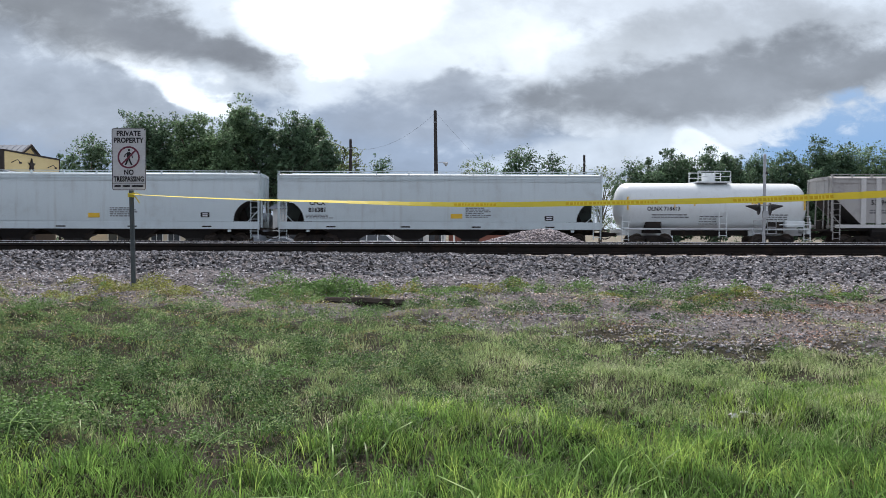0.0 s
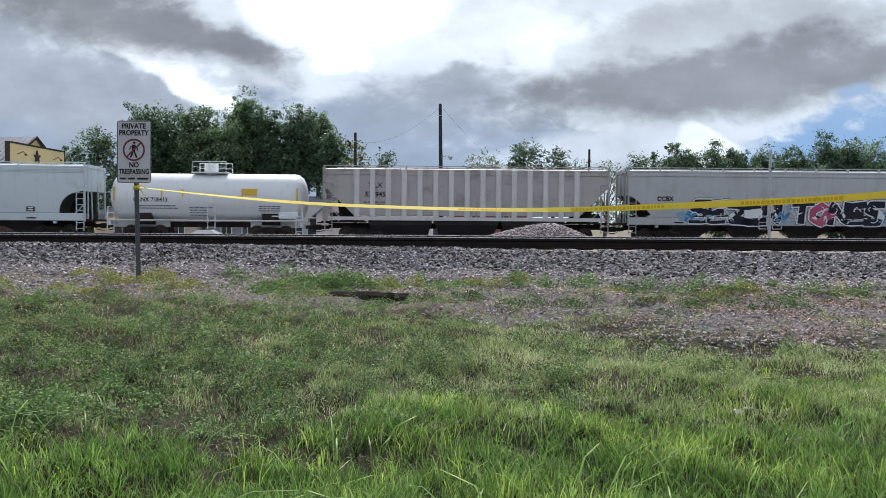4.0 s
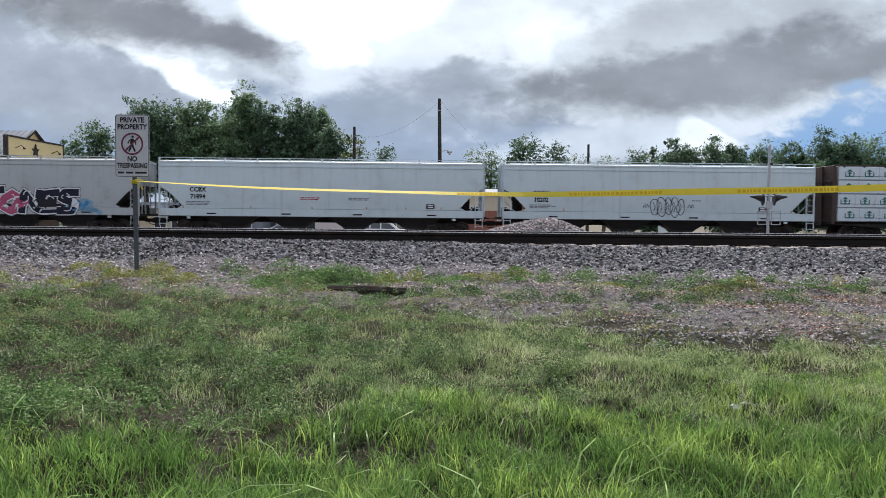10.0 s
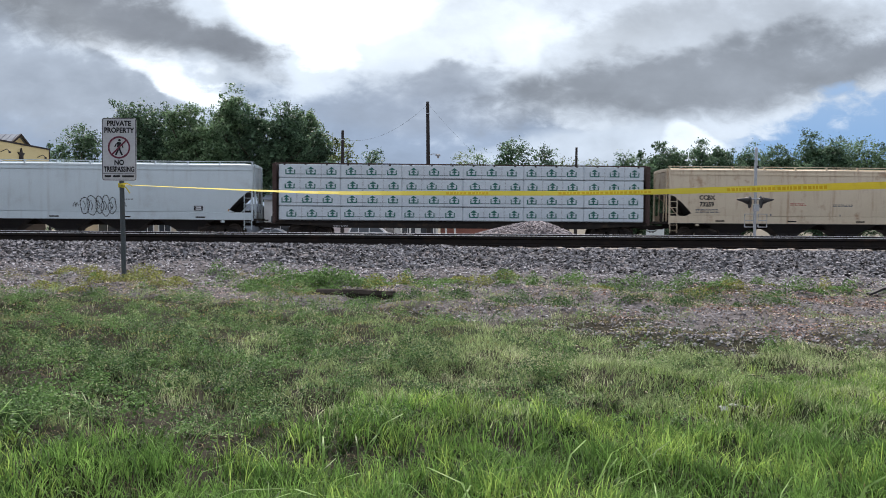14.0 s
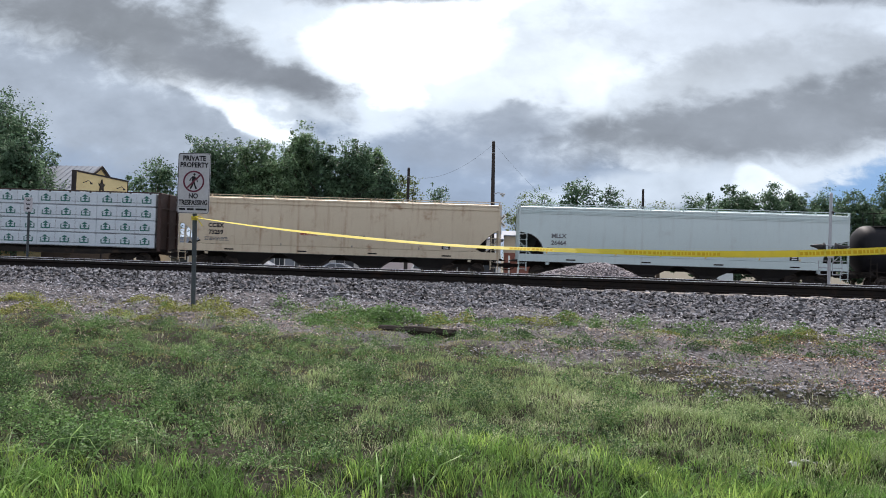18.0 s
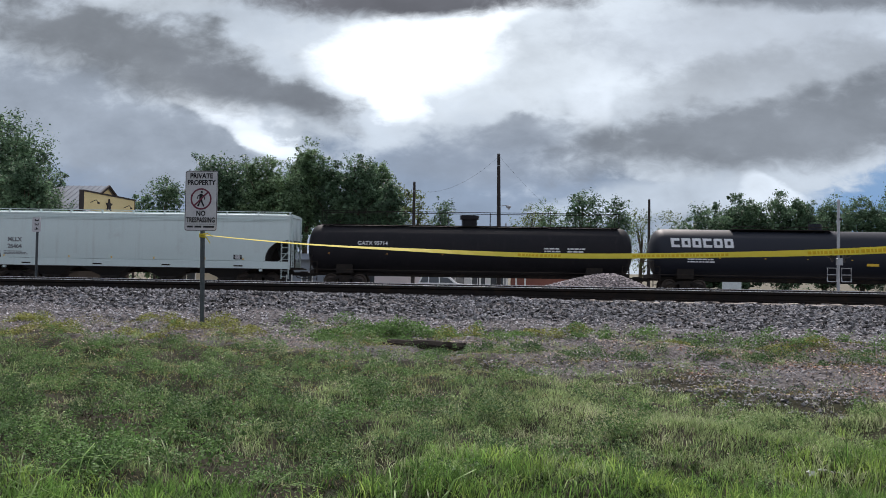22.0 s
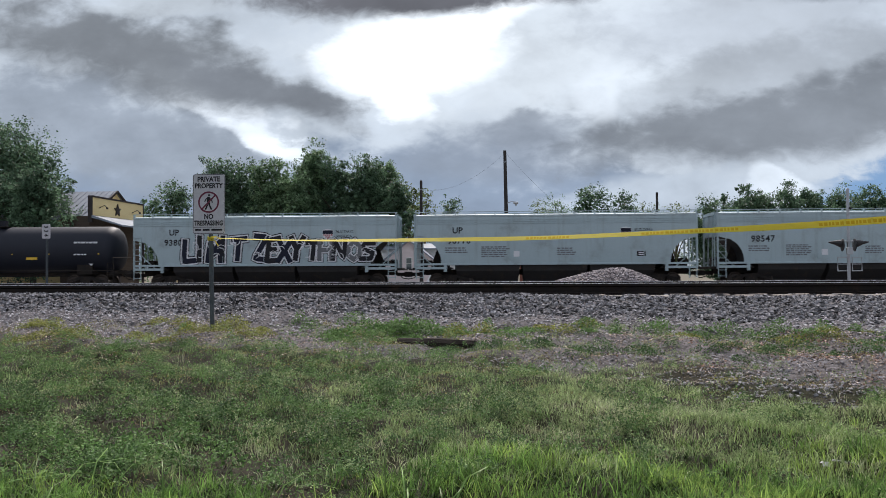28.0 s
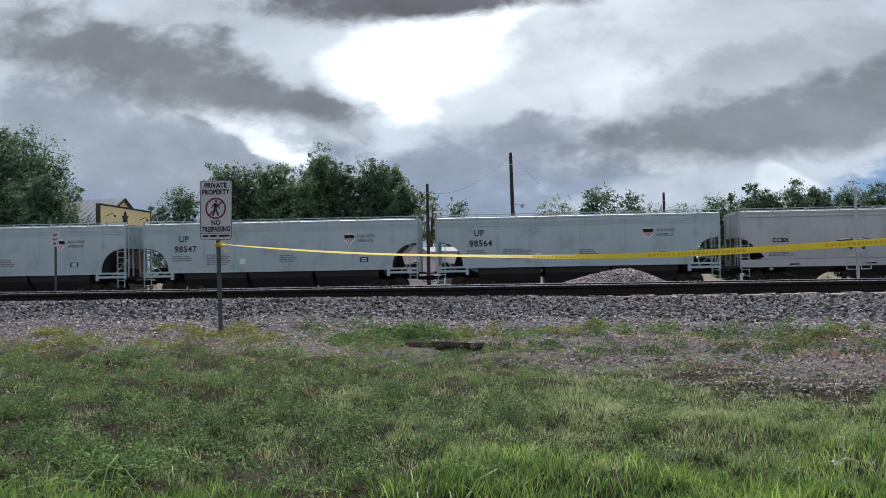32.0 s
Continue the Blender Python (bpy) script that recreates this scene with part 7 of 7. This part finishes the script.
# ---- trees ----
def tree(x, y, top, bottom, wide, count, leafmat, label, seed, size=0.28, lumps=16):
    """A tapered trunk with limbs, and a crown of clumped leaves with gaps."""
    r = np.random.default_rng(seed)
    g = float(land(x, y))
    ob = thing("tree", label, "tree", pose(x, y, g - 0.1), group="trees beyond the railway")
    H, B = top - g, bottom - g
    rad = 0.05 + 0.022 * H
    s = Shape().tube([(0.15 * math.sin(q * 3 + seed), 0, q * (B + 0.55 * (H - B))) for q in (0, 0.25, 0.5, 0.75, 1)], rad, 9, rad * 0.35)
    centres = []
    for i in range(lumps):
        a = r.random() * math.tau
        q = (i + 0.5) / lumps
        ring = wide * (0.95 * math.sin(math.pi * (0.12 + 0.80 * q)) ** 0.7) * r.uniform(0.3, 1.0)
        centres.append((ring * math.cos(a), ring * math.sin(a) * 0.8, B + (H - B) * (0.10 + 0.80 * q) + r.normal(0, 0.04) * (H - B)))
    for c in centres[:: 2]:
        root = B + (c[2] - B) * 0.35
        s.tube([(0, 0, root), (c[0] * 0.5, c[1] * 0.5, root + (c[2] - root) * 0.65), c], rad * 0.32, 5, 0.02)
    part("trunk", s, "bark", ob)
    P = []
    for k, c in enumerate(centres):
        lump = min(r.uniform(0.45, 1.0) * (H - B) * 0.13 * (1 + 8.0 / lumps), wide * 0.5)
        # sprigs: small upright tufts of leaves on the outside of each bough
        sprigs = 11
        d = r.normal(0, 1, (sprigs, 3))
        d /= np.linalg.norm(d, axis=1)[:, None]
        heart = np.array(c) + d * (r.random((sprigs, 1)) ** 0.4) * lump * (1.1, 1.0, 1.0)
        n = int(count / lumps / sprigs)
        reach = r.uniform(0.16, 0.42, (sprigs, 1, 1)) * lump
        q = r.normal(0, 0.55, (sprigs, n, 3)) * reach * (1.15, 1.0, 0.95)
        P.append((heart[:, None] + q).reshape(-1, 3))
    outer = sum(len(q) for q in P)
    if leafmat != "leaf_pale":
        # the dense heart of the crown
        n = int(count * (0.09 if x < 15 else 0.16))
        d = r.normal(0, 1, (n, 3))
        d /= np.linalg.norm(d, axis=1)[:, None]
        q = d * (r.random((n, 1)) ** 0.4) * (wide * 0.80, wide * 0.6, (H - B) * 0.42)
        P.append(q + (0, 0, B + (H - B) * 0.45))
    P = np.concatenate(P)
    P[:, 2] = B + (P[:, 2] - B) * (H - B) / (np.percentile(P[:, 2], 99.3) - B)
    P[:, 2] = np.clip(P[:, 2], 0.6, None)
    sizes = size * r.uniform(0.6, 1.3, len(P)) * np.where(np.arange(len(P)) < outer, 1.0, 2.3)
    me = leaves("crown", P, sizes, leafmat, 0.8, 1.4)
    part("crown", me, leafmat, ob)
    return ob


def make_trees():
    # u, v: slope of the ray to the crown's middle and top; D: distance; half: half-width as a slope
    rows = [
        (-0.440, 0.109, 80, 0.036, "leaf_dark", 3600, "bushy dark green tree beside the yellow building"),
        (-0.372, 0.141, 84, 0.027, "leaf_dark", 5000, "dense dark green broad-leaved tree"),
        (-0.335, 0.136, 86, 0.028, "leaf_dark", 4500, "dense dark green broad-leaved tree"),
        (-0.306, 0.138, 84, 0.025, "leaf", 4500, "dense green broad-leaved tree"),
        (-0.278, 0.120, 82, 0.027, "leaf", 4000, "dense green broad-leaved tree"),
        (-0.250, 0.153, 86, 0.024, "leaf", 5200, "tallest green broad-leaved tree of the row"),
        (-0.216, 0.137, 85, 0.024, "leaf_dark", 4300, "dense dark green broad-leaved tree"),
        (-0.184, 0.141, 84, 0.023, "leaf_dark", 4500, "tall dark green broad-leaved tree"),
        (-0.160, 0.134, 86, 0.018, "leaf", 3300, "green broad-leaved tree at the end of the row"),
        (-0.145, 0.110, 82, 0.014, "leaf_dark", 1800, "dark green tree beyond the railway"),
        (-0.128, 0.106, 90, 0.014, "leaf_pale", 900, "thin pale yellow-green tree"),
        (-0.110, 0.099, 92, 0.012, "leaf_pale", 600, "thin pale yellow-green tree"),
        (-0.076, 0.086, 95, 0.018, "leaf_dark", 1500, "small round dark green tree"),
        (0.030, 0.080, 98, 0.020, "leaf_pale", 1300, "pale green bushy tree"),
        (0.055, 0.086, 98, 0.020, "leaf", 1400, "pale green bushy tree"),
        (0.093, 0.099, 96, 0.020, "leaf_dark", 2200, "round green tree beyond the railway"),
        (0.131, 0.092, 96, 0.017, "leaf_dark", 1500, "small green tree beyond the railway"),
        (0.165, 0.079, 110, 0.016, "leaf_pale", 600, "sparse pale tree in thin leaf"),
        (0.195, 0.077, 110, 0.018, "leaf_pale", 700, "sparse pale tree in thin leaf"),
        (0.245, 0.084, 96, 0.028, "leaf_dark", 2800, "bushy green tree beyond the railway"),
        (0.288, 0.097, 92, 0.032, "leaf_dark", 3600, "dark green bushy tree"),
        (0.335, 0.097, 92, 0.036, "leaf_dark", 4200, "dense dark green bushy tree"),
        (0.380, 0.090, 95, 0.024, "leaf_dark", 2200, "small green tree beyond the railway"),
        (0.425, 0.093, 92, 0.030, "leaf_dark", 2600, "dark green tree beyond the railway"),
        (0.475, 0.108, 90, 0.030, "leaf_dark", 4200, "dark green broad-leaved tree"),
        (0.525, 0.104, 92, 0.032, "leaf", 4200, "green broad-leaved tree beyond the railway"),
        (0.575, 0.100, 92, 0.032, "leaf_dark", 3500, "dark green broad-leaved tree"),
        (0.63, 0.098, 92, 0.034, "leaf", 3000, "green broad-leaved tree beyond the railway"),
        (-0.652, 0.192, 62, 0.070, "leaf_dark", 12000, "tall leafy tree beside the yellow building"),
        (-0.618, 0.132, 57, 0.028, "leaf_dark", 4500, "leafy tree beside the yellow building"),
        (-0.76, 0.17, 64, 0.06, "leaf_dark", 4500, "tall dark green tree beyond the railway"),
    ]
    for i, (u, v, D, half, mt, n, lb) in enumerate(rows):
        top = EYE_Z + v * D
        low = max(-0.9, top - 3.2 * half * D - 3.0) if u > -0.5 else 0.3
        tree(u * D, D, top, low, half * D * (1.3 if u < 0 else 1.5), int(n * (3.1 if u < 0 else 8.5 if 0.2 < u < 0.5 else 4.5)), mt, lb, 100 + i, size=(0.165 if u < 0 else 0.14) if D > 70 else 0.14, lumps=int((16 if u < 0 else 26) + n / 150))


make_trees()


# ---- buildings and parked cars beyond the train ----
def make_saloon():
    """A yellow false-front building with a star on its parapet, a gabled metal roof behind."""
    b = thing("yellow_building", "yellow false-fronted building with a dark star and metal roof", "building")
    g, x0, x1, y0, y1 = -1.4, -47.0, -31.6, 58.0, 66.2
    ya, yb, ym, xr, ze, zr = 61.2, 70.8, 66.0, -33.5, 4.8, 7.50
    part("wall", Shape().box(x0, xr - 0.5, ya + 0.5, yb - 0.5, g, ze), "wall_yellow", b)
    # front wall below the awning, its shade put into the brown
    part("front_room", Shape().box(xr - 0.5, x1 - 0.12, y0 + 0.3, y1 + 0.2, g, 4.9), "wall_shaded", b)
    roof = part("roof", Shape().prism_x([(ya, ze), (ym, zr - 0.1), (yb, ze), (yb, ze + 0.12), (ym, zr), (ya, ze + 0.12)], x0, xr), "roof_metal", b)
    for i in range(28):
        x = x0 + 0.25 + i * (xr - 0.4 - x0) / 27
        part("seam", Shape().prism_x([(ya, ze + 0.12), (ym, zr), (ym, zr + 0.04), (ya, ze + 0.17)], x - 0.02, x + 0.02), "roof_metal", roof)
    part("gable", Shape().prism_x([(ya + 0.5, ze - 0.1), (yb - 0.5, ze - 0.1), (ym, zr - 0.15)], xr - 0.3, xr - 0.1), "wall_yellow", b)
    rake = Shape()
    for yq in (ya, yb):
        rake.prism_x([(yq, ze - 0.08), (ym, zr - 0.12), (ym, zr + 0.06), (yq, ze + 0.16)], xr, xr + 0.12)
    part("rake_board", rake, "trim_dark", b)
    ym = (y0 + y1) / 2
    front = part("parapet", Shape().box(x1 - 0.1, x1 + 0.15, y0 + 0.2, y1 + 0.3, 4.95, 6.30), "wall_yellow", b)
    trim = Shape().box(x1 - 0.15, x1 + 0.22, y0 + 0.1, y1 + 0.4, 6.30, 6.42).box(x1 - 0.12, x1 + 0.19, y0 + 0.05, y0 + 0.19, 4.4, 6.30).box(x1 - 0.12, x1 + 0.19, y1 + 0.31, y1 + 0.42, 4.4, 6.30)
    part("trim", trim, "trim_dark", front)
    pts = [(0.52 * (1.0 if i % 2 == 0 else 0.42) * math.sin(math.tau * i / 10), 0.52 * (1.0 if i % 2 == 0 else 0.42) * math.cos(math.tau * i / 10)) for i in range(10)]
    yc, zc = ym - 0.1, 5.55
    part("star", Shape().prism_x([(yc + a, zc + c) for a, c in pts], x1 + 0.15, x1 + 0.26), "trim_dark", front, "dark metal five-pointed star")
    for yy in (y0 + 1.2, y1 - 1.6):
        part("sign_lamp", Shape().tube([(x1 + 0.15, yy, 5.55), (x1 + 0.6, yy, 5.75), (x1 + 0.8, yy, 5.55)], 0.03, 6).tube([(x1 + 0.8, yy, 5.58), (x1 + 0.8, yy, 5.45)], 0.09, 8), "trim_dark", front)
    part("awning", Shape().prism_y([(x1 + 0.2, 4.75), (x1 + 2.6, 4.05), (x1 + 2.6, 4.17), (x1 + 0.2, 4.93)], y0, y1), "roof_metal", b)
    for yy in (y0 + 0.2, ym, y1 - 0.2):
        part("awning_post", Shape().box(x1 + 2.2, x1 + 2.35, yy - 0.07, yy + 0.07, g, 4.12), "trim_dark", b)


make_saloon()


def low_building(name, label, x0, x1, y0, y1, top, wall, roof, windows=(), trim="wall_white", base=None):
    g = -1.42
    b = thing(name, label, "building", kind="")
    w = part("wall", Shape().box(x0, x1, y0, y1, g, top), wall, b)
    part("roof", Shape().prism_x([(y0 - 0.4, top), (y0 - 0.4, top + 0.12), ((y0 + y1) / 2, top + 0.7), (y1 + 0.4, top + 0.12), (y1 + 0.4, top)], x0 - 0.3, x1 + 0.3), roof, b)
    if base:
        part("lower_wall", Shape().box(x0 + 0.02, x1 - 0.02, y0 - 0.06, y0, g, base[1]), base[0], b)
    for x, z, ww, hh in windows:
        win = part("window", Shape().box(x - ww / 2 - 0.1, x + ww / 2 + 0.1, y0 - 0.10, y0 - 0.02, z - 0.1, z + hh + 0.1), trim, b)
        part("pane", Shape().box(x - ww / 2, x - 0.03, y0 - 0.115, y0 - 0.09, z, z + hh).box(x + 0.03, x + ww / 2, y0 - 0.115, y0 - 0.09, z, z + hh), "glass_dark", win)
    return b


def make_town():
    low_building("cream_building", "low cream building with white-framed openings", -33.0, -23.5, 76.0, 82.0, 1.3, "wall_cream", "roof_metal", [(-30.5, -1.3, 1.6, 2.0), (-26.8, -0.7, 1.0, 1.3), (-25.2, -0.7, 1.0, 1.3)])
    low_building("grey_shed", "low grey metal shed with white openings", -23.0, -17.4, 77.0, 83.0, 1.6, "roof_metal", "roof_metal", [(-19.0, -0.8, 0.9, 1.2), (-21.0, -0.8, 0.9, 1.2)])
    low_building("white_house", "white-walled low house with a brick-red lower wall", 0.6, 8.2, 84.0, 92.0, 3.2, "wall_cream", "roof_metal", [(3.0, 0.6, 1.0, 1.3), (5.8, 0.6, 1.0, 1.3)], base=("wall_brick", 1.5))
    # the store's wide dark windows are added to stand in for porch shade
    low_building("white_store", "long white metal building with a row of posts", -16.8, 0.2, 80.0, 88.0, 2.7, "wall_white", "roof_metal", [(-15.2, -1.1, 1.8, 2.2), (-12.9, -1.1, 1.7, 2.2), (-7.2, -1.1, 1.9, 2.2), (-4.9, -1.1, 1.8, 2.2), (-2.7, -1.1, 1.5, 2.2), (-0.8, -1.1, 1.2, 2.2)])
    cot = thing("gabled_cottage", "small pinkish-white gabled cottage beyond the train", "house", pose(-10.0, 77.2, -1.42))
    part("wall", Shape().prism_y([(-2.5, 0), (2.5, 0), (2.5, 2.9), (0, 4.85), (-2.5, 2.9)], 0, 2.6), "wall_rose", cot)
    for k in (-1, 1):
        part("roof", Shape().prism_y([(0, 4.87), (k * 2.9, 2.62), (k * 2.9, 2.76), (0, 5.03)], -0.35, 2.7), "roof_metal", cot)
    frame_ob = part("window", Shape().box(-0.32, 0.32, -0.06, -0.005, 2.1, 3.3), "wall_white", cot)
    for k in (0, 1):
        part("pane", Shape().box(-0.24, 0.24, -0.075, -0.055, 2.18 + 0.55 * k, 2.67 + 0.55 * k), "glass_dark", frame_ob)
    for i in range(7):
        x = -3.2 + i * 0.85
        part_ob = thing("porch_post", "white painted post by the long building", "post", pose(x, 77.0, -1.42), group="white posts")
        part("shaft", Shape().box(-0.09, 0.09, -0.09, 0.09, 0, 2.6, 0.01), "wall_white", part_ob)
        part("foot", Shape().box(-0.16, 0.16, -0.16, 0.16, 0, 0.2, 0.02), "wall_white", part_ob)
    sign = thing("notice_board", "pale blue notice board on posts beyond the train", "sign", pose(19.6, 72.0, -1.42))
    part("board", Shape().box(-0.8, 0.8, -0.05, 0.05, 0.9, 1.75), "wrap", sign)
    for k in (-0.7, 0.7):
        part("leg", Shape().box(k - 0.05, k + 0.05, -0.05, 0.05, 0, 0.9), "wall_white", sign)


make_town()


def car_thing(x, y, paint, label, kind="suv", turn=0):
    """A parked car from side profiles, with glass, wheels, lamps and bumpers."""
    c = thing("parked_car", label, "car", pose(x, y, -1.42, 0, 0, turn), group="parked cars")
    if kind == "suv":
        low = [(-2.4, 0.35), (2.35, 0.35), (2.45, 0.75), (2.3, 1.02), (1.1, 1.12), (-2.3, 1.15), (-2.45, 0.8)]
        cab = [(1.1, 1.10), (0.35, 1.72), (-2.0, 1.78), (-2.35, 1.12)]
        panes = [[(0.82, 1.16), (0.28, 1.62), (-0.4, 1.65), (-0.4, 1.16)], [(-0.5, 1.16), (-0.5, 1.65), (-1.35, 1.67), (-1.35, 1.16)], [(-1.45, 1.17), (-1.45, 1.67), (-1.95, 1.67), (-2.15, 1.17)]]
    else:
        low = [(-2.35, 0.32), (2.3, 0.32), (2.4, 0.6), (2.2, 0.82), (1.0, 0.95), (-1.7, 0.98), (-2.35, 0.92)]
        cab = [(1.05, 0.93), (0.2, 1.40), (-0.9, 1.42), (-1.75, 0.97)]
        panes = [[(0.8, 0.98), (0.16, 1.32), (-0.35, 1.34), (-0.35, 0.98)], [(-0.43, 0.98), (-0.43, 1.34), (-0.9, 1.33), (-1.4, 1.0)]]
    part("body", Shape().prism_y(low, -0.92, 0.92), paint, c)
    s = Shape()
    n = len(cab)
    s.add([(a, -0.88 + (b - cab[0][1]) * 0.18, b) for a, b in cab] + [(a, 0.88 - (b - cab[0][1]) * 0.18, b) for a, b in cab], [tuple(range(n)), tuple(reversed(range(n, 2 * n)))] + [(i, (i + 1) % n, n + (i + 1) % n, n + i) for i in range(n)])
    part("cabin", s, paint, c)
    for p in panes:
        part("window", Shape().add([(a, -0.895 + (b - cab[0][1]) * 0.18, b) for a, b in p], [tuple(range(len(p)))]), "glass_dark", c)
    for wx in (-1.45, 1.45):
        for k in (-1, 1):
            t = part("wheel", Shape().disc_y(wx, 0.34, 0.34, k * 0.93 - 0.11, k * 0.93 + 0.01, 20), "rubber", c)
            part("rim", Shape().disc_y(wx, 0.34, 0.20, k * 0.95 - 0.02, k * 0.95 + 0.005, 12), "galvanised", t)
    for k in (-1, 1):
        part("headlamp", Shape().box(2.28, 2.40, k * 0.7 - 0.15, k * 0.7 + 0.15, 0.66, 0.80), "glass_dark", c)
    return c


car_thing(-5.3, 72.0, "car_white", "white sport utility vehicle parked beyond the railway")
car_thing(-14.2, 73.0, "car_silver", "silver saloon car parked beyond the railway", "saloon")
car_thing(-39.0, 72.0, "car_white", "white pickup-sized car parked beyond the railway")
car_thing(-21.8, 72.0, "car_white", "white saloon car parked beyond the railway", "saloon", 180)
car_thing(-46.0, 71.0, "car_white", "white saloon car parked near the trees", "saloon")


# ---- movement ----
TRAIN_AT = [(0, -10.62), (2, -26.29), (4, -42.22), (6, -58.41), (8, -74.80), (10, -91.37), (12, -108.15), (14, -125.12), (16, -142.20), (18, -159.32), (20, -176.44), (22, -193.58), (24, -210.82), (26, -228.25), (28, -245.87), (30, -263.64), (32, -281.57)]


def train_x(t):
    """Where the second car's front end stands at t: a smooth curve through the known places."""
    ts, xs = [a for a, b in TRAIN_AT], [b for a, b in TRAIN_AT]
    n = len(ts)
    d = [(xs[i + 1] - xs[i]) / (ts[i + 1] - ts[i]) for i in range(n - 1)]
    m = [d[0] * 1.5 - (d[0] + d[1]) / 4] + [(d[i - 1] + d[i]) / 2 for i in range(1, n - 1)] + [d[-1]]
    i = max(0, min(n - 2, sum(t >= q for q in ts) - 1))
    h = ts[i + 1] - ts[i]
    q = (t - ts[i]) / h
    return ((1 + 2 * q) * (1 - q) ** 2 * xs[i] + q * (1 - q) ** 2 * h * m[i] + q * q * (3 - 2 * q) * xs[i + 1] + q * q * (q - 1) * h * m[i + 1])


def motions():
    times = [i * 0.5 for i in range(65)]
    front = -E_LEN[0]
    for car, L in zip(CARS, E_LEN):
        mid = front + L / 2
        line = pose(0, TRAIN_Y, TRAIN_RAIL, 0, 0, TRAIN_TURN)
        walk(car, [(t, line @ pose(train_x(t) + mid, 0, 0)) for t in times])
        front += L
    for i, piece in enumerate(TAPE):
        walk(piece, [(t / 4, tape_pose(t / 4, i)) for t in range(129)])
    # wheels turn with the train's way, a third of a right angle or so from row to row
    turns = [(i / 15, train_x(i / 15) / WHEEL_R) for i in range(481)]
    for w in WHEELS:
        x, y, z = w.location
        walk(w, [(t, Matrix.Translation((x, y, z)) @ Matrix.Rotation(a, 4, "Y")) for t, a in turns])


motions()
